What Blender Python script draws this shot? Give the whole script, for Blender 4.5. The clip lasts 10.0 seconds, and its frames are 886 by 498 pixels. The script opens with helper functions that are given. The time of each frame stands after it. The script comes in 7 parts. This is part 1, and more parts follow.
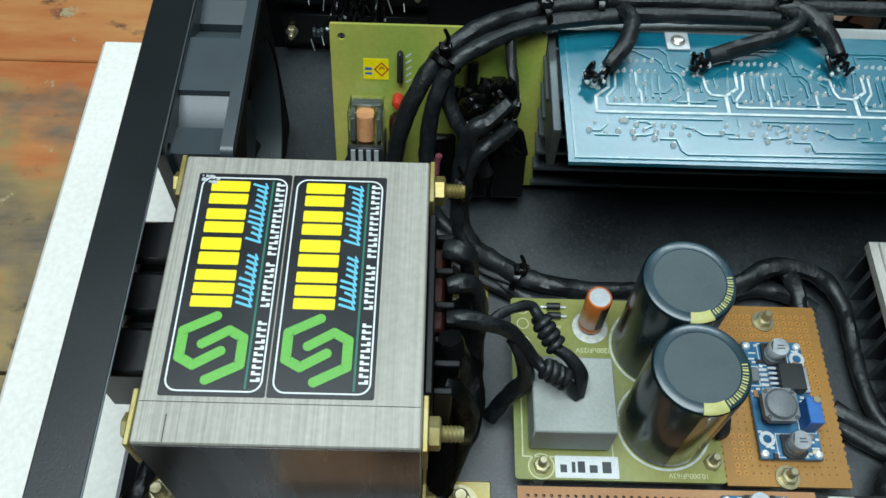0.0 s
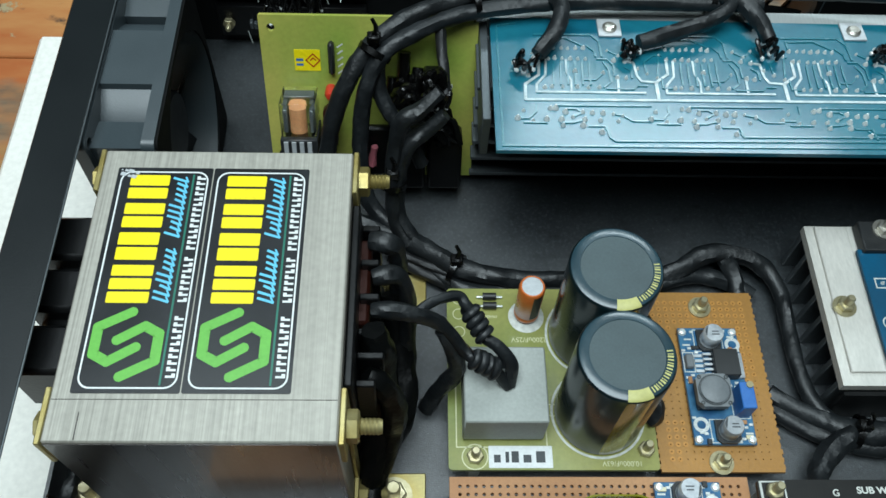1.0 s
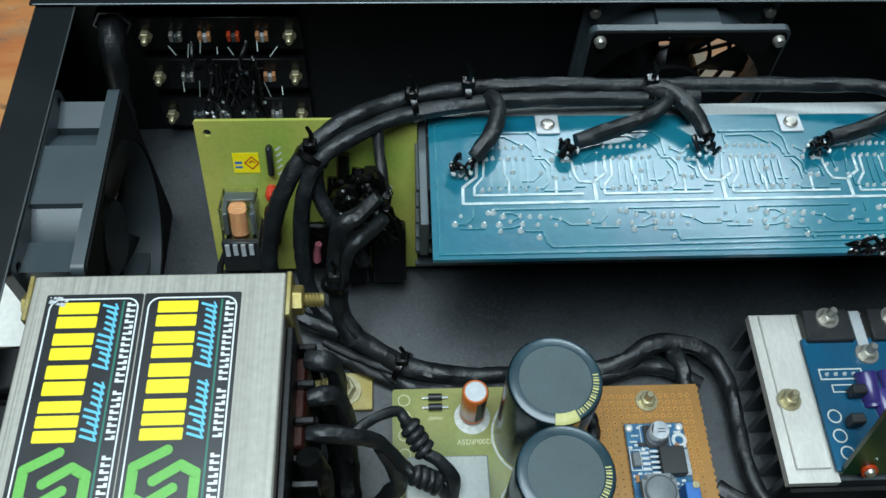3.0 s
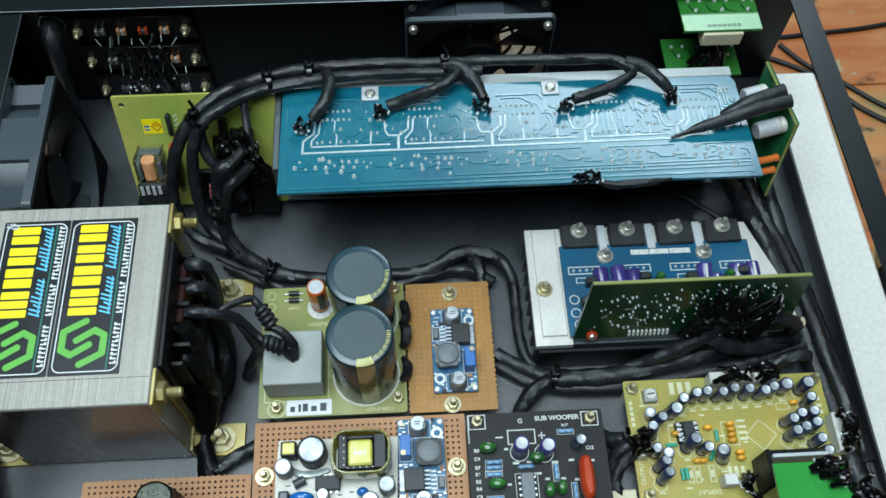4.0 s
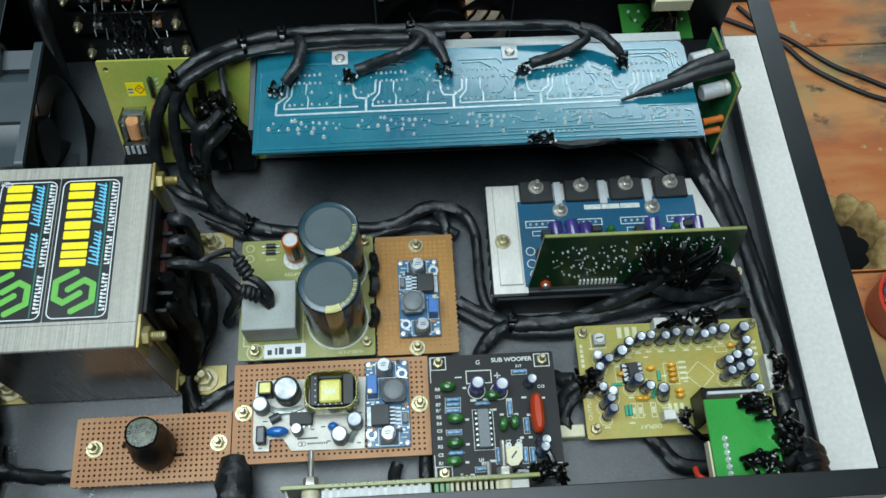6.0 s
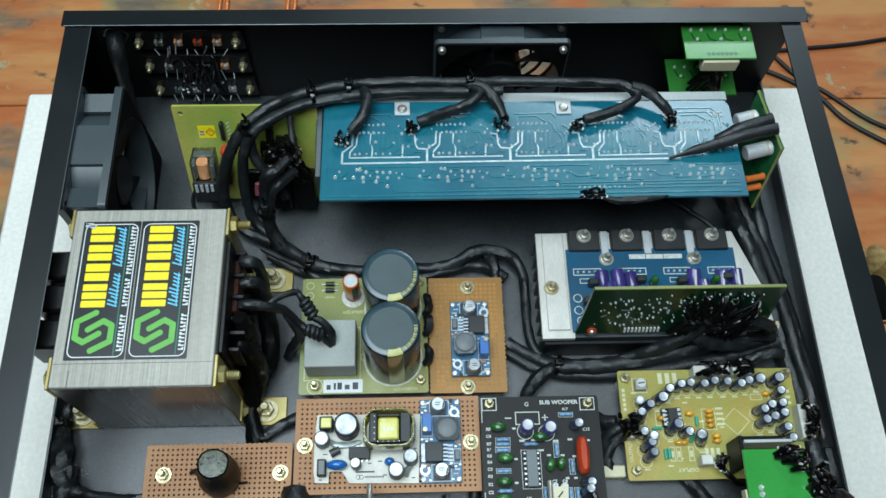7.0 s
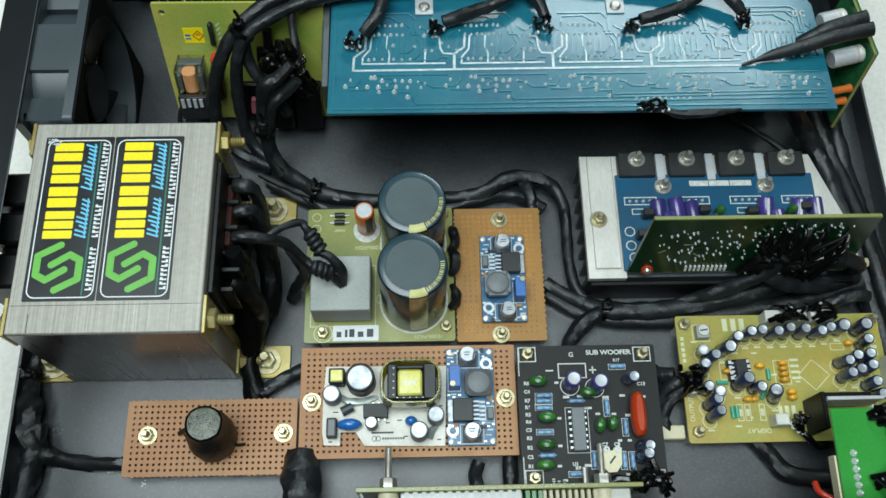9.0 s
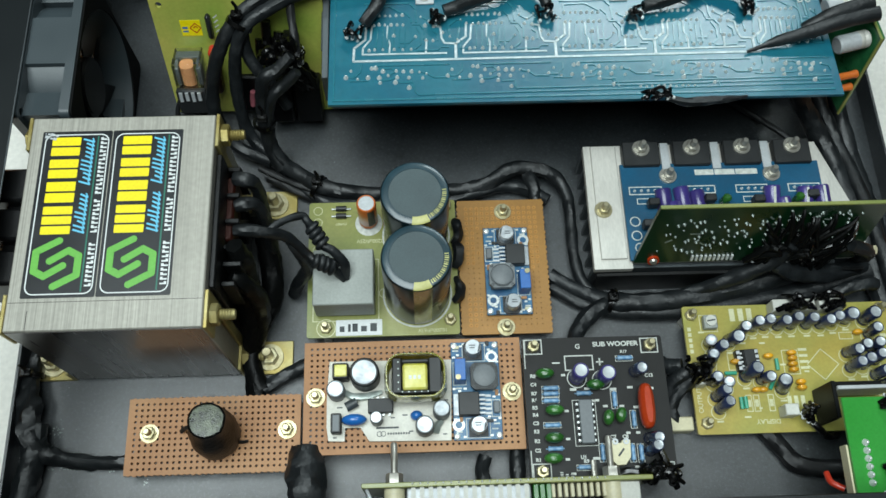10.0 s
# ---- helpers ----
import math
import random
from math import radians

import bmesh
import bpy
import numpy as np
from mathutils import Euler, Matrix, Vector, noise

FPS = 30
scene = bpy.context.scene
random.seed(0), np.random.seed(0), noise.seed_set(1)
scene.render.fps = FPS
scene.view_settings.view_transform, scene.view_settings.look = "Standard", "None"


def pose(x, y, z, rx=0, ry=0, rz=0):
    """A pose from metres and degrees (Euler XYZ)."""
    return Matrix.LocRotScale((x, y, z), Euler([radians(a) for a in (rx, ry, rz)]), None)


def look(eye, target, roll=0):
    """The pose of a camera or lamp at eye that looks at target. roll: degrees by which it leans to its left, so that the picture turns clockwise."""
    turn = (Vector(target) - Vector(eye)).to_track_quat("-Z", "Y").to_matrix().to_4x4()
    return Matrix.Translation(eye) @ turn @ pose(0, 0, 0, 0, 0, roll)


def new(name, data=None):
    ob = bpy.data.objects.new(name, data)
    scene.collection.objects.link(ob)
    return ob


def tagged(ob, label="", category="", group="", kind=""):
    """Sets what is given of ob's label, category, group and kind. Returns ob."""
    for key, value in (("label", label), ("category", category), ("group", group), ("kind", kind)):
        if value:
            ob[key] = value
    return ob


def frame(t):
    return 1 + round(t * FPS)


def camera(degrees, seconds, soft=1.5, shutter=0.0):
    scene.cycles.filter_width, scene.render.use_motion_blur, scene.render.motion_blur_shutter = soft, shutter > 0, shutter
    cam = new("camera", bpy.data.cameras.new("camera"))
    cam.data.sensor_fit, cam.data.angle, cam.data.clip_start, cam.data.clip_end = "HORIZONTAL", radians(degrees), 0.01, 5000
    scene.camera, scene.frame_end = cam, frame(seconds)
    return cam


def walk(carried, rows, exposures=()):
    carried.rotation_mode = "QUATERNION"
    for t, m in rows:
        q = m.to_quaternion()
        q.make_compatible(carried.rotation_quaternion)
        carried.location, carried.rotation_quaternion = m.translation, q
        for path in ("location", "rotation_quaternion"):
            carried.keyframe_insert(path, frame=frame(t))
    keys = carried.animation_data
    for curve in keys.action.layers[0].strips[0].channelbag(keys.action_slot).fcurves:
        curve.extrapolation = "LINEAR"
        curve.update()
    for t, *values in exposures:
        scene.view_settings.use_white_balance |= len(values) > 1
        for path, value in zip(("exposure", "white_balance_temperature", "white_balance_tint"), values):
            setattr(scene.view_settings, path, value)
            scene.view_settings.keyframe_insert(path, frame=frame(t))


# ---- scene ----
cam = camera(53.4, 10.0, soft=1.55)
PATH = [
    (0, (-0.00188, -0.00108, 0.29664), (0.00312, 0.20594, -0.04559), 2.7),
    (0.5, (0.00900, -0.00324, 0.29136), (0.01960, 0.20134, -0.05220), 3.8),
    (1, (0.01624, -0.00056, 0.29492), (0.02824, 0.20385, -0.04870), 3.4),
    (1.5, (0.01312, 0.01988, 0.30300), (0.03151, 0.22778, -0.03823), 4.6),
    (2, (0.01376, 0.03712, 0.29980), (0.03056, 0.25033, -0.03822), 4.2),
    (2.2, (0.01620, 0.04332, 0.29808), (0.03299, 0.25560, -0.04053), 4.1),
    (3.3, (0.04688, 0.01296, 0.32804), (0.06588, 0.22117, -0.01297), 2.9),
    (3.5, (0.06196, 0.00164, 0.35156), (0.07856, 0.19846, 0.00373), 2.2),
    (4, (0.10120, -0.04376, 0.41076), (0.11599, 0.14477, 0.05829), 1.6),
    (4.5, (0.11960, -0.06868, 0.43236), (0.13680, 0.12052, 0.08036), 2.2),
    (5, (0.12164, -0.07620, 0.43216), (0.13924, 0.11457, 0.08102), 2.1),
    (6.3, (0.10976, -0.05216, 0.45036), (0.12456, 0.11304, 0.08637), 2.2),
    (6.5, (0.10156, -0.04956, 0.46180), (0.11796, 0.11700, 0.09850), 3.2),
    (7, (0.09044, -0.04272, 0.47328), (0.10324, 0.12373, 0.10978), 3.2),
    (7.5, (0.08892, -0.04488, 0.46288), (0.10092, 0.12410, 0.10052), 3.2),
    (8, (0.08496, -0.03692, 0.44968), (0.09616, 0.12849, 0.08566), 3.1),
    (8.5, (0.08436, -0.03208, 0.42560), (0.09456, 0.12589, 0.05826), 2.7),
    (9, (0.08132, -0.02424, 0.40452), (0.09152, 0.12154, 0.03217), 2.9),
    (9.5, (0.07904, -0.02288, 0.39688), (0.09004, 0.12095, 0.02380), 3.0),
    (10, (0.07860, -0.02480, 0.39876), (0.09000, 0.12021, 0.02614), 2.7),
]
walk(cam, [(t, look(eye, target, roll)) for t, eye, target, roll in PATH], [(0, 0, 6500, 10), (2.2, 0.05, 6500, 10), (3.5, 0.06, 6200, 10), (5, -0.02, 6400, 10), (7, -0.09, 6300, 10), (8.5, -0.08, 6200, 10), (9.2, -0.12, 6800, 10), (10, -0.1, 6800, 10)])

# ---- light: a workshop with a ceiling panel and a bright window behind the bench ----
world = bpy.data.worlds.new("room_dark")
world.use_nodes = True
world.node_tree.nodes["Background"].inputs["Color"].default_value = (0.75, 0.87, 1.0, 1)
world.node_tree.nodes["Background"].inputs["Strength"].default_value = 0.02
scene.world = world
scene.view_settings.exposure = 0.0


def area_lamp(name, eye, target, sx, sy, watts, colour):
    data = bpy.data.lights.new(name, "AREA")
    data.shape, data.size, data.size_y, data.energy, data.color = "RECTANGLE", sx, sy, watts, colour
    lamp = new(name, data)
    lamp.matrix_world = look(eye, target)
    return lamp


area_lamp("ceiling_light", (-0.12, -0.04, 1.5), (-0.08, 0.03, 0.0), 1.1, 0.9, 33.0, (0.85, 1.0, 1.05))
area_lamp("window_light", (0.66, 1.59, 1.5), (0.2, 0.2, 0.07), 0.8, 0.24, 12.5, (0.83, 1.0, 1.06))

# ---- materials ----
def lin(h):
    c = [int(h[i:i + 2], 16) / 255 for i in (0, 2, 4)]
    return tuple(v / 12.92 if v <= 0.04045 else ((v + 0.055) / 1.055) ** 2.4 for v in c)


def matter(name, colour, rough=0.5, metal=0.0, second=None, mix=0.5, scale=60.0, fine=900.0, bump=0.1, coat=0.0, spread=0.0, stretch=(1, 1, 1), rvar=0.12, spec=0.5, glass=0.0):
    """A surface with two scales of variation. scale and fine: cycles per metre; spread: brightness spread from object to object."""
    m = bpy.data.materials.new(name)
    m.use_nodes = True
    t = m.node_tree
    n, k = t.nodes, t.links.new
    b = n["Principled BSDF"]
    co = n.new("ShaderNodeTexCoord")
    mp = n.new("ShaderNodeMapping")
    mp.inputs["Scale"].default_value = stretch
    k(co.outputs["Object"], mp.inputs["Vector"])
    big = n.new("ShaderNodeTexNoise")
    big.inputs["Scale"].default_value, big.inputs["Detail"].default_value = scale, 5
    small = n.new("ShaderNodeTexNoise")
    small.inputs["Scale"].default_value, small.inputs["Detail"].default_value = fine, 3
    k(mp.outputs[0], big.inputs["Vector"])
    k(mp.outputs[0], small.inputs["Vector"])
    ramp = n.new("ShaderNodeMapRange")
    ramp.inputs["From Min"].default_value, ramp.inputs["From Max"].default_value = 0.35, 0.68
    k(big.outputs["Fac"], ramp.inputs["Value"])
    c1 = lin(colour)
    c2 = lin(second) if second else tuple(v * 0.75 for v in c1)
    cm = n.new("ShaderNodeMix")
    cm.data_type = "RGBA"
    cm.inputs["A"].default_value, cm.inputs["B"].default_value = (*c1, 1), (*c2, 1)
    sc = n.new("ShaderNodeMath")
    sc.operation = "MULTIPLY"
    sc.inputs[1].default_value = mix
    k(ramp.outputs[0], sc.inputs[0])
    k(sc.outputs[0], cm.inputs["Factor"])
    grain = n.new("ShaderNodeMapRange")
    grain.inputs["To Min"].default_value, grain.inputs["To Max"].default_value = 0.82, 1.16
    k(small.outputs["Fac"], grain.inputs["Value"])
    val = grain.outputs[0]
    if spread:
        info = n.new("ShaderNodeObjectInfo")
        r = n.new("ShaderNodeMapRange")
        r.inputs["To Min"].default_value, r.inputs["To Max"].default_value = 1 - spread, 1 + spread
        k(info.outputs["Random"], r.inputs["Value"])
        mu = n.new("ShaderNodeMath")
        mu.operation = "MULTIPLY"
        k(val, mu.inputs[0]), k(r.outputs[0], mu.inputs[1])
        val = mu.outputs[0]
    vm = n.new("ShaderNodeVectorMath")
    vm.operation = "SCALE"
    k(cm.outputs["Result"], vm.inputs[0]), k(val, vm.inputs["Scale"])
    k(vm.outputs[0], b.inputs["Base Color"])
    rr = n.new("ShaderNodeMapRange")
    rr.inputs["To Min"].default_value, rr.inputs["To Max"].default_value = max(0.02, rough - rvar), min(1, rough + rvar)
    k(big.outputs["Fac"], rr.inputs["Value"]), k(rr.outputs[0], b.inputs["Roughness"])
    b.inputs["Metallic"].default_value, b.inputs["Coat Weight"].default_value = metal, coat
    b.inputs["Coat Roughness"].default_value = 0.12
    b.inputs["Specular IOR Level"].default_value = spec
    if glass:
        b.inputs["Transmission Weight"].default_value = glass
    if bump:
        bp = n.new("ShaderNodeBump")
        bp.inputs["Strength"].default_value, bp.inputs["Distance"].default_value = bump, 0.0006
        k(small.outputs["Fac"], bp.inputs["Height"]), k(bp.outputs[0], b.inputs["Normal"])
    return m


def striped(name, colour, dark, rough, metal, pitch, axis):
    """Steel sheets seen edge on: fine irregular lines across one axis."""
    m = matter(name, colour, rough, metal, second=dark, mix=0.35, scale=25, fine=500, bump=0.0)
    t = m.node_tree
    n, k = t.nodes, t.links.new
    b = n["Principled BSDF"]
    co = n.new("ShaderNodeTexCoord")
    mp = n.new("ShaderNodeMapping")
    s = [8.0, 8.0, 8.0]
    s[axis] = 1.0 / pitch
    mp.inputs["Scale"].default_value = s
    k(co.outputs["Object"], mp.inputs["Vector"])
    ln = n.new("ShaderNodeTexNoise")
    ln.inputs["Scale"].default_value, ln.inputs["Detail"].default_value = 1.0, 2
    k(mp.outputs[0], ln.inputs["Vector"])
    old = b.inputs["Base Color"].links[0].from_socket
    r = n.new("ShaderNodeMapRange")
    r.inputs["From Min"].default_value, r.inputs["From Max"].default_value = 0.3, 0.7
    r.inputs["To Min"].default_value, r.inputs["To Max"].default_value = 0.8, 1.06
    k(ln.outputs["Fac"], r.inputs["Value"])
    vm = n.new("ShaderNodeVectorMath")
    vm.operation = "SCALE"
    k(old, vm.inputs[0]), k(r.outputs[0], vm.inputs["Scale"]), k(vm.outputs[0], b.inputs["Base Color"])
    bp = n.new("ShaderNodeBump")
    bp.inputs["Strength"].default_value, bp.inputs["Distance"].default_value = 0.35, 0.0005
    k(ln.outputs["Fac"], bp.inputs["Height"]), k(bp.outputs[0], b.inputs["Normal"])
    return m


def bench_matter():
    """Worn planks: grey-brown wood with flaking orange paint, grain along x."""
    m = bpy.data.materials.new("worn_painted_wood")
    m.use_nodes = True
    t = m.node_tree
    n, k = t.nodes, t.links.new
    b = n["Principled BSDF"]
    co = n.new("ShaderNodeTexCoord")

    def noise_at(scale, stretch, detail=6, rough=0.6):
        mp = n.new("ShaderNodeMapping")
        mp.inputs["Scale"].default_value = stretch
        mp.inputs["Location"].default_value = (0.37, 0.21, 0.0)
        k(co.outputs["Object"], mp.inputs["Vector"])
        x = n.new("ShaderNodeTexNoise")
        x.inputs["Scale"].default_value, x.inputs["Detail"].default_value, x.inputs["Roughness"].default_value = scale, detail, rough
        k(mp.outputs[0], x.inputs["Vector"])
        return x.outputs["Fac"]

    def step(v, lo, hi):
        r = n.new("ShaderNodeMapRange")
        r.inputs["From Min"].default_value, r.inputs["From Max"].default_value = lo, hi
        k(v, r.inputs["Value"])
        return r.outputs[0]

    def blend(f, a, c):
        x = n.new("ShaderNodeMix")
        x.data_type = "RGBA"
        k(f, x.inputs["Factor"])
        for s, v in (("A", a), ("B", c)):
            if isinstance(v, tuple):
                x.inputs[s].default_value = (*v, 1)
            else:
                k(v, x.inputs[s])
        return x.outputs["Result"]

    grain = noise_at(60, (0.2, 1.8, 1), 8, 0.7)
    streak = noise_at(26, (0.35, 1.5, 1), 9, 0.6)
    patch = noise_at(7.0, (0.8, 1.1, 1), 9, 0.57)
    dirt = noise_at(11, (0.7, 1.2, 1), 8, 0.55)
    wood = blend(step(grain, 0.33, 0.66), lin("4a4036"), lin("786a54"))
    tan = blend(step(streak, 0.36, 0.64), lin("7c6640"), lin("97804f"))
    paint = blend(step(streak, 0.38, 0.62), lin("9f5626"), lin("b07a45"))
    col = blend(step(patch, 0.38, 0.44), wood, tan)
    col = blend(step(patch, 0.44, 0.49), col, paint)
    col = blend(step(dirt, 0.54, 0.63), col, wood)
    col = blend(step(noise_at(55, (0.8, 1.1, 1), 6, 0.6), 0.6, 0.7), col, lin("2e2621"))
    col = blend(step(noise_at(40, (1.0, 1.0, 1), 8, 0.7), 0.62, 0.66), col, lin("9a8a68"))
    k(col, b.inputs["Base Color"])
    b.inputs["Roughness"].default_value = 0.6
    bp = n.new("ShaderNodeBump")
    bp.inputs["Strength"].default_value, bp.inputs["Distance"].default_value = 0.6, 0.001
    k(dirt, bp.inputs["Height"]), k(bp.outputs[0], b.inputs["Normal"])
    return m


def dusty(name, colour, rough, second):
    """Satin black paint with dust specks and faint scuffs."""
    m = matter(name, colour, rough, second=second, mix=0.9, scale=26, spec=0.9, fine=2600, bump=0.24, rvar=0.12)
    t = m.node_tree
    n, k = t.nodes, t.links.new
    b = n["Principled BSDF"]
    co = n.new("ShaderNodeTexCoord")
    old = b.inputs["Base Color"].links[0].from_socket
    for sc, lo, hi, shade in ((520, 0.735, 0.78, "6a7173"), (150, 0.68, 0.85, "2c3133"), (760, 0.5, 0.75, "3b4143"), (330, 0.55, 0.8, "14181a")):
        x = n.new("ShaderNodeTexNoise")
        x.inputs["Scale"].default_value, x.inputs["Detail"].default_value = sc, 2
        k(co.outputs["Object"], x.inputs["Vector"])
        r = n.new("ShaderNodeMapRange")
        r.inputs["From Min"].default_value, r.inputs["From Max"].default_value = lo, hi
        k(x.outputs["Fac"], r.inputs["Value"])
        mx = n.new("ShaderNodeMix")
        mx.data_type = "RGBA"
        mx.inputs["B"].default_value = (*lin(shade), 1)
        k(r.outputs[0], mx.inputs["Factor"]), k(old, mx.inputs["A"])
        old = mx.outputs["Result"]
    k(old, b.inputs["Base Color"])
    return m


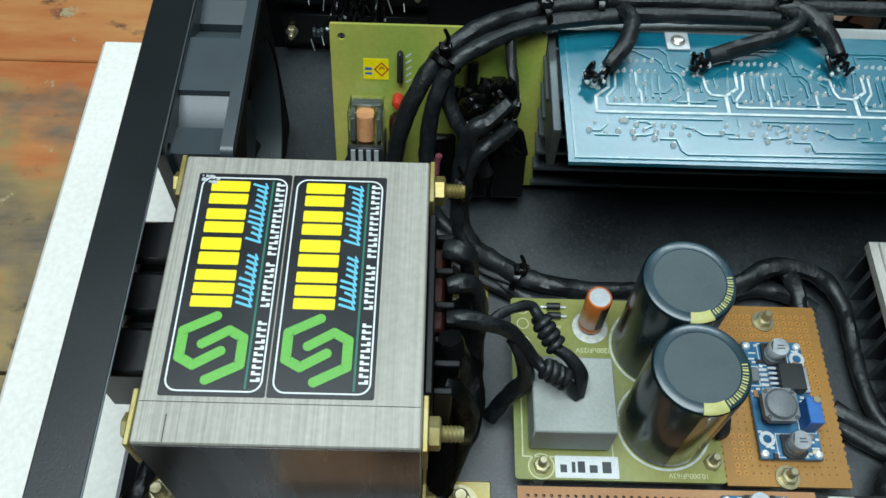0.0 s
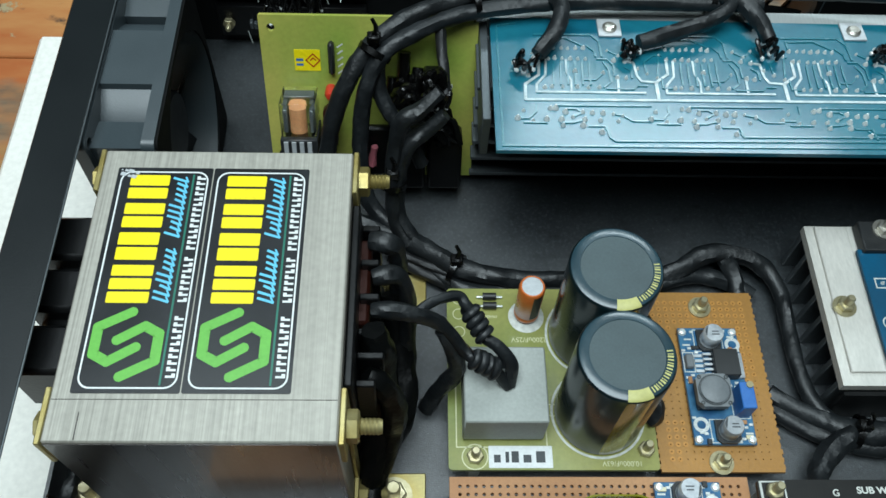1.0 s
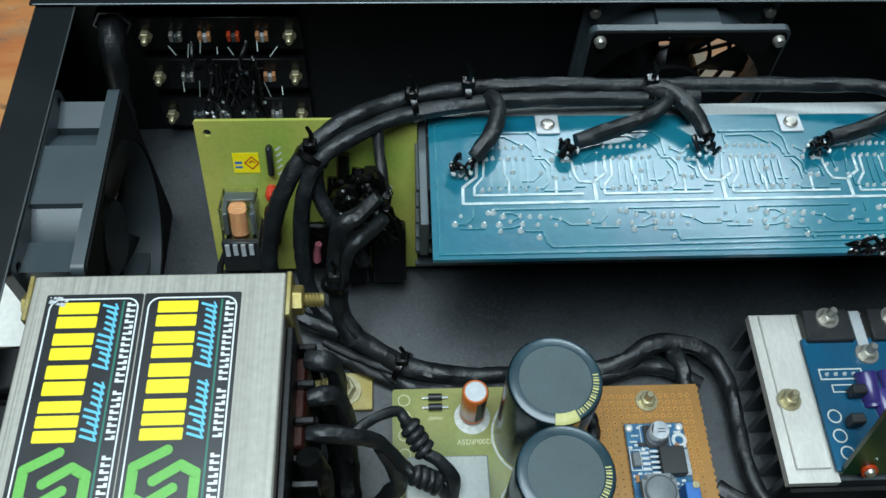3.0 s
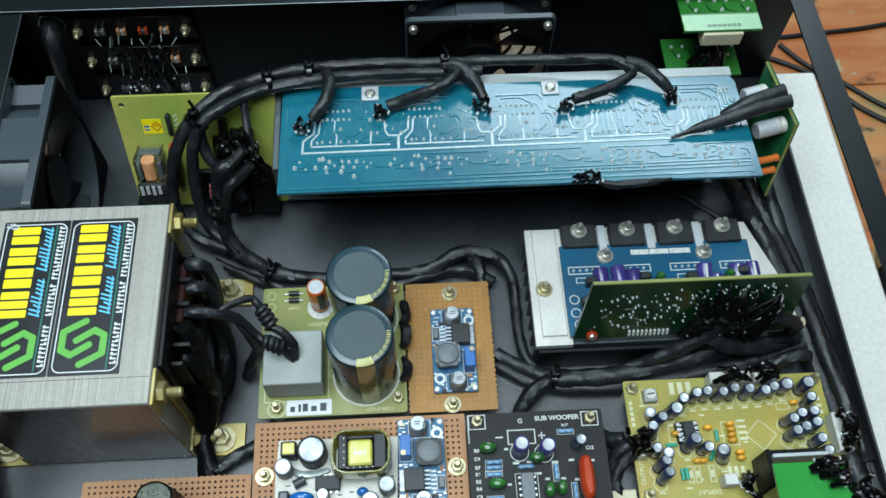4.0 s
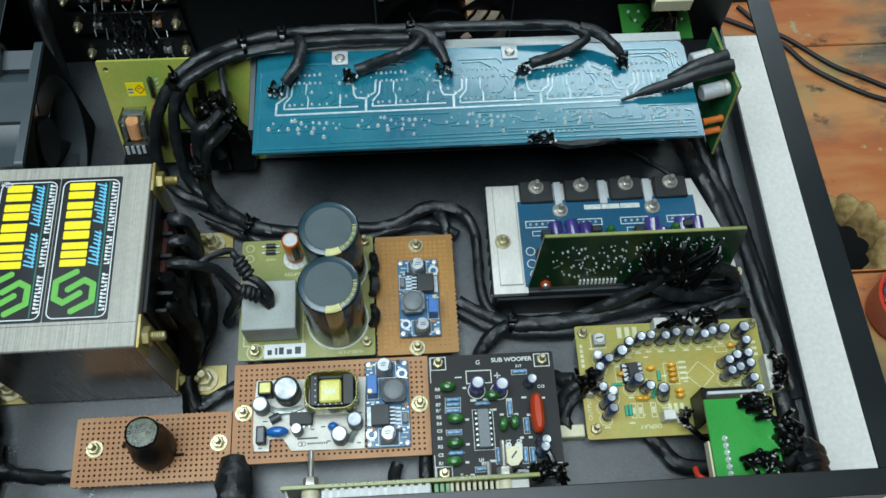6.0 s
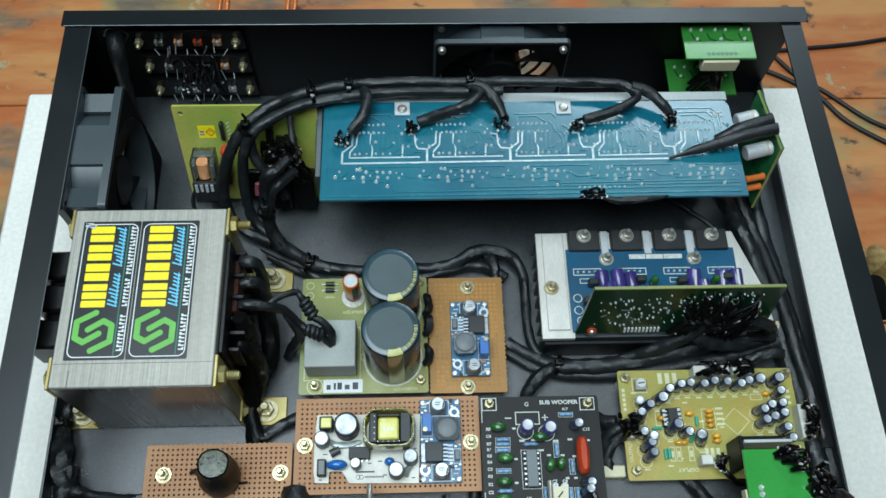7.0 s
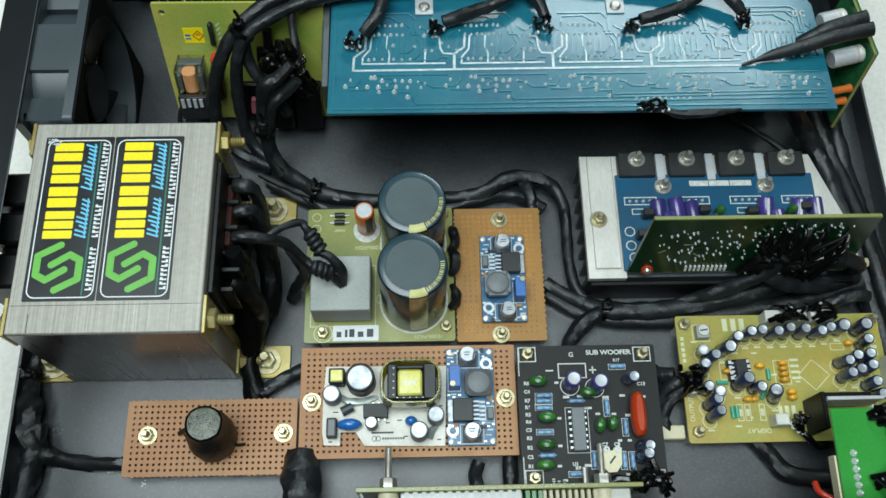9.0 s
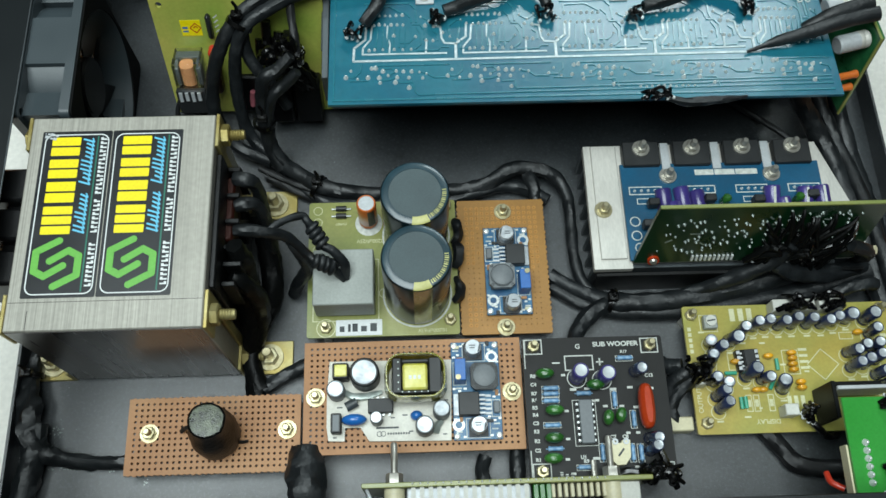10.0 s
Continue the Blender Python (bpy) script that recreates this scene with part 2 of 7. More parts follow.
M = {
    "bench": bench_matter(),
    "rawwood": matter("cut_wood", "b39a64", 0.8, second="75592f", mix=0.9, scale=150, bump=0.5),
    "foam": matter("white_foam", "dfddd5", 0.85, second="d8d6ce", scale=40, fine=400, bump=0.1),
    "steel_black": matter("satin_black_steel", "07090a", 0.42, second="0c0f10", mix=0.7, scale=14, fine=1600, bump=0.15, rvar=0.08, spec=0.22),
    "floor_steel": dusty("dusty_satin_steel", "202427", 0.36, "2d3134"),
    "rail": matter("semigloss_black_rail", "0d1214", 0.36, second="131a1c", scale=12, fine=1800, bump=0.08, spec=0.5),
    "core": striped("lamination_steel", "a5a298", "929087", 0.5, 0.25, 0.0009, 0),
    "zinc": matter("yellow_zinc", "a08f55", 0.45, 0.75, second="b3aa7c", mix=0.8, scale=90, bump=0.06),
    "nickel": matter("plated_steel", "c6c3b9", 0.36, 0.75, second="8d8a82", mix=0.8, scale=150, bump=0.08),
    "brassy": matter("brass_screw", "c2ba98", 0.36, 0.7, second="8d8260", mix=0.8, scale=200, bump=0.08),
    "alu": matter("milled_aluminium", "b0b5b4", 0.55, 0.35, second="9aa19f", mix=0.8, scale=30, fine=1200, bump=0.1, stretch=(1, 0.15, 1)),
    "alu_pale": matter("bright_milled_aluminium", "cfccc4", 0.55, 0.25, second="b4b3ac", mix=0.9, scale=60, fine=1200, bump=0.15, stretch=(1, 0.3, 1)),
    "alu_dark": matter("dull_aluminium", "6d7477", 0.45, 0.8, second="565c5f", scale=40, bump=0.1),
    "bobbin": matter("black_plastic", "08090a", 0.38, second="101112", scale=60, bump=0.1, spec=0.35),
    "fanplastic": matter("grey_black_plastic", "333c40", 0.42, second="3b4549", mix=0.6, scale=25, fine=1500, bump=0.06, spec=0.7),
    "gasket": matter("dull_black_shade", "060707", 0.7, second="0a0b0b", scale=90, bump=0.15, spec=0.15),
    "copper": matter("varnished_copper", "38170f", 0.4, 0.4, second="29100b", scale=200, bump=0.3, stretch=(1, 0.2, 4)),
    "dark_gloss": matter("dark_brown_gloss", "231d18", 0.28, second="2e2720", mix=0.8, scale=30, fine=900, bump=0.2, coat=0.4, stretch=(6, 1, 0.3)),
    "coil": matter("bright_copper", "e8a878", 0.35, 0.5, second="cf8650", scale=300, bump=0.2),
    "sleeve": matter("black_heatshrink", "101315", 0.47, second="1b1f21", mix=0.8, scale=110, fine=600, bump=0.38, spread=0.25, rvar=0.18, spec=0.5),
    "cable": matter("black_rubber", "121314", 0.5, second="1c1d1e", scale=60, bump=0.15, spread=0.2, spec=0.4),
    "tape_black": matter("dull_black_tape", "060707", 0.42, second="0d0e0e", scale=90, fine=500, bump=0.35, spec=0.14),
    "tie": matter("black_nylon", "060606", 0.27, scale=90, bump=0.15, spec=0.6),
    "fr4": matter("green_fr4", "778144", 0.34, second="939050", mix=0.9, scale=28, fine=700, bump=0.08, coat=0.2),
    "fr4_yellow": matter("yellow_green_fr4", "b2ac58", 0.36, second="6f9836", mix=1.0, scale=17, fine=600, bump=0.06, coat=0.25),
    "fr4_tone": matter("ochre_fr4", "a9974a", 0.4, second="93954a", mix=1.0, scale=30, fine=700, bump=0.08, coat=0.25),
    "fr4_blue": matter("blue_solder_mask", "0a586d", 0.36, second="176a79", mix=0.9, scale=34, fine=260, bump=0.28, coat=0.42, spec=0.42),
    "fr4_amp": matter("bright_blue_mask", "065070", 0.4, second="084460", mix=0.9, scale=60, bump=0.06, coat=0.4),
    "fr4_mod": matter("module_blue_mask", "164c74", 0.42, second="3b7696", mix=0.8, scale=180, bump=0.06, coat=0.3),
    "fr4_black": matter("black_mask", "121211", 0.5, second="1a1a18", mix=0.8, scale=90, fine=1500, bump=0.08, spec=0.3),
    "fr4_green": matter("deep_green_mask", "05200f", 0.3, second="093018", mix=0.8, scale=50, bump=0.1, coat=0.35),
    "fr4_jack": matter("worn_green_mask", "144a2a", 0.3, second="2a6a42", mix=0.9, scale=120, bump=0.1, coat=0.35),
    "fr4_bright": matter("vivid_green_mask", "288832", 0.34, second="35953f", scale=40, bump=0.08, coat=0.3),
    "fr4_mid": matter("mid_green_mask", "2c6e2c", 0.34, second="3a7a30", scale=60, bump=0.08, coat=0.3),
    "fr4_sheen": matter("green_mask_sheen", "508a46", 0.34, second="5e9652", scale=40, bump=0.08, coat=0.3),
    "phenolic": matter("brown_phenolic", "99673a", 0.55, second="ac8058", mix=1.0, scale=24, fine=900, bump=0.12),
    "phenolic_edge": matter("phenolic_ochre", "a27434", 0.5, second="8f652a", mix=0.8, scale=30, fine=900, bump=0.2),
    "copperpad": matter("tinned_pad", "b98440", 0.5, 0.2, scale=300, bump=0.2),
    "solder_dim": matter("dull_solder", "a8b1ac", 0.32, 0.4, second="7f8a85", scale=300, bump=0.2),
    "solder_grey": matter("greyed_solder", "89938d", 0.34, 0.4, second="5f6a65", mix=0.9, scale=300, bump=0.3, spread=0.3),
    "solder": matter("solder", "e2e6e4", 0.28, 0.3, second="bcc3c3", scale=300, bump=0.2),
    "trace": matter("tinned_trace", "ccd6d6", 0.4, 0.4, second="a6b6b9", mix=0.9, scale=260, fine=700, bump=0.6),
    "relief": matter("masked_track", "27717f", 0.25, second="1c6472", scale=120, bump=0.1, coat=0.4),
    "silk": matter("white_silk", "c9ccc6", 0.6, second="a9ada6", mix=0.8, scale=500, bump=0),
    "silk_dim": matter("pale_silk", "cdcda6", 0.6, scale=400, bump=0),
    "capsleeve": matter("dark_green_black_sleeve", "0b1a1e", 0.3, second="112429", mix=0.6, scale=40, fine=400, bump=0.03, coat=0.35),
    "captop": matter("grey_vinyl_top", "39474a", 0.6, second="455457", mix=0.9, scale=60, fine=1400, bump=0.12),
    "cap_rim": matter("teal_sleeve_rim", "1d333b", 0.32, second="29444e", mix=0.8, scale=60, bump=0.04, coat=0.3),
    "gold_print": matter("pale_gold_print", "b9b673", 0.45, 0.0, second="9d9a58", scale=200, bump=0.02),
    "olive_band": matter("olive_band", "7a6d26", 0.18, second="8a7d33", scale=80, bump=0.02, coat=0.6),
    "bridge": matter("grey_epoxy", "8f948f", 0.55, second="9ca09b", mix=0.8, scale=45, fine=900, bump=0.1),
    "orange": matter("orange_sleeve", "c96a2d", 0.3, second="b55a24", scale=80, bump=0.03, coat=0.4),
    "silver": matter("aluminium_can_top", "c0c4c6", 0.5, 0.3, second="a3a8aa", scale=200, bump=0.05),
    "smalltop": matter("dull_can_top", "c6cbce", 0.38, 0.4, second="8f969c", mix=0.9, scale=250, bump=0.14, spread=0.3),
    "navy": matter("navy_sleeve", "212b46", 0.28, second="303b58", scale=200, bump=0.03, coat=0.4, spread=0.3),
    "violet": matter("violet_sleeve", "393070", 0.32, second="473d80", scale=200, bump=0.03, coat=0.3, spread=0.2),
    "white": matter("white_plastic", "c9c9c0", 0.45, second="bbbbb2", scale=60, bump=0.04),
    "ivory": matter("ivory_plastic", "cfc8a8", 0.45, second="beb796", scale=60, bump=0.04),
    "paper": matter("white_label", "d5d8d8", 0.6, second="c8cbcb", scale=40, bump=0.05),
    "ink": matter("dark_ink", "3a3f42", 0.6, scale=200, bump=0),
    "chip": matter("black_epoxy", "1d1f20", 0.5, second="262829", scale=120, bump=0.12),
    "greychip": matter("grey_chip", "63686b", 0.5, second="757a7c", scale=120, bump=0.1),
    "ferrite": matter("dark_ferrite", "33383a", 0.45, second="3f4547", scale=120, bump=0.12),
    "yellow": matter("yellow_tape", "c4bd34", 0.35, second="dcd890", mix=0.85, scale=160, bump=0.1, coat=0.3),
    "olive_film": matter("olive_tape", "a9a526", 0.18, second="c4c050", mix=0.9, scale=160, bump=0.1, coat=0.5, glass=0.6),
    "bluepot": matter("blue_trimmer", "2c62a6", 0.4, second="3a72b2", scale=120, bump=0.04),
    "disc_blue": matter("blue_disc", "1b5fa8", 0.3, second="2a70b6", scale=120, bump=0.05, coat=0.4),
    "green_film": matter("green_dipped", "265a22", 0.3, second="386f30", scale=200, bump=0.12, coat=0.25, spread=0.3),
    "red_film": matter("red_dipped", "a83616", 0.32, second="b8451f", scale=100, bump=0.05, coat=0.2, spec=0.4),
    "red": matter("red_plastic", "b83020", 0.35, second="cf4a2e", scale=60, bump=0.06, coat=0.2),
    "resistor": matter("blue_resistor", "4f7ea6", 0.4, second="93b2c8", mix=0.9, scale=600, bump=0.05, spread=0.2),
    "teal": matter("teal_part", "2f9a7c", 0.4, scale=300, bump=0.05),
    "amber": matter("amber_dipped", "d59a22", 0.35, second="c0841a", scale=300, bump=0.06, coat=0.3, spread=0.2),
    "pink": matter("pink_insulation", "c5707c", 0.4, scale=100, bump=0.05),
    "st_black": matter("sticker_black", "14171a", 0.35, second="1a1e22", scale=60, bump=0.05),
    "st_yellow": matter("sticker_yellow", "ecd810", 0.4, second="e2cc0a", scale=60, bump=0.02),
    "st_green": matter("sticker_green", "63ad45", 0.4, second="5ba23f", scale=60, bump=0.02),
    "st_cyan": matter("sticker_cyan", "63bfe0", 0.4, scale=60, bump=0.02),
    "st_teal": matter("sticker_teal", "1f6e5c", 0.4, scale=60, bump=0.02),
    "st_white": matter("sticker_white", "dde1e0", 0.4, scale=60, bump=0.02),
    "smps": matter("white_mask", "c9c6ba", 0.4, second="b0ad9f", mix=0.8, scale=70, bump=0.04, coat=0.2),
    "clear": matter("clear_plastic", "eef0ec", 0.1, scale=60, bump=0.0, glass=1.0, rvar=0.03),
    "resin": matter("cloudy_resin", "1b1f18", 0.3, second="646a58", mix=1.0, scale=420, fine=1500, bump=0.4),
    "wall": matter("room_paint", "33352f", 0.85, second="2c2e2a", scale=3, fine=60, bump=0.1),
    "floor_room": matter("room_floor", "2e2c2a", 0.7, second="252322", scale=3, fine=60, bump=0.1),
}
M["clear"].node_tree.nodes["Principled BSDF"].inputs["IOR"].default_value = 1.25


# ---- building blocks; all lengths in millimetres ----
MM = 0.001
ORIGIN = {}


class Solid:
    """Collects faces in millimetres."""

    def __init__(self):
        self.v, self.f, self.t = [], [], Matrix.Identity(4)

    def turn(self, m):
        self.t = m
        return self

    def add(self, verts, faces):
        o = len(self.v)
        self.v += [self.t @ Vector(p) for p in verts]
        self.f += [tuple(o + i for i in q) for q in faces]
        return self

    def box(self, x0, x1, y0, y1, z0, z1, c=0.0):
        if c <= 0:
            vs = [(x, y, z) for x in (x0, x1) for y in (y0, y1) for z in (z0, z1)]
            return self.add(vs, [(0, 1, 3, 2), (4, 6, 7, 5), (0, 4, 5, 1), (2, 3, 7, 6), (0, 2, 6, 4), (1, 5, 7, 3)])
        lo, hi, vs, idx = (x0, y0, z0), (x1, y1, z1), [], {}
        for sx in (0, 1):
            for sy in (0, 1):
                for sz in (0, 1):
                    s = (sx, sy, sz)
                    for a in range(3):
                        p = [(hi[i] - (c if i != a else 0)) if s[i] else (lo[i] + (c if i != a else 0)) for i in range(3)]
                        idx[s, a] = len(vs)
                        vs.append(p)
        fs = []
        for a in range(3):
            b, d = (a + 1) % 3, (a + 2) % 3
            for s in (0, 1):
                ring = []
                for u, w in ((0, 0), (1, 0), (1, 1), (0, 1)):
                    k = [0, 0, 0]
                    k[a], k[b], k[d] = s, u, w
                    ring.append(idx[tuple(k), a])
                fs.append(tuple(ring))
            for u in (0, 1):
                for w in (0, 1):
                    k0, k1 = [0, 0, 0], [0, 0, 0]
                    k0[b] = k1[b] = u
                    k0[d] = k1[d] = w
                    k1[a] = 1
                    fs.append((idx[tuple(k0), b], idx[tuple(k1), b], idx[tuple(k1), d], idx[tuple(k0), d]))
        for s in {k for k, _ in idx}:
            fs.append((idx[s, 0], idx[s, 1], idx[s, 2]))
        return self.add(vs, fs)

    def lathe(self, profile, base=(0, 0, 0), axis=(0, 0, 1), n=20, wobble=0.0):
        """profile: (radius, height) from bottom to top along axis; a radius of 0 closes it."""
        q = Vector((0, 0, 1)).rotation_difference(Vector(axis).normalized())
        vs, rings = [], []
        for r, h in profile:
            if r <= 1e-6:
                rings.append([len(vs)])
                vs.append(Vector(base) + q @ Vector((0, 0, h)))
            else:
                rings.append(list(range(len(vs), len(vs) + n)))
                for i in range(n):
                    a = 2 * math.pi * i / n
                    rr = r * (1 + wobble * noise.noise((3 * math.cos(a), 3 * math.sin(a), h * 0.13)))
                    vs.append(Vector(base) + q @ Vector((rr * math.cos(a), rr * math.sin(a), h)))
        fs = []
        for a, b in zip(rings, rings[1:]):
            for i in range(n):
                j = (i + 1) % n
                if len(a) == 1 and len(b) > 1:
                    fs.append((a[0], b[j], b[i]))
                elif len(b) == 1 and len(a) > 1:
                    fs.append((a[i], a[j], b[0]))
                elif len(a) > 1:
                    fs.append((a[i], a[j], b[j], b[i]))
        return self.add(vs, fs)

    def rod(self, p0, p1, r, n=10, r1=None):
        d = Vector(p1) - Vector(p0)
        return self.lathe([(0, 0), (r, 0), (r if r1 is None else r1, d.length), (0, d.length)], p0, d, n)

    def hexnut(self, p0, axis, r, h):
        return self.lathe([(r * 0.5, 0), (r, 0), (r, h * 0.85), (r * 0.86, h), (r * 0.5, h)], p0, axis, 6)

    def prism(self, outline, z0, z1):
        """An outline in x and y, pulled up from z0 to z1."""
        n = len(outline)
        vs = [(x, y, z0) for x, y in outline] + [(x, y, z1) for x, y in outline]
        return self.add(vs, [tuple(range(n - 1, -1, -1)), tuple(range(n, 2 * n))] + [(i, (i + 1) % n, n + (i + 1) % n, n + i) for i in range(n)])

    def tube(self, points, r, n=10, per=6, wrinkle=0.0, seed=0.0, flat=1.0, ends=True):
        """A round cord along a smooth line through the points; r may be a list."""
        pts = [Vector(p) for p in points]
        rs = list(r) if isinstance(r, (list, tuple)) else [r] * len(pts)
        line, rad = [], []
        for i in range(len(pts) - 1):
            p0, p1, p2, p3 = pts[max(i - 1, 0)], pts[i], pts[i + 1], pts[min(i + 2, len(pts) - 1)]
            for s in range(per):
                u = s / per
                line.append(0.5 * (2 * p1 + (p2 - p0) * u + (2 * p0 - 5 * p1 + 4 * p2 - p3) * u * u + (3 * p1 - p0 - 3 * p2 + p3) * u ** 3))
                rad.append(rs[i] + (rs[i + 1] - rs[i]) * u)
        line.append(pts[-1]), rad.append(rs[-1])
        side = None
        vs, fs = [], []
        for i, p in enumerate(line):
            d = (line[min(i + 1, len(line) - 1)] - line[max(i - 1, 0)]).normalized()
            if side is None:
                side = d.orthogonal().normalized()
            side = (side - d * side.dot(d)).normalized()
            up = d.cross(side)
            for j in range(n):
                a = 2 * math.pi * j / n
                k = rad[i]
                if wrinkle:
                    k *= 1 + wrinkle * noise.noise((p.x * 0.16 + seed, p.y * 0.16 + 2 * math.cos(a), p.z * 0.16 + 2 * math.sin(a)))
                    k *= 1 + 0.35 * wrinkle * noise.noise((p.x * 0.33 + 2.3 * math.cos(a), p.y * 0.33 + seed, p.z * 0.33 + 2.3 * math.sin(a)))
                vs.append(p + side * (k * math.cos(a)) + up * (k * flat * math.sin(a)))
        for i in range(len(line) - 1):
            for j in range(n):
                fs.append((i * n + j, i * n + (j + 1) % n, (i + 1) * n + (j + 1) % n, (i + 1) * n + j))
        if ends:
            fs += [tuple(range(n - 1, -1, -1)), tuple(range(len(vs) - n, len(vs)))]
        return self.add(vs, fs)

    def mesh(self, name, material, off=(0, 0, 0), sharp=38):
        me = bpy.data.meshes.new(name)
        me.from_pydata([((p[0] - off[0]) * MM, (p[1] - off[1]) * MM, (p[2] - off[2]) * MM) for p in self.v], [], self.f)
        bm = bmesh.new()
        bm.from_mesh(me)
        bmesh.ops.recalc_face_normals(bm, faces=bm.faces)
        bm.to_mesh(me)
        bm.free()
        me.materials.append(material)
        me.polygons.foreach_set("use_smooth", [True] * len(me.polygons))
        me.set_sharp_from_angle(angle=radians(sharp))
        return me


def thing(name, at, label, category, group="", kind=""):
    ob = new(name)
    ob.location = Vector(at) * MM
    ob.empty_display_size = 0.01
    ORIGIN[ob.name] = tuple(at)
    return tagged(ob, label, category, group, kind)


def part(name, solid, material, parent, label=""):
    """One mesh under a thing or under a part, given in world millimetres."""
    off = ORIGIN[parent.name]
    ob = new(name, solid.mesh(name, M[material], off))
    ob.parent = parent
    ORIGIN[ob.name] = off
    return tagged(ob, label)


def place(name, mesh, parent, x, y, z, rx=0, ry=0, rz=0, label="", local=False):
    """An object on a shared mesh, at a place in world millimetres (local: in the parent's own)."""
    ob = new(name, mesh)
    ob.parent = parent
    o = (0, 0, 0) if local else ORIGIN[parent.name]
    ob.matrix_local = pose((x - o[0]) * MM, (y - o[1]) * MM, (z - o[2]) * MM, rx, ry, rz)
    ORIGIN[ob.name] = (0, 0, 0)
    return tagged(ob, label)


def lettering(name, text, size, x, y, z, rz, material, parent, bold=0.0, sx=1.0):
    """Raised printed letters, turned into a mesh; x, y is the middle of the line."""
    cu = bpy.data.curves.new(name, "FONT")
    cu.body, cu.size, cu.extrude, cu.offset = text, size * MM, 0.00003, bold * MM
    cu.align_x, cu.align_y = "CENTER", "CENTER"
    tmp = bpy.data.objects.new(name, cu)
    me = bpy.data.meshes.new_from_object(tmp)
    bpy.data.objects.remove(tmp)
    me.materials.clear()
    me.materials.append(M[material])
    ob = new(name, me)
    ob.parent = parent
    o = ORIGIN[parent.name]
    ob.matrix_local = pose((x - o[0]) * MM, (y - o[1]) * MM, (z - o[2]) * MM, 0, 0, rz) @ Matrix.Diagonal((sx, 1, 1, 1))
    return ob


def rounded(x0, x1, y0, y1, r, n=5):
    out = []
    for cx, cy, a0 in ((x1 - r, y1 - r, 0), (x0 + r, y1 - r, 90), (x0 + r, y0 + r, 180), (x1 - r, y0 + r, 270)):
        for i in range(n + 1):
            a = radians(a0 + 90 * i / n)
            out.append((cx + r * math.cos(a), cy + r * math.sin(a)))
    return out


def outline_bars(g, x0, x1, y0, y1, w, z0, z1):
    """A drawn rectangle: four thin bars."""
    g.box(x0, x1, y0, y0 + w, z0, z1).box(x0, x1, y1 - w, y1, z0, z1)
    g.box(x0, x0 + w, y0 + w, y1 - w, z0, z1).box(x1 - w, x1, y0 + w, y1 - w, z0, z1)


def ring(g, x, y, r0, r1, z0, z1, n=20):
    return g.lathe([(r0, z0), (r1, z0), (r1, z1), (r0, z1), (r0, z0)], (x, y, 0), (0, 0, 1), n)


def pierced(outer, holes):
    """A flat sheet with holes: triangles over an outline and inner loops, in 2D."""
    bm = bmesh.new()
    loops = []
    for loop in (outer, *holes):
        vs = [bm.verts.new((x, y, 0)) for x, y in loop]
        loops.append(vs)
        for i in range(len(vs)):
            bm.edges.new((vs[i], vs[(i + 1) % len(vs)]))
    bmesh.ops.triangle_fill(bm, use_beauty=True, use_dissolve=False, edges=bm.edges[:])
    bm.verts.index_update()
    verts = [(v.co.x, v.co.y) for v in bm.verts]
    faces = [tuple(v.index for v in f.verts) for f in bm.faces]
    rings = [[v.index for v in vs] for vs in loops]
    bm.free()
    return verts, faces, rings


def pierced_slab(g, outer, holes, lo, hi, to3):
    verts, faces, rings = pierced(outer, holes)
    n = len(verts)
    vs = [to3(x, y, lo) for x, y in verts] + [to3(x, y, hi) for x, y in verts]
    fs = [tuple(reversed(f)) for f in faces] + [tuple(i + n for i in f) for f in faces]
    for r in rings:
        for i in range(len(r)):
            a, b = r[i], r[(i + 1) % len(r)]
            fs.append((a, b, b + n, a + n))
    return g.add(vs, fs)


def circle(cx, cy, r, n=32):
    return [(cx + r * math.cos(2 * math.pi * i / n), cy + r * math.sin(2 * math.pi * i / n)) for i in range(n)]


# ---- room ----
def slab(name, x0, x1, y0, y1, z0, z1, material, label, category):
    ob = new(name, Solid().box(x0, x1, y0, y1, z0, z1).mesh(name, M[material]))
    return tagged(ob, label, category, kind="structure")


slab("floor", -1800, 2200, -2200, 2000, -830, -780, "floor_room", "plain dark workshop floor under the bench", "floor")
slab("ceiling", -1800, 2200, -2200, 2000, 1700, 1750, "wall", "plain dark painted ceiling", "ceiling")
slab("wall_north", -1800, 2200, 2000, 2050, -780, 1700, "wall", "plain dark painted wall", "wall")
slab("wall_south", -1800, 2200, -2250, -2200, -780, 1700, "wall", "plain dark painted wall", "wall")
slab("wall_west", -1850, -1800, -2200, 2000, -780, 1700, "wall", "plain dark painted wall", "wall")
slab("wall_east", 2200, 2250, -2200, 2000, -780, 1700, "wall", "plain dark painted wall", "wall")

# ---- workbench with a ragged hole ----
bench = thing("workbench", (120, 60, -780), "old plank workbench with flaking orange paint and a ragged hole", "workbench")
HOLE, SCALLOP = [], []
for i in range(110):
    a = 2 * math.pi * i / 110
    lobe = abs(math.sin(5.5 * a + 0.5))
    rag = 20.0 + 3.8 * lobe ** 0.7 + 2.2 * noise.noise((2 * math.cos(a), 2 * math.sin(a), 0.3))
    HOLE.append((378 + rag * math.cos(a), 157 + rag * math.sin(a)))
    rag = 22.8 + 5.2 * lobe ** 0.6 + 1.5 * noise.noise((2 * math.cos(a), 2 * math.sin(a), 4.1))
    SCALLOP.append((378 + rag * math.cos(a), 157 + rag * math.sin(a) * 1.06))
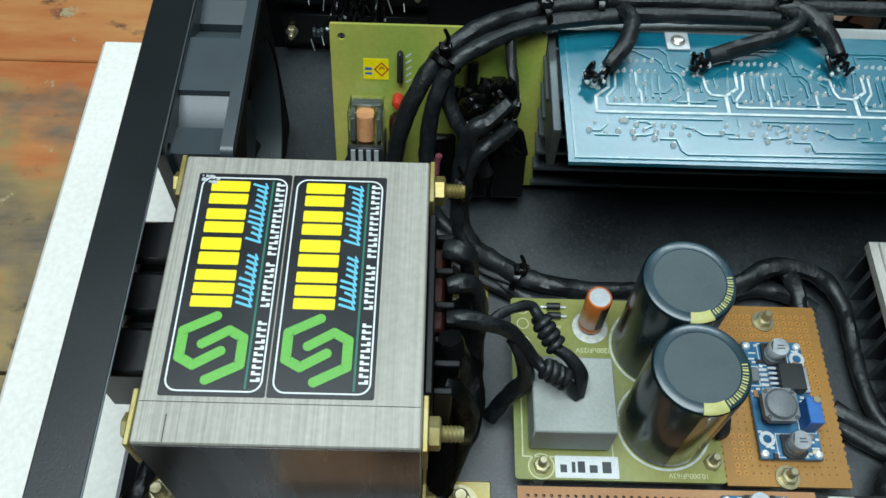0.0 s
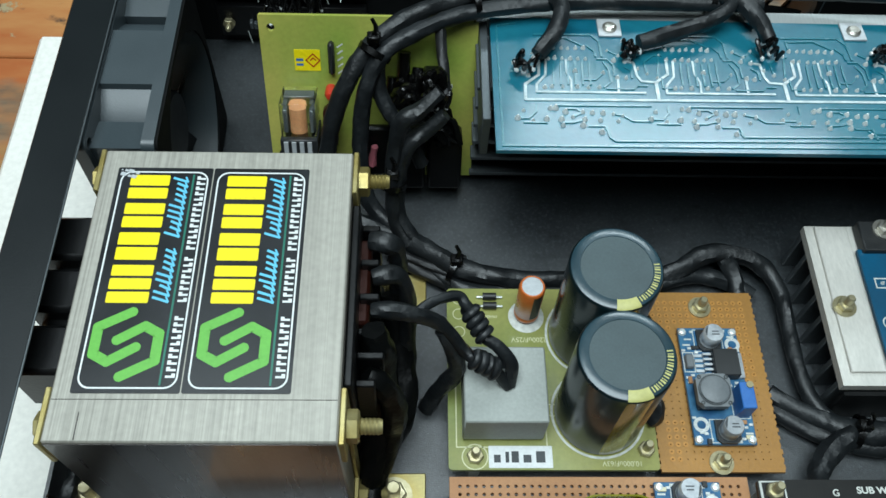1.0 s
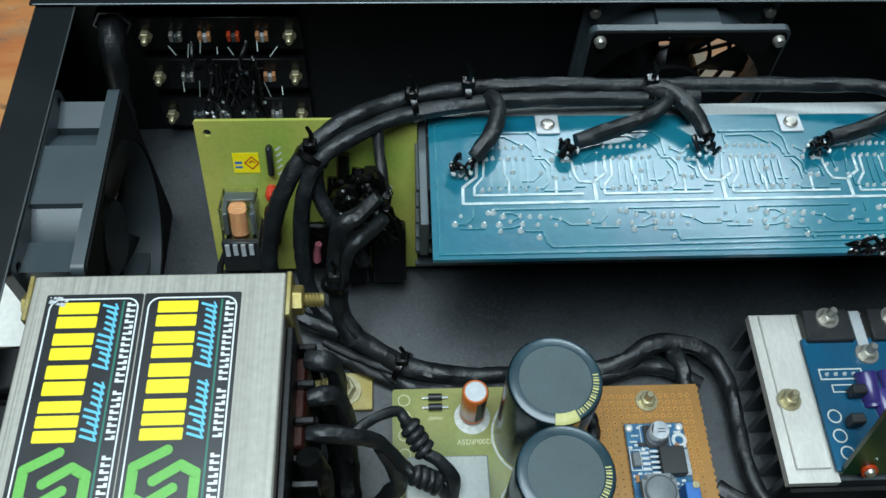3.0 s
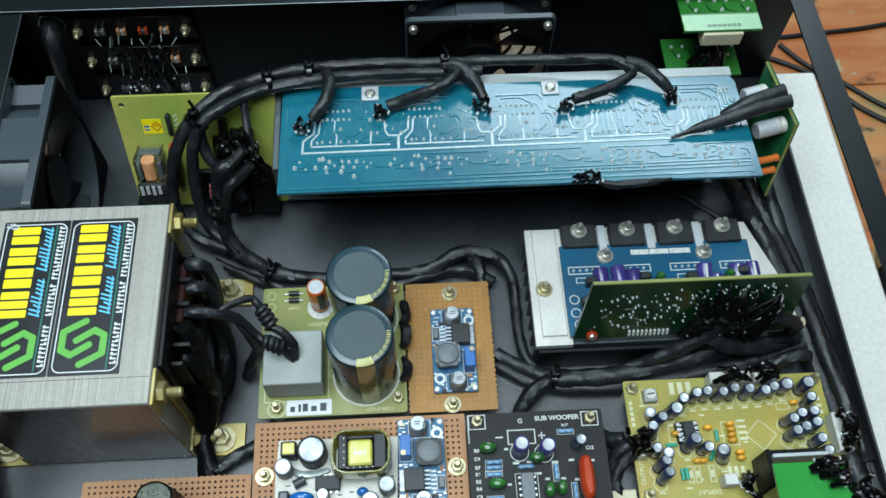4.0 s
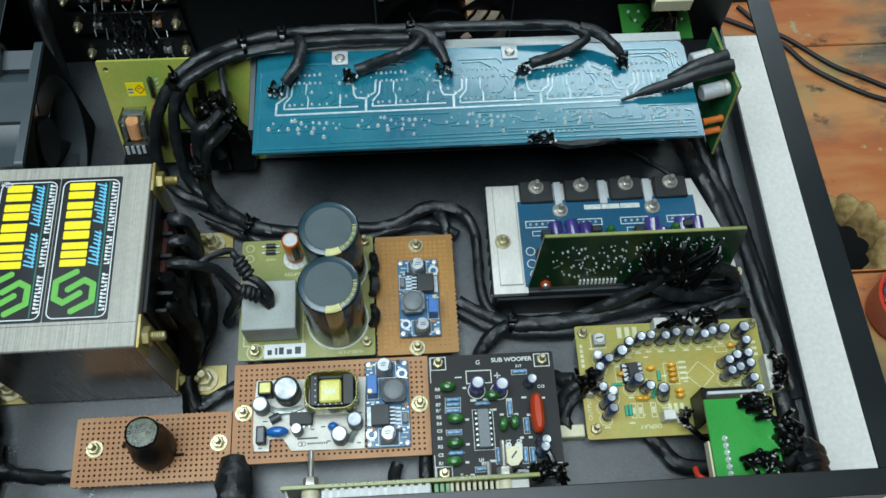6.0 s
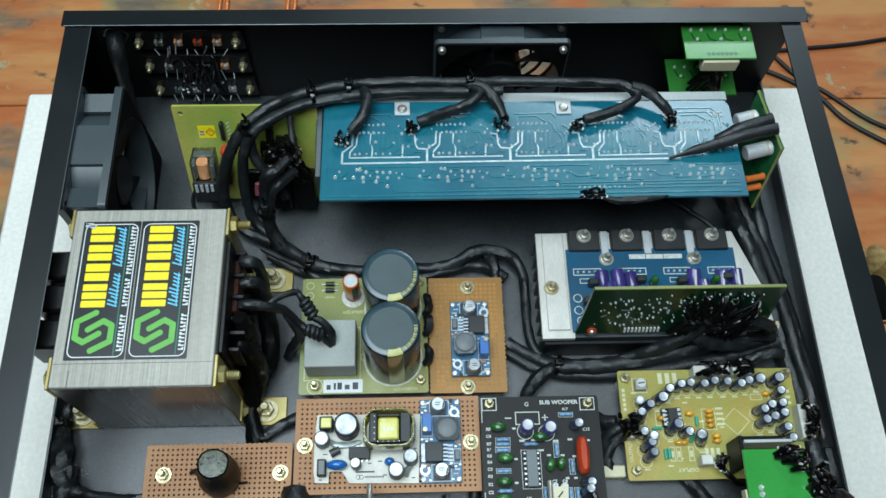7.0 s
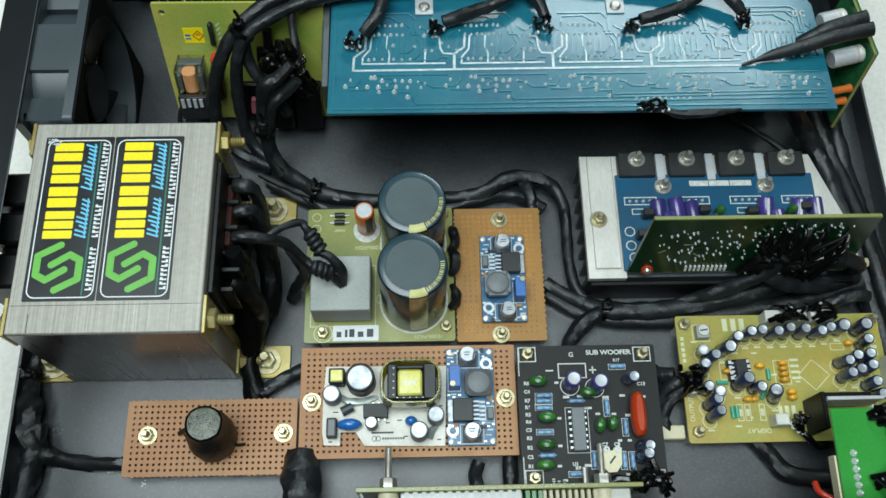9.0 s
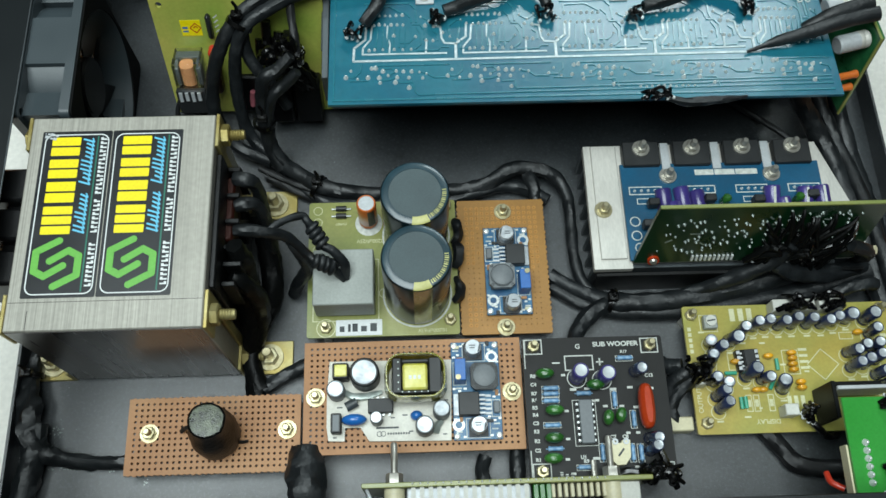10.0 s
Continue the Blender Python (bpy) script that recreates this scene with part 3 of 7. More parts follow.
for i in range(-4, 4):
    y0, y1 = 134 + 163 * i, 134 + 163 * (i + 1) - 1.2
    g = Solid()
    if i == 0:
        wide = SCALLOP
        wide = [(x, max(y, y0 + 0.8)) for x, y in wide]
        pierced_slab(g, [(-700, y0), (1000, y0), (1000, y1), (-700, y1)], [wide], -31, -28, lambda x, y, z: (x, y, z))
        plank = part("plank", g, "bench", bench)
        n = len(wide)
        rim = Solid()
        rows = [(wide, -28.3), ([(0.45 * a[0] + 0.55 * b[0], 0.45 * a[1] + 0.55 * b[1]) for a, b in zip(wide, HOLE)], -30.6), (HOLE, -34), (HOLE, -52)]
        vs = [(x, max(y, y0 + 0.6), z) for loop, z in rows for x, y in loop]
        rim.add(vs, [(k * n + j, k * n + (j + 1) % n, (k + 1) * n + (j + 1) % n, (k + 1) * n + j) for k in range(3) for j in range(n)])
        part("hole_rim", rim, "rawwood", bench, "pale bare wood round a ragged drilled hole")
    else:
        g.box(-700, 1000, y0, y1, -53, -28, 0.8)
        part("plank", g, "bench", bench)
for x in (-620, 920):
    for y in (-440, 700):
        part("leg", Solid().box(x - 35, x + 35, y - 35, y + 35, -780, -53.2, 3), "bench", bench)

# ---- foam sheet ----
foam = thing("foam_sheet", (97, 116, -28), "thick white packing foam sheet under the amplifier chassis", "foam sheet")
part("sheet", Solid().box(-158, 352, -60, 293, -27.8, -8, 2.0), "foam", foam)

# ---- chassis ----
chassis = thing("amplifier_chassis", (106, 140, -8), "open black sheet-steel amplifier chassis with bare side rails", "chassis")
u_bend = [(-101, -1.2), (313, -1.2), (313, 12), (311.8, 12), (311.8, 0), (-99.8, 0), (-99.8, 12), (-101, 12)]
g = Solid().turn(Matrix(((1, 0, 0, 0), (0, 0, 1, 0), (0, 1, 0, 0), (0, 0, 0, 1)))).prism(u_bend, -4, 284.6)
part("floor_pan", g, "floor_steel", chassis)
g = Solid()
pierced_slab(g, [(-101, 0.2), (313, 0.2), (313, 80), (-101, 80)], [circle(141.3, 38.5, 35, 40)], 283.2, 284.6, lambda x, z, y: (x, y, z))
back = part("back_panel", g, "steel_black", chassis)
g = Solid()
for r in (13, 21, 29):
    g.lathe([(r - 0.8, 284.7), (r + 0.8, 284.7), (r + 0.8, 286), (r - 0.8, 286), (r - 0.8, 284.7)], (141.3, 0, 38.5), (0, 1, 0), 36)
for a in (20, 110, 200, 290):
    c, s = math.cos(radians(a)), math.sin(radians(a))
    g.rod((141.3, 285.5, 38.5), (141.3 + 36 * c, 285.5, 38.5 + 36 * s), 0.9, 6)
part("grille", g, "steel_black", back)
part("back_flange", Solid().box(-101.5, 313.5, 274.3, 284.8, 80.3, 81.5, 0.3), "rail", chassis)
part("side_rail", Solid().box(-100, -85.5, -3, 277, 78.8, 80.0, 0.5).box(-100, -98.8, -3, 277, 66, 78.9), "rail", chassis)
g = Solid().prism([(304.0, -3), (317.0, -3), (309.5, 277), (298.3, 277)], 78.8, 80.0)
g.prism([(315.8, -3), (317.0, -3), (309.5, 277), (308.3, 277)], 66, 78.9)
part("side_rail", g, "rail", chassis)
# thin metal rods draw the highlight along the worn edges
part("worn_edge", Solid().rod((-85.5, -2, 80.0), (-85.5, 276, 80.0), 0.28, 6), "alu_dark", chassis, "worn edge of the side rail, its bevel highlight added as a line")
part("worn_edge", Solid().rod((-100, 274.3, 81.4), (312, 274.3, 81.4), 0.25, 6), "alu_dark", chassis, "worn edge of the back flange, its bevel highlight added as a line")
part("corner_plate", Solid().box(-99.6, -98.4, 252, 283, 0.2, 78.6), "steel_black", chassis)
part("front_panel", Solid().box(-101, 313, -6.2, -4.1, -1, 80.2), "steel_black", chassis)
part("front_flange", Solid().box(-101.5, 318, -8, 2.6, 80.3, 81.5, 0.3), "rail", chassis)
foot = Solid().lathe([(0, 0), (9, 0), (10, 1.5), (8.5, 6.6), (0, 6.6)], n=18).mesh("foot", M["cable"])
for x in (-75, 287):
    for y in (25, 255):
        place("foot", foot, chassis, x, y, -7.9)

# ---- mains transformer ----
trafo = thing("mains_transformer", (-40, 116, 0), "large laminated mains transformer with two printed stickers and gold brackets", "transformer")
# dark brown sheets over the core's front and back faces
for yv in (70.7, 162.05):
    part("varnish_coat", Solid().box(-77, -3.6, yv, yv + 0.25, 2.4, 77.6), "dark_gloss", trafo, "dark glossy brown sheet on the core side")
part("core", Solid().box(-77.5, -3.2, 71, 162, 2, 78.5, 0.5), "core", trafo, "bare grey stacked steel laminations")
for x0, x1, xf, sgn in ((-3.1, -1.5, 20, 1), (-79.2, -77.6, -97, -1)):
    for y0, y1 in ((70.5, 86), (147.5, 162.5)):
        web = (y1 - 4.5, y1) if y0 < 100 else (y0, y0 + 4.5)
        g = Solid().box(x0, x1, y0, y1, 64, 78.3, 0.3).box(x0, x1, *web, 12, 64.2, 0.3).box(x0, x1, y0, y1, 0.2, 12.2, 0.3)
        g.box(min(x1 if sgn > 0 else x0, xf), max(x1 if sgn > 0 else x0, xf), y0, y1, 0.2, 1.8, 0.3)
        br = part("bracket", g, "zinc", trafo, "yellow zinc-plated steel bracket")
        fx, fy = (9.5 if sgn > 0 else -88.5), (y0 + y1) / 2
        g = Solid().lathe([(2.5, 1.9), (6.2, 1.9), (6.2, 2.9), (2.5, 2.9)], (fx, fy, 0))
        g.hexnut((fx, fy, 2.9), (0, 0, 1), 4.3, 3.2).lathe([(0, 0), (2.3, 0), (2.3, 12), (1.8, 12.6), (0, 12.6)], (fx, fy, 0.5), n=12)
        part("foot_bolt", g, "brassy", br)
    for y in (77.5, 155.5):
        for z in (72.5, 8):
            g = Solid()
            if sgn > 0:
                g.hexnut((-1.4, y, z), (1, 0, 0), 4.6, 3.2)
                g.lathe([(0, 0), (2.3, 0)] + [(2.3 - 0.25 * (i % 2), 0.55 * i) for i in range(1, 16)] + [(1.9, 8.8), (0, 8.8)], (-1, y, z), (1, 0, 0), 14)
            else:
                g.hexnut((-79.3, y, z), (-1, 0, 0), 3.8, 2.2)
            part("through_bolt", g, "zinc", trafo)
# winding former on both sides
part("winding", Solid().box(-3, 2.4, 113, 142, 46, 61, 1), "copper", trafo, "dark red-brown varnished copper winding")
g = Solid().box(-3, -0.6, 88, 146, 5, 74, 0.5)
bob = part("bobbin", g, "bobbin", trafo)
for y in (93, 101.5, 109, 120.4, 132, 144):
    part("rib", Solid().box(-0.5, 5.0 + (y % 3) * 0.9, y - 1.1, y + 1.1, 40, 64, 0.4), "bobbin", bob)
bob = part("bobbin", Solid().box(-92, -77.8, 94, 142, 8, 64, 3), "bobbin", trafo)
for y0, y1, xx in ((93, 108, -96), (112, 126, -94.5), (129, 144, -97)):
    part("rib", Solid().box(xx, -78, y0, y1, 46, 70, 1.5), "bobbin", bob)

def stroke(g, pts, w, z0, z1):
    for (xa, ya), (xb, yb) in zip(pts, pts[1:]):
        d = Vector((xb - xa, yb - ya)).normalized()
        n = Vector((-d.y, d.x)) * w / 2
        e = d * w * 0.5
        g.prism([(xa - e.x * 0.4 + n.x, ya - e.y * 0.4 + n.y), (xa - e.x * 0.4 - n.x, ya - e.y * 0.4 - n.y), (xb + e.x * 0.4 - n.x, yb + e.y * 0.4 - n.y), (xb + e.x * 0.4 + n.x, yb + e.y * 0.4 + n.y)], z0, z1)


def sticker(x0, x1, y0, y1):
    w, h = x1 - x0, y1 - y0
    z = 78.55
    s = part("sticker", Solid().prism(rounded(x0, x1, y0, y1, 0.6), z, z + 0.18), "st_black", trafo, "black printed maker's sticker, one corner scuffed")
    g = Solid()
    ra, rb = rounded(x0 + 1.2, x1 - 1.0, y0 + 1.2, y1 - 1.4, 3.4, 6), rounded(x0 + 1.65, x1 - 1.45, y0 + 1.65, y1 - 1.85, 3.0, 6)
    n = len(ra)
    vs = [(x, y, zz) for zz in (z + 0.15, z + 0.24) for loop in (ra, rb) for x, y in loop]
    g.add(vs, [(2 * n + i, 2 * n + (i + 1) % n, 3 * n + (i + 1) % n, 3 * n + i) for i in range(n)] + [(i, (i + 1) % n, 2 * n + (i + 1) % n, 2 * n + i) for i in range(n)])
    part("border", g, "st_white", s)
    # groups of yellow bars in place of a lettered name
    yy = [0.365, 0.555, 0.705, 0.845, 0.985]
    for k, (a, b) in enumerate(zip(yy, yy[1:])):
        ya, yb = y0 + h * a, y0 + h * b - 1.7
        xa, xb = x0 + w * 0.15, x0 + w * 0.56
        g, nb = Solid(), 3 if k == 0 else 2
        d = (yb - ya + 0.8) / nb
        for q in range(nb):
            g.prism(rounded(xa, xb, ya + q * d, ya + (q + 1) * d - 0.8, 0.4, 3), z + 0.17, z + 0.26)
        part("yellow_block", g, "st_yellow", s)
    # green six-sided emblem
    g = Solid()
    cx, cy = x0 + w * 0.43, y0 + h * 0.195
    for k in (1, -1):
        pts = [(cx + 0.2 * k, cy + 9.4 * k), (cx - 8.2 * k, cy + 4.9 * k), (cx - 8.2 * k, cy - 3.0 * k), (cx - 4.2 * k, cy - 5.2 * k), (cx + 2.6 * k, cy - 1.0 * k)]
        stroke(g, pts, 2.8, z + 0.17, z + 0.26 + 0.004 * k)
        for n_, (px, py) in enumerate(pts[:4] + pts[4:]):
            g.prism(circle(px, py, 1.4, 16), z + 0.17, z + 0.27 + 0.006 * k + 0.001 * n_)
    part("emblem", g, "st_green", s)
    # slanted cyan strokes in place of script
    g = Solid()
    y = y0 + h * 0.37
    rnd = random.Random(4)
    while y < y0 + h * 0.93:
        if abs(y - (y0 + h * 0.63)) > 2.2:
            big = rnd.random() < 0.25
            xa, xb = x0 + w * (0.60 if big else 0.65), x0 + w * 0.755
            stroke(g, [(xa, y + 1.4), (xb, y)], 0.75, z + 0.17, z + 0.25)
            stroke(g, [(xb, y), (xb - 0.8, y + 1.7)], 0.5, z + 0.17, z + 0.248)
        y += 1.9
    tagged(part("script_mark", g, "st_cyan", s), kind="stuff")
    part("rule", Solid().box(x0 + w * 0.795, x0 + w * 0.815, y0 + 2.2, y1 - 2.4, z + 0.17, z + 0.24), "st_teal", s)
    g = Solid()
    y = y0 + h * 0.06
    while y < y0 + h * 0.955:
        if abs(y - (y0 + h * 0.33)) > 1.3 and abs(y - (y0 + h * 0.575)) > 1.6:
            g.box(x0 + w * 0.845, x0 + w * 0.935, y, y + 0.62, z + 0.17, z + 0.25)
            g.box(x0 + w * (0.845 if int(y * 10) % 3 else 0.9), x0 + w * (0.88 if int(y * 10) % 3 else 0.935), y + 0.6, y + 1.2, z + 0.17, z + 0.248)
        y += 1.85
    tagged(part("number_bar", g, "st_white", s), kind="stuff")


for y, z0 in ((82.3, 78.5),):
    part("sheet_joint", Solid().box(-77, -3.8, y, y + 0.22, z0 - 0.2, z0 + 0.03), "dark_gloss", trafo)
part("scratch", Solid().box(-69.4, -69.1, 71.6, 79, 78.4, 78.53), "dark_gloss", trafo)
sticker(-72.6, -44.6, 84.0, 155.4)
sticker(-44.2, -16.0, 84.0, 155.4)
g = Solid()
for k in range(9):
    x, y, q = -71.5 + 1.1 * (k % 5), 154.8 - 1.0 * (k // 3), 0.5 + 0.5 * ((k * 7) % 3)
    g.prism([(x, y), (x + q, y - 0.4), (x + q * 0.7, y - q), (x - 0.3, y - q * 0.8)], 78.5, 78.82 + 0.01 * k)
part("scuffed_corner", g, "silver", trafo, "torn sticker corner showing bare foil")


# ---- fans ----
def fan(name, m, label):
    """An 80 mm case fan; its own x is the width, z the height, y the depth (0 to 25)."""
    e = new(name)
    e.matrix_world = Matrix.Translation(m.translation * MM) @ m.to_3x3().to_4x4()
    ORIGIN[e.name] = (0, 0, 0)
    tagged(e, label, "fan")
    for y0, y1 in ((0, 4), (21, 25)):
        g = Solid()
        pierced_slab(g, rounded(-40, 40, -40, 40, 3), [circle(0, 0, 37.5, 40), circle(-35.7, -35.7, 2.2, 10), circle(35.7, -35.7, 2.2, 10), circle(35.7, 35.7, 2.2, 10), circle(-35.7, 35.7, 2.2, 10)], y0, y1, lambda x, z, y: (x, y, z))
        part("flange", g, "fanplastic", e)
    loops = []
    for rr in (0, 1):
        loop = []
        for i in range(48):
            a = 2 * math.pi * i / 48
            c, s = math.cos(a), math.sin(a)
            r = 37.4 if rr else min(39.2, 38.4 / max(abs(c), abs(s)))
            loop.append((r * c, r * s))
        loops.append(loop)
    g = Solid()
    pierced_slab(g, loops[0], [loops[1]], 4, 21, lambda x, z, y: (x, y, z))
    part("barrel", g, "fanplastic", e)
    for q in (1, -1):
        part("pad", Solid().add([(x, y, z) for y in (4, 20.9) for x, z in ((-13.5, 33 * q), (13.5, 33 * q), (12.6, 39.3 * q), (-12.6, 39.3 * q))], [(3, 2, 1, 0), (4, 5, 6, 7), (0, 1, 5, 4), (1, 2, 6, 5), (2, 3, 7, 6), (3, 0, 4, 7)]), "fanplastic", e)
    # thin near-black ring puts the face's shade into colour
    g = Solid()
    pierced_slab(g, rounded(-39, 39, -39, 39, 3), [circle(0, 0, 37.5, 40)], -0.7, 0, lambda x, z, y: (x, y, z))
    part("gasket", g, "gasket", e, "dull black ring standing in for shade on the fan's face")
    for a in (45, 135, 225, 315):
        c, s = math.cos(radians(a)), math.sin(radians(a))
        part("strut", Solid().rod((14 * c, 23, 14 * s), (38 * c, 23, 38 * s), 1.6, 6), "fanplastic", e)
    part("hub", Solid().lathe([(0, 6), (14, 6), (15, 7), (15, 22), (0, 22)], (0, 0, 0), (0, 1, 0), 24), "bobbin", e)
    blade = Solid()
    prof = []
    for i in range(6):
        r = 15 + i * 4.2
        for s_, yy in ((-0.42, 8), (0.0, 13.5), (0.4, 20)):
            a = s_ + 0.02 * i
            prof.append((r * math.sin(a), yy, r * math.cos(a)))
    top = [(x, y + 0.9, z) for x, y, z in prof]
    fs = []
    for i in range(5):
        for j in range(2):
            q = (3 * i + j, 3 * i + j + 1, 3 * i + j + 4, 3 * i + j + 3)
            fs += [q, tuple(k + 18 for k in q)]
    blade.add(prof + top, fs)
    bm = blade.mesh("blade", M["bobbin"])
    for k in range(7):
        place("blade", bm, e, 0, 0, 0, 0, 360 / 7 * k + 11, 0, local=True)
    return e


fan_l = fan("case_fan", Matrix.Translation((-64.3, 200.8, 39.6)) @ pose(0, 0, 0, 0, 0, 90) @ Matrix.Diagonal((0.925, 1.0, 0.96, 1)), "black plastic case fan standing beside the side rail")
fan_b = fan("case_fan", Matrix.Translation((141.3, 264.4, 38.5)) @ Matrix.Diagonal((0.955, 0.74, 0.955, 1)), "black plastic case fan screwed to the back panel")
for x0, x1 in ((-37, -24), (37, 26)):
    part("lug", Solid().add([(x0, 4, 35.0), (x1, 4, 33.0), (x0, 21, 35.0), (x1, 21, 33.0), (x0, 4, 20), (x1, 4, 28), (x0, 21, 20), (x1, 21, 28)], [(0, 1, 3, 2), (4, 6, 7, 5), (0, 4, 5, 1), (2, 3, 7, 6), (0, 2, 6, 4), (1, 5, 7, 3)]), "fanplastic", fan_l)
scr = Solid().lathe([(0, 0), (2.4, 0), (2.4, 2.6), (1.9, 4.0), (0, 4.0)], (0, 0, 0), (0, -1, 0), 14).mesh("fan_screw", M["nickel"])
for dx in (-35.7, 35.7):
    place("screw", scr, fan_b, dx, 20.5, 35.7, local=True)
    place("screw", scr, fan_b, dx, -0.2, 35.2, local=True)


# ---- shared small parts ----
def stand_set(h):
    return Solid().hexnut((0, 0, 0), (0, 0, 1), 3.2, h).mesh("standoff", M["nickel"])


def screw_set(material):
    g = Solid().lathe([(1.2, 0), (4.1, 0), (4.1, 0.7), (1.2, 0.7)], n=18).hexnut((0, 0, 0.7), (0, 0, 1), 2.9, 2.2)
    g.lathe([(0, 0), (1.5, 0), (1.5, 6.2), (1.1, 6.8), (0, 6.8)], (0.1, 0.1, 0), n=10)
    return g.mesh("nut_and_screw", M[material])


SCREW, SCREW_Y = screw_set("nickel"), screw_set("brassy")
SCREW_N = Solid().hexnut((0, 0, 0), (0, 0, 1), 2.8, 2.2).lathe([(0, 0), (1.5, 0), (1.5, 6.2), (1.1, 6.8), (0, 6.8)], (0.1, 0.1, 0), n=10).mesh("nut_and_screw", M["brassy"])


def can(r, h, material, top="smalltop"):
    """An upright electrolytic capacitor: sleeve and bare top."""
    s = Solid().lathe([(r * 0.9, 0), (r, 0.4), (r, h * 0.1), (r * 0.93, h * 0.14), (r, h * 0.18), (r, h - 0.6), (r * 0.92, h), (r * 0.8, h)], n=16).mesh("capacitor", M[material])
    t = Solid().lathe([(r * 0.76, h - 0.15), (r * 0.76, h + 0.02), (r * 0.66, h - 0.1), (0, h - 0.12)], n=16)
    for a in (0, 90):
        t.turn(pose(0, 0, 0, 0, 0, a + 20)).box(-r * 0.66, r * 0.66, -0.12, 0.12, h - 0.2, h - 0.02)
    return s, t.mesh("can_top", M[top])


def put_can(kit, board, x, y, z, rx=0, ry=0, rz=0, label=""):
    c = place("capacitor", kit[0], board, x, y, z, rx, ry, rz, label)
    place("can_top", kit[1], c, 0, 0, 0, local=True)
    return c


CAN_S, CAN_M, CAN_V = can(2.6, 11.8, "navy"), can(3.1, 12.2, "navy"), can(3.7, 12.5, "violet")
CAN_T, CAN_SUB = can(2.1, 7.5, "navy"), can(3.4, 12, "violet", "silver")
RES = Solid().lathe([(0, -3.1), (0.9, -3.1), (1.15, -2.6), (0.95, -1.6), (0.95, 1.6), (1.15, 2.6), (0.9, 3.1), (0, 3.1)], (0, 0, 1.2), (1, 0, 0), 10)
RES.rod((-3.9, 0, 0.7), (3.9, 0, 0.7), 0.28, 6)
RES = RES.mesh("resistor", M["resistor"])


def dip(n_side, w):
    length = n_side * 2.54 + 0.6
    b = Solid().box(-w / 2, w / 2, -length / 2, length / 2, 0.6, 4.0, 0.35)
    pins = Solid()
    for i in range(n_side):
        y = (i - (n_side - 1) / 2) * 2.54
        for k in (-1, 1):
            pins.box(k * (w / 2 + 0.5) - 0.5, k * (w / 2 + 0.5) + 0.5, y - 0.45, y + 0.45, 0.1, 1.8)
    return b, pins


def pcb(name, x0, x1, y0, y1, z, material, label, screws=(), kit=None, stand=True, thick=1.6, r=1.2):
    """A flat circuit board whose upper face lies at z, on standoffs at the screw places."""
    e = thing(name, ((x0 + x1) / 2, (y0 + y1) / 2, 0), label, "circuit board")
    p = part("board", Solid().prism(rounded(x0, x1, y0, y1, r, 3), z - thick, z), material, e)
    st = stand_set(z - thick - 0.1)
    for sx, sy in screws:
        if stand:
            place("standoff", st, e, sx, sy, 0.05)
        place("screw", kit or SCREW, e, sx, sy, z + 0.02, rz=random.uniform(0, 60))
    return e, p


def perforated(g, x0, x1, y0, y1, z, thick, r, margin=2.0, pitch=2.54):
    """A board with real holes on a square pitch."""
    nx, ny = int((x1 - x0 - 2 * margin) // pitch), int((y1 - y0 - 2 * margin) // pitch)
    ax, ay = (x0 + x1 - nx * pitch) / 2, (y0 + y1 - ny * pitch) / 2
    bx, by = ax + nx * pitch, ay + ny * pitch
    for a, b, c, d in ((x0, x1, y0, ay), (x0, x1, by, y1), (x0, ax, ay, by), (bx, x1, ay, by)):
        g.box(a, b, c, d, z - thick, z)
    h = pitch / 2
    sq = [(h, 0), (h, h), (0, h), (-h, h), (-h, 0), (-h, -h), (0, -h), (h, -h)]
    oc = [(r * math.cos(math.pi * k / 4), r * math.sin(math.pi * k / 4)) for k in range(8)]
    for i in range(nx):
        for j in range(ny):
            cx, cy = ax + (i + 0.5) * pitch, ay + (j + 0.5) * pitch
            vs = [(cx + u, cy + v, z) for u, v in sq] + [(cx + u, cy + v, z) for u, v in oc] + [(cx + u, cy + v, z - thick) for u, v in oc]
            g.add(vs, [(k, (k + 1) % 8, 8 + (k + 1) % 8, 8 + k) for k in range(8)] + [(8 + k, 8 + (k + 1) % 8, 16 + (k + 1) % 8, 16 + k) for k in range(8)])
    return g


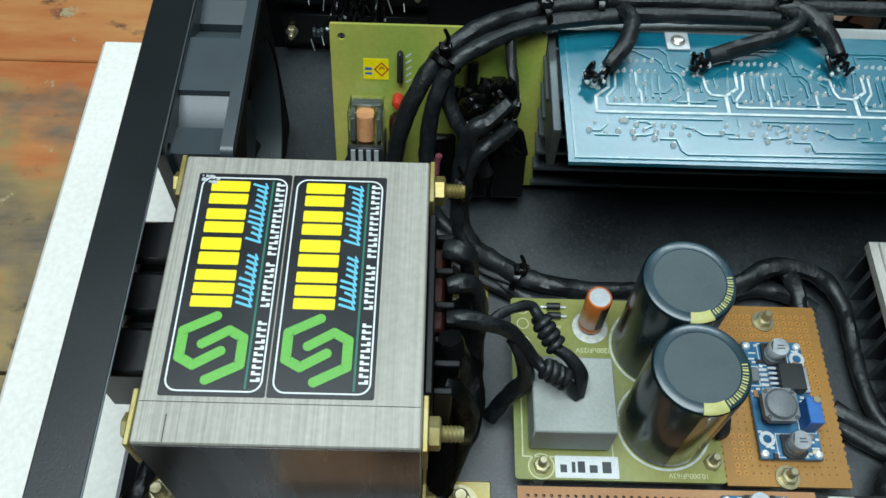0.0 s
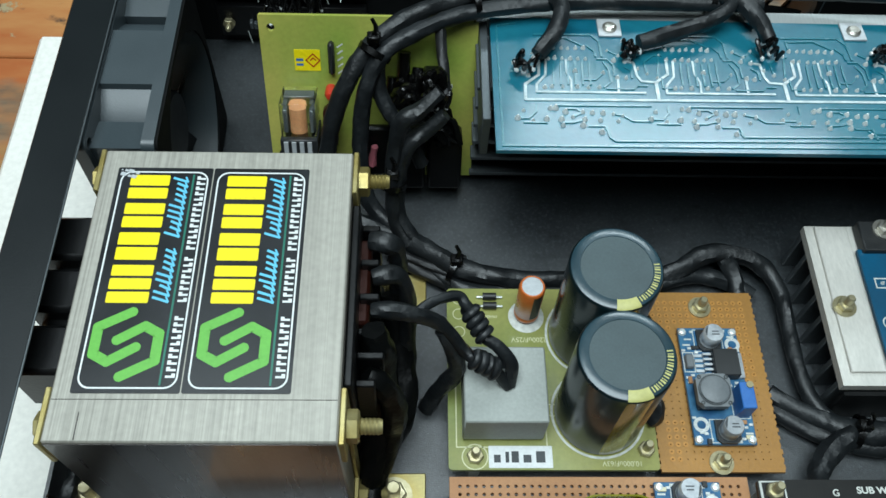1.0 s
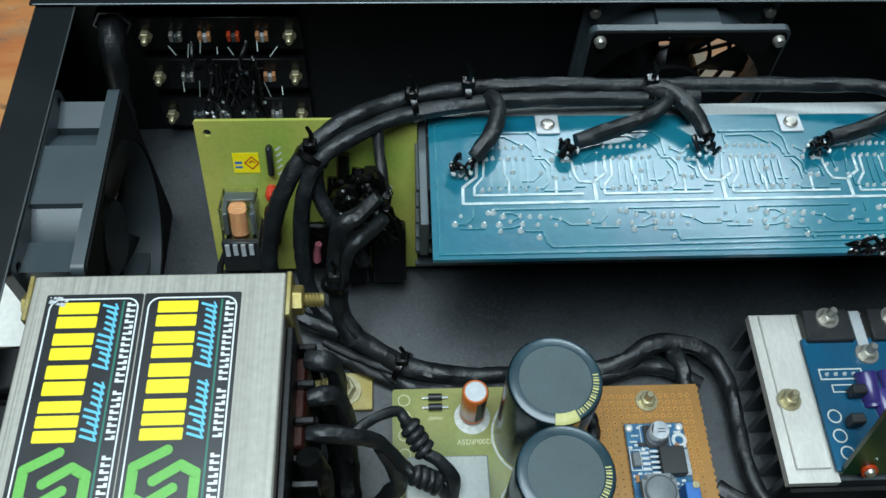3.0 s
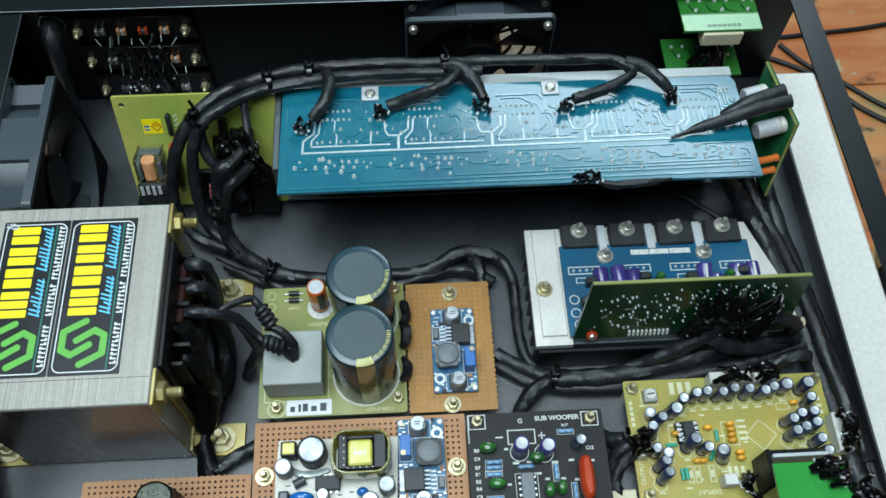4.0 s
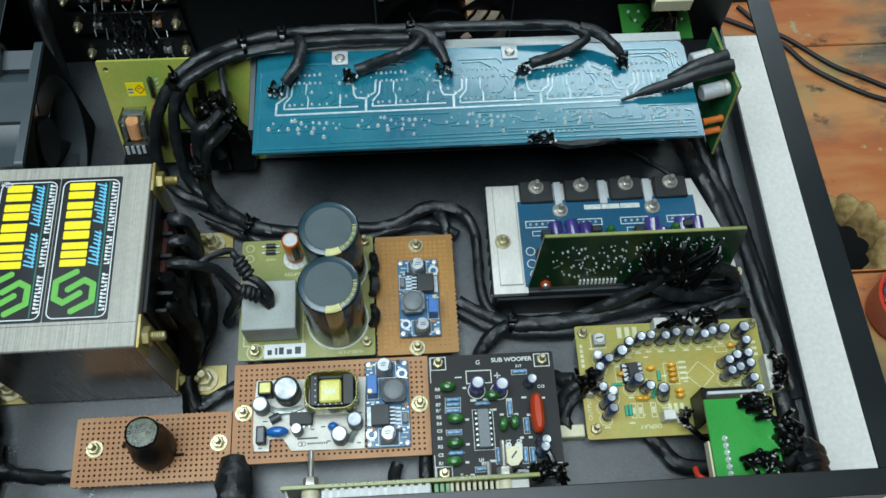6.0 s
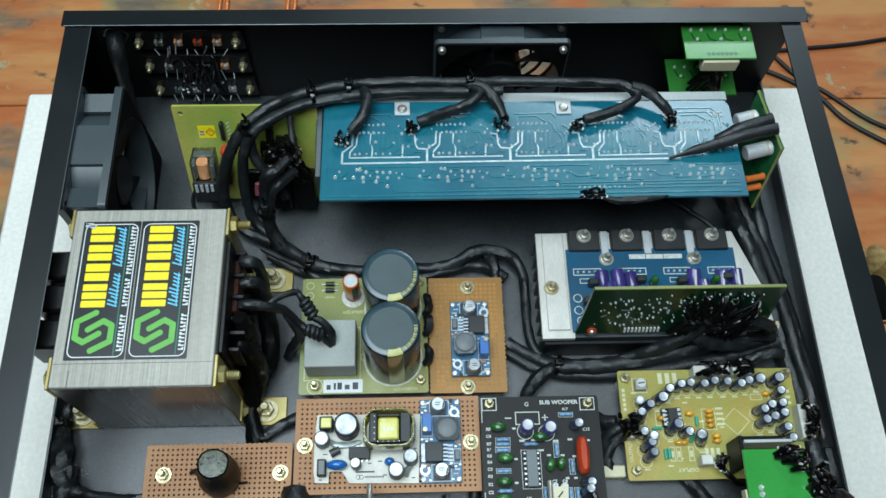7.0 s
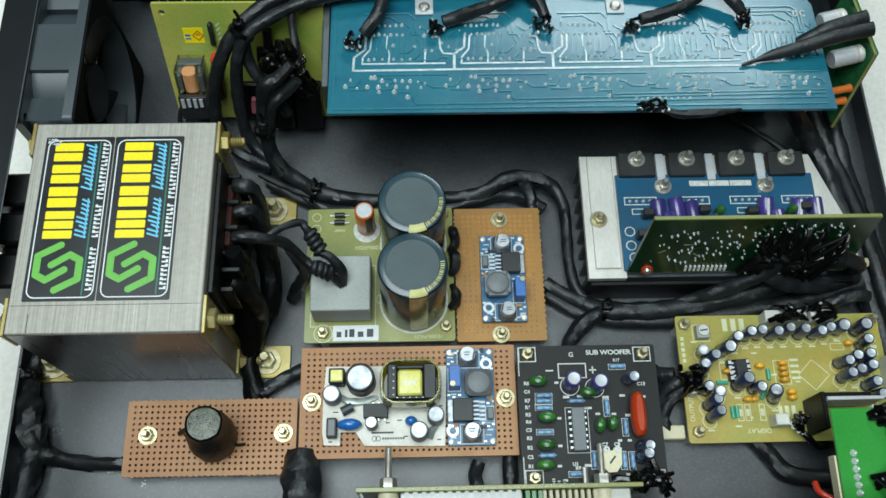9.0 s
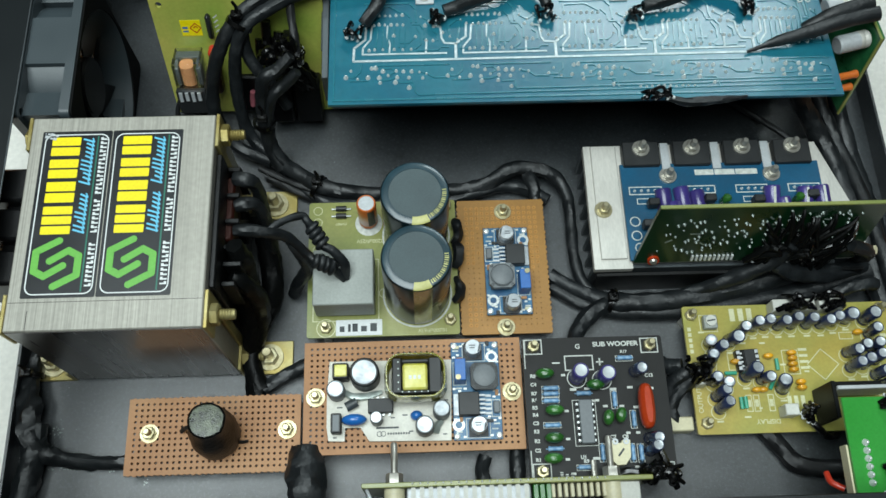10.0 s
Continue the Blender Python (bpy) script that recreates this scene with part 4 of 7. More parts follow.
def buck_module(board, cx, cy, z, rz, ferrite):
    """A small blue step-down converter, 21 by 43 mm."""
    T = pose(cx, cy, z, 0, 0, rz)

    def S():
        return Solid().turn(T)

    p = part("converter_module", S().box(-10.5, 10.5, -21.5, 21.5, 0, 1.5, 0.2), "fr4_mod", board, "small blue step-down converter module")
    for x, y in ((-1.0, 17.3), (0.2, -16.2)):
        part("can_base", S().prism([(x - 4.1, y - 4.1), (x + 4.1, y - 4.1), (x + 4.1, y + 2.6), (x + 2.6, y + 4.1), (x - 2.6, y + 4.1), (x - 4.1, y + 2.6)], 1.5, 2.8), "chip", p)
        part("can", S().lathe([(3.2, 2.8), (3.5, 3.1), (3.5, 3.8), (3.25, 4.2), (3.5, 4.6), (3.5, 8.6), (3.2, 9.2), (0, 9.2)], (x, y, 0), n=24), "smalltop", p, "bright aluminium capacitor can")
        arc = [(x + 3.1 * math.cos(a), y + 3.1 * math.sin(a)) for a in (0.5, 0.2, -0.1, -0.4, -0.7, -1.0)]
        part("can_mark", S().prism(arc, 9.2, 9.26), "ink", p)
        part("can_code", S().box(x - 1.8, x + 0.9, y + 0.5, y + 0.9, 9.2, 9.25).box(x - 1.6, x + 0.7, y - 0.6, y - 0.2, 9.2, 9.25), "ink", p)
    part("trimmer", S().box(-9.4, -4.6, 2.6, 12.0, 1.5, 10.5, 0.3), "bluepot", p)
    part("trimmer_screw", S().lathe([(0, 10.4), (1.2, 10.4), (1.2, 11.2), (0, 11.2)], (-8.0, 3.8, 0), n=10), "brassy", p)
    part("inductor", S().prism([(-2.6, 0.6), (-0.8, -1.2), (7.4, -1.2), (9.2, 0.6), (9.2, 8.8), (7.4, 10.6), (-0.8, 10.6), (-2.6, 8.8)], 5.6, 8.2), ferrite, p, "square ferrite power inductor")
    part("inductor_core", S().box(-1.6, 8.2, -0.2, 9.6, 1.5, 5.6, 0.4), "bobbin", p)
    part("inductor_cap", S().lathe([(4.9, 8.2), (4.9, 8.9), (4.5, 9.2), (0, 9.2)], (3.3, 4.7, 0), n=28), "greychip", p)
    g = S()
    ring(g, 3.3, 4.7, 5.1, 5.5, 8.2, 8.5, 28)
    for x in (-1.3, 7.9):
        for y in (0.1, 9.3):
            ring(g, x, y, 0.35, 0.75, 8.2, 8.45, 8)
    part("inductor_rim", g, "ferrite", p)
    part("regulator", S().box(-8.0, 0.8, -11.6, -1.6, 1.5, 6.0, 0.3), "chip", p)
    part("regulator_tab", S().box(-10.2, -8.0, -11.2, -1.8, 1.5, 3.2, 0.15), "smalltop", p)
    g = S()
    for k in range(5):
        y = -10.4 + 1.9 * k
        g.box(0.8, 3.2, y - 0.4, y + 0.4, 3.0, 3.8).box(2.8, 3.6, y - 0.4, y + 0.4, 1.6, 3.7).box(3.4, 6.2, y - 0.5, y + 0.5, 1.5, 2.2)
    part("regulator_leg", g, "silver", p)
    part("diode", S().box(7.0, 9.8, -10.5, -5.4, 1.5, 3.9, 0.4), "greychip", p)
    g = S()
    for x, y in ((7.4, 14.6), (-8.2, -15.0)):
        ring(g, x, y, 1.5, 2.7, 1.5, 1.66)
    for x in (-9.0, 9.0):
        for y in (-19.8, 19.8):
            g.lathe([(0, 1.5), (1.5, 1.5), (1.1, 2.4), (0, 2.8)], (x, y, 0), n=10)
    for x, y in ((-6.2, 19.6), (-4.6, 20.4), (4.8, 19.8), (6.2, 17.8), (-9.4, 14.6), (-7.6, 15.6), (9.6, 12.2), (-9.6, 0.6), (-7.2, -0.4), (-4.8, 0.6), (9.4, -2.4), (7.6, -3.2), (9.6, -12.6), (7.4, -13.4), (5.8, -19.8), (-5.6, -20.2), (-9.6, -12.6), (5.2, -11.8)):
        g.box(x - 0.7, x + 0.7, y - 0.45, y + 0.45, 1.5, 1.95, 0.1)
    tagged(part("solder_pad", g, "solder", p), kind="stuff")
    g = S()
    outline_bars(g, -9.9, -4.1, 2.2, 12.5, 0.3, 1.5, 1.55)
    outline_bars(g, 6.2, 10.2, -12.0, -4.4, 0.35, 1.5, 1.55)
    outline_bars(g, -5.6, 4.6, 12.6, 21.0, 0.3, 1.5, 1.55)
    outline_bars(g, -5.0, 5.4, -20.8, -12.2, 0.3, 1.5, 1.55)
    for x, y in ((-8.5, 17.6), (7, 17.4), (-8, -18.0), (7.4, -17.0), (8.4, -0.6), (-7.5, 0.9), (8.2, -14.8)):
        g.box(x - 1.3, x + 1.3, y - 0.3, y + 0.3, 1.5, 1.55)
    part("printed_bar", g, "silk", p)
    for k, (x, y, w_, h_, mt) in enumerate(((-8.2, 19.0, 1.3, 0.7, "ivory"), (5.6, 20.6, 0.8, 1.0, "chip"), (-6.8, 13.8, 1.3, 0.7, "phenolic"), (8.8, -1.4, 0.7, 1.3, "phenolic"), (5.4, -13.6, 1.4, 0.7, "chip"), (-7.0, -12.8, 0.7, 1.0, "phenolic"))):
        part("chip_component", S().box(x - w_, x + w_, y - h_, y + h_, 1.5, 2.3, 0.15), mt, p)
    return p


# ---- power supply board ----
psu, psu_pcb = pcb("power_supply_board", 27.3, 96.8, 84.0, 150.8, 12.4, "fr4", "green rectifier and filter board with two large capacitors", [(36.0, 88.3), (92.6, 90.6), (92.4, 147.5)], SCREW_N)
for y in (103.6, 132.6):
    R, h = 14.8, 48.6
    c = part("filter_capacitor", Solid().lathe([(R - 1, 12.5), (R, 13.3), (R, 12.4 + h - 1.4), (R - 0.25, 12.4 + h - 0.7), (R - 0.6, 12.4 + h - 0.3)], (77.9, y, 0), n=48), "capsleeve", psu, "large black electrolytic filter capacitor")
    part("rim", Solid().lathe([(R - 0.6, 12.4 + h - 0.3), (R - 1.4, 12.4 + h + 0.02), (R - 3.5, 12.4 + h + 0.06), (R - 3.7, 12.4 + h - 0.3)], (77.9, y, 0), n=48), "cap_rim", c)
    part("top_disc", Solid().lathe([(0, 12.4 + h - 0.12), (R - 3.6, 12.4 + h - 0.12), (R - 3.5, 12.4 + h - 0.5)], (77.9, y, 0), n=48), "captop", c)
    g = Solid()
    a0 = -96
    for k in range(12):
        a, b = radians(a0 + k * 2.6), radians(a0 + (k + 1) * 2.6)
        q = []
        for rr, zz in ((R + 0.06, 14), (R + 0.06, 12.4 + h - 1.3), (R - 1.1, 12.4 + h + 0.1)):
            q += [(77.9 + rr * math.cos(a), y + rr * math.sin(a), zz), (77.9 + rr * math.cos(b), y + rr * math.sin(b), zz)]
        g.add(q, [(0, 1, 3, 2)])
    part("polarity_band", g, "olive_band", c)
    g = Solid()
    for k in range(12):
        a, b = radians(a0 + k * 2.6), radians(a0 + (k + 1) * 2.6)
        g.add([(77.9 + rr * math.cos(q), y + rr * math.sin(q), zz) for rr, zz in ((R - 0.15, 12.4 + h - 0.5), (R - 0.9, 12.4 + h + 0.06), (R - 3.6, 12.4 + h + 0.12)) for q in (a, b)], [(0, 1, 3, 2), (2, 3, 5, 4)])
    for k in range(16):
        a, b = radians(-62 + k * 4.4), radians(-62 + k * 4.4 + (2.0, 2.8, 1.4)[k % 3])
        g.add([(77.9 + rr * math.cos(q), y + rr * math.sin(q), 12.4 + h + 0.12) for rr in (R - 1.4, R - 3.2) for q in (a, b)], [(0, 1, 3, 2)])
    part("printed_bar", g, "gold_print", c)
    ringp = Solid()
    ring(ringp, 77.9, y, R + 0.4, R + 1.2, 12.4, 12.46, 48)
    part("printed_ring", ringp, "silk", psu)
part("bridge_rectifier", Solid().box(31.8, 58.6, 93.6, 119.6, 14.0, 30.8, 0.5), "bridge", psu, "square grey epoxy bridge rectifier")
g = Solid()
outline_bars(g, 29.8, 60.2, 91.4, 121.5, 0.4, 12.4, 12.46)
for y in (126.5, 133.5, 140.5, 146.5):
    ring(g, 31.5, y, 1.9, 2.2, 12.4, 12.46, 16)
ring(g, 36.0, 88.3, 4.0, 4.4, 12.4, 12.46)
ring(g, 62.5, 104.5, 2.0, 2.3, 12.4, 12.46)
part("printed_outline", g, "silk_dim", psu)
lettering("printed_text", "10,000uF/63V", 2.4, 84.5, 86.2, 12.43, 180, "silk_dim", psu)
lettering("printed_text", "1N4007", 1.7, 42.6, 139.6, 12.43, 180, "silk_dim", psu)
lettering("printed_text", "2200uF/25V", 2.6, 56.2, 130.6, 12.43, 180, "silk_dim", psu)
g = Solid().prism(rounded(40.5, 61.5, 84.6, 92.0, 0.3), 12.42, 12.6)
lab = part("label", g, "paper", psu, "white paper label")
g = Solid()
for x, w_, top in ((43.3, 2.2, 2.6), (46.6, 1.2, 3.6), (49.2, 2.4, 3.8), (53.2, 2.6, 2.6), (57.6, 3.0, 3.8)):
    g.box(x - w_ / 2, x + w_ / 2, 86.4, 86.4 + top, 12.6, 12.64)
part("printed_bar", g, "ink", lab)
c = part("orange_capacitor", Solid().lathe([(4.2, 13.4), (4.5, 13.8), (4.5, 15.4), (4.2, 15.9), (4.5, 16.4), (4.5, 32.8), (4.1, 33.5), (3.6, 33.5)], (55.6, 140.6, 0), n=24), "orange", psu, "upright orange electrolytic capacitor")
part("can_top", Solid().lathe([(0, 33.2), (3.7, 33.2), (3.7, 33.52), (3.5, 33.3), (0, 33.31)], (55.6, 140.6, 0), n=24), "silver", c)
g = Solid()
for k in range(5):
    a, b = radians(-85 + 9 * k), radians(-85 + 9 * (k + 1))
    g.add([(55.6 + 4.56 * math.cos(q), 140.6 + 4.56 * math.sin(q), zz) for zz in (17, 32.6) for q in (a, b)], [(0, 1, 3, 2)])
part("polarity_band", g, "chip", c)
part("printed_ring", Solid().lathe([(0, 12.4), (6.4, 12.4), (6.4, 12.47), (0, 12.47)], (55.6, 139.6, 0), n=28), "silk", psu)
for y in (143.2, 146.9):
    g = Solid().lathe([(0, -2.4), (1.3, -2.4), (1.3, 2.4), (0, 2.4)], (42.6, y, 14.0), (1, 0, 0), 12)
    d = part("diode", g, "chip", psu)
    part("lead", Solid().rod((38, y, 13.4), (47.2, y, 13.4), 0.4, 6), "solder", d)
g = Solid()
for y, x in ((104, 95.9), (121, 96.2), (133, 96)):
    g.tube([(x - 1.2, y - 5, 14), (x + 1, y - 3, 16), (x + 1.4, y + 2, 17), (x, y + 6, 15)], [1.6, 2.3, 2.2, 1.4], 8, wrinkle=0.5, seed=y)
part("jumper_lead", g, "sleeve", psu, "black sleeved jumper leads along the board edge")

# ---- small perforated board with a converter ----
bb = thing("perforated_board", (118, 118, 0), "ochre perforated board carrying a blue converter module", "circuit board")
g = perforated(Solid(), 98.0, 139.3, 84.2, 151.3, 9.6, 1.5, 0.22)
rnd = random.Random(17)
for j in range(26):
    y = 117.75 + (j - 12.5) * 2.54
    for x in (98.0, 139.3):
        d = rnd.uniform(0.2, 0.6)
        g.box(x - d, x + d, y - rnd.uniform(0.5, 0.9), y + rnd.uniform(0.5, 0.9), 8.15, 9.58)
part("board", g, "phenolic_edge", bb)
g = Solid()
for i in range(14):
    for j in range(24):
        x, y = 118.65 + (i - 6.5) * 2.54, 117.75 + (j - 11.5) * 2.54
        if abs(x - 120.2) > 11.5 or abs(y - 114.2) > 23:
            if noise.noise((x * 0.05, y * 0.05, 2.0)) > -0.15:
                ring(g, x, y, 0.3, 0.95, 9.6, 9.72, 8)
tagged(part("copper_pad", g, "copperpad", bb), kind="stuff")
for x, y in ((119.8, 145.0), (118.2, 87.2)):
    place("standoff", stand_set(8.0), bb, x, y, 0.05)
    place("screw", SCREW_Y, bb, x, y, 9.62)
buck_module(bb, 120.2, 114.2, 10.6, 180, "greychip")
g = Solid()
for x in (111.0, 129.4):
    for y in (94.4, 134.0):
        g.rod((x, y, 9.6), (x, y, 10.7), 0.6, 6)
part("pin", g, "solder", bb)

# ---- wide perforated board: mains supply module and converter ----
sm = thing("perforated_board", (75, 55, 0), "brown perforated board with white supply module and blue converter", "circuit board")
part("board", perforated(Solid(), 27.3, 122.8, 31.0, 80.2, 17.6, 1.6, 0.6, margin=1.4), "phenolic", sm)
for x, y in ((32.6, 55.6), (118.0, 55.8)):
    place("standoff", stand_set(15.8), sm, x, y, 0.05)
    place("screw", SCREW_Y, sm, x, y, 17.62)
buck_module(sm, 102.4, 56.6, 18.0, 0, "chip")
outline = [(38.6, 71.0), (92.0, 70.4), (90.8, 35.2), (55.9, 35.9), (52.1, 41.8), (45.6, 41.9), (45.3, 36.2), (38.5, 36.4), (37.6, 42.2), (37.6, 55)]
mod = part("supply_module", Solid().prism(outline, 18.2, 19.6), "smps", sm, "white mains supply module")
Z = 19.6
part("slot", Solid().box(58.8, 68.5, 41.0, 41.8, Z, Z + 0.05), "ink", mod)
for x, y, r, h in ((54.4, 63.4, 6.4, 11), (42.0, 57.0, 3.9, 9), (59.2, 44.6, 2.7, 8), (79.6, 40.6, 3.9, 10), (86.9, 47.2, 3.7, 10)):
    c = part("capacitor", Solid().lathe([(r * 0.92, Z), (r, Z + 0.5), (r, Z + h - 0.7), (r * 0.9, Z + h), (r * 0.78, Z + h)], (x, y, 0), n=24), "greychip" if r < 5 else "chip", mod)
    part("can_top", Solid().lathe([(0, Z + h - 0.1), (r * 0.8, Z + h - 0.1), (r * 0.8, Z + h + 0.02), (0, Z + h - 0.02)], (x, y, 0), n=24), "smalltop", c)
t = part("small_choke", Solid().box(40.6, 47.4, 61.6, 68.4, Z, Z + 8, 0.5), "chip", mod)
part("tape", Solid().box(41.4, 46.8, 62.4, 67.6, Z + 1, Z + 8.6, 0.4), "yellow", t)
g = Solid().box(66.4, 85.6, 53.2, 67.6, Z + 0.5, Z + 3, 0.5)
for x0, x1, y0, y1 in ((66.4, 70.4, 52.8, 68.0), (81.8, 87.2, 52.8, 68.0), (70.3, 81.9, 65.6, 67.4), (70.3, 81.9, 52.6, 54.0)):
    g.box(x0, x1, y0, y1, Z + 3, Z + 15.4, 0.5)
t = part("supply_transformer", g, "chip", mod, "small transformer with ferrite core and yellow tape")
tp = part("tape", Solid().box(70.8, 81.2, 54.2, 65.4, Z + 1, Z + 16.0, 0.9), "yellow", t)
g = Solid()
for k in range(3):
    g.box(73.4 + 1.9 * k, 74.6 + 1.9 * k, 58.6, 60.2, Z + 16.0, Z + 16.04)
part("printed_bar", g, "paper", tp)
g = Solid()
for k in range(5):
    g.lathe([(0, 0), (0.4, 0), (0.35, 0.4), (0, 0.5)], (69.0, 54.6 + 2.9 * k, Z + 15.3), n=8).lathe([(0, 0), (0.4, 0), (0.35, 0.4), (0, 0.5)], (70.6 + 2.7 * k, 53.4, Z + 15.3), n=8)
part("pin", g, "solder_dim", t)
g = Solid()
loops = []
for grow, zz in ((0.0, Z + 3.5), (1.2, Z + 9), (0.3, Z + 15.6)):
    loops.append(([(x, y, zz) for x, y in rounded(64.0 - grow, 88.4 + grow, 51.4 - grow, 69.6 + grow, 6.5, 7)], [(x, y, zz) for x, y in rounded(64.6 - grow, 87.8 + grow, 52.0 - grow, 69.0 + grow, 6.2, 7)]))
n = len(loops[0][0])
vs = [p for lo in loops for ring_ in lo for p in ring_]
fs = []
for i in range(n):
    j = (i + 1) % n
    for lv in (0, 1):
        a, b = 2 * n * lv, 2 * n * (lv + 1)
        fs += [(a + i, a + j, b + j, b + i), (a + n + j, a + n + i, b + n + i, b + n + j)]
    fs += [(i, n + i, n + j, j), (4 * n + i, 4 * n + j, 5 * n + j, 5 * n + i)]
part("tape_band", g.add(vs, fs), "olive_film", t, "loose olive yellow film wrapped round the core")
b, pins = dip(4, 6.2)
for s_, nm, mt in ((b, "chip", "chip"), (pins, "pin", "solder")):
    q = Solid().turn(pose(60.9, 50.3, Z, 0, 0, 90)).add(s_.v, s_.f)
    part(nm, q, mt, mod)
for x, y, rx_, ry_ in ((49.6, 44.6, 5.4, 2.6), (76.2, 45.6, 2.7, 2.2)):
    g = Solid().turn(Matrix.Translation((x, y, Z + 3.2)) @ Matrix.Diagonal((rx_, ry_, 3.2, 1))).lathe([(0, -1), (0.5, -0.87), (0.87, -0.5), (1, 0), (0.87, 0.5), (0.5, 0.87), (0, 1)], n=20)
    part("disc_capacitor", g, "disc_blue", mod)
fb = part("fuse_block", Solid().box(39.8, 44.2, 39.0, 47.4, Z, Z + 5, 0.4), "chip", mod)
part("fuse_face", Solid().box(40.7, 43.3, 39.9, 46.5, Z + 5, Z + 5.1), "greychip", fb)
part("diode", Solid().lathe([(0, -2.6), (2.1, -2.6), (2.1, 2.6), (0, 2.6)], (48.4, 51.4, Z + 2.1), (1, 0.5, 0), 14), "ferrite", mod)
g = Solid()
for k in range(9):
    g.box(63.6 + 1.1 * k, 64.4 + 1.1 * k, 38.4, 39.3, Z, Z + 0.04)
ring(g, 60.2, 38.8, 0.9, 1.2, Z, Z + 0.04, 14)
ring(g, 61.8, 38.8, 0.9, 1.2, Z, Z + 0.04, 14)
for x, y, w_ in ((66.0, 45.6, 0.9), (71.2, 46.6, 1.1), (73.8, 39.6, 0.9), (43.2, 50.6, 1.2), (58.0, 56.8, 1.3), (89.2, 52.6, 0.8), (41.2, 37.8, 0.8), (88.2, 38.0, 0.9)):
    g.box(x - w_, x + w_, y - 0.3, y + 0.3, Z, Z + 0.04)
part("printed_bar", g, "ferrite", mod)
for pts in ([(45.6, 57.0, Z + 1), (49.6, 54.8, Z + 1.6), (56.0, 55.0, Z + 1.4), (61.6, 56.6, Z + 1)], [(87.0, 43.6, Z + 1), (84.6, 41.2, Z + 1.4), (83.6, 38.6, Z + 0.8)]):
    part("glue", Solid().tube(pts, [1.2, 1.8, 1.6, 1.0][:len(pts)], 8, wrinkle=0.4), "solder_dim", mod, "translucent grey fixing glue")

# ---- perforated board with a wrapped choke ----
ind = thing("perforated_board", (-12, 42, 0), "brown perforated board with a tall black wrapped choke", "circuit board")
g = perforated(Solid(), -50.0, 25.2, 26.0, 59.0, 10.2, 1.6, 0.62, margin=1.0)
for i in range(29):
    x = -12.4 + (i - 14) * 2.54
    for y in (26.0, 59.0):
        d = rnd.uniform(0.2, 0.5)
        g.box(x - rnd.uniform(0.4, 0.9), x + rnd.uniform(0.4, 0.9), y - d, y + d, 8.65, 10.18)
part("board", g, "phenolic", ind)
for x, y in ((-40.0, 43.6), (19.6, 43.6)):
    place("standoff", stand_set(8.4), ind, x, y, 0.05)
    place("screw", SCREW_Y, ind, x, y, 10.22)
g = Solid().lathe([(0, 10.3), (9.6, 10.3), (10.4, 14), (10.2, 22), (9.4, 30), (8.4, 34), (7.7, 40), (7.5, 44.0), (6.7, 44.6), (6.4, 43.2)], (-11.8, 41.0, 0), (0.09, 0.03, 1), 28, wobble=0.07)
ck = part("choke", g, "tape_black", ind, "choke wrapped in black tape")
part("choke_top", Solid().lathe([(0, 44.3), (3.4, 44.7), (6.7, 44.2)], (-11.8, 41.0, 0), (0.09, 0.03, 1), 28, wobble=0.05), "resin", ck, "cloudy potting resin")
part("tape_tail", Solid().tube([(-26, 44, 12), (-23, 45, 15), (-20, 43, 18)], 1.0, 6).tube([(-3, 39, 14), (0, 38.5, 12), (3, 39, 11)], 1.0, 6, flat=0.4), "sleeve", ck)


# ---- cables ----
def cord(points, r, label="black heat-shrink sleeved cable", material="sleeve", name="cable", wrinkle=0.2, ties=(), n=10, group="wiring harness", flat=1.0):
    at = points[0]
    e = thing(name, at, label, "cable", group)
    s = part("sleeve", Solid().tube(points, r, n + 4, per=9, wrinkle=wrinkle, seed=at[0] * 0.37, flat=flat), material, e)
    for x, y, z, ax, rr in ties:
        g = Solid().lathe([(rr, -1.1), (rr + 0.9, -1.1), (rr + 0.9, 1.1), (rr, 1.1), (rr, -1.1)], (x, y, z), ax, 16)
        g.box(x - 2.4, x + 2.4, y - 2.0, y + 2.0, z + rr - 0.2, z + rr + 3.2, 0.5)
        g.tube([(x, y, z + rr + 2), (x + 0.8, y + 0.5, z + rr + 6), (x - 0.5, y + 1.5, z + rr + 9)], [1.0, 0.9, 0.7], 6)
        part("cable_tie", g, "tie", e)
    return e


def tangle(at, reach, count, seed, r=0.9, label="tangle of short black leads with bright solder ends", shine=True, parent=None, material="tie"):
    """Short black leads fanning out round a place."""
    rnd = random.Random(seed)
    e = parent or thing("lead_tangle", at, label, "wires", "wiring harness")
    for _ in range(count):
        p = Vector(at) + Vector((rnd.uniform(-1, 1) * reach[0], rnd.uniform(-1, 1) * reach[1], rnd.uniform(0, 0.4) * reach[2]))
        q = Vector(at) + Vector((rnd.uniform(-1, 1) * reach[0], rnd.uniform(-1, 1) * reach[1], rnd.uniform(0, 0.5) * reach[2]))
        m = (p + q) / 2 + Vector((rnd.uniform(-2, 2), rnd.uniform(-2, 2), reach[2] * rnd.uniform(0.5, 1)))
        g = Solid().tube([p, (p + m) / 2 + Vector((0, 0, 1)), m, (q + m) / 2, q], [r * rnd.uniform(0.8, 1.3)] * 4 + [r * 0.6], 7, per=4)
        w = part("lead", g, material, e)
        if shine:
            part("solder_tip", Solid().lathe([(0, -1.1), (0.7, -0.6), (0.8, 0.3), (0, 1.2)], q, (rnd.uniform(-1, 1), rnd.uniform(-1, 1), 0.6), 8), "solder", w)
    return e


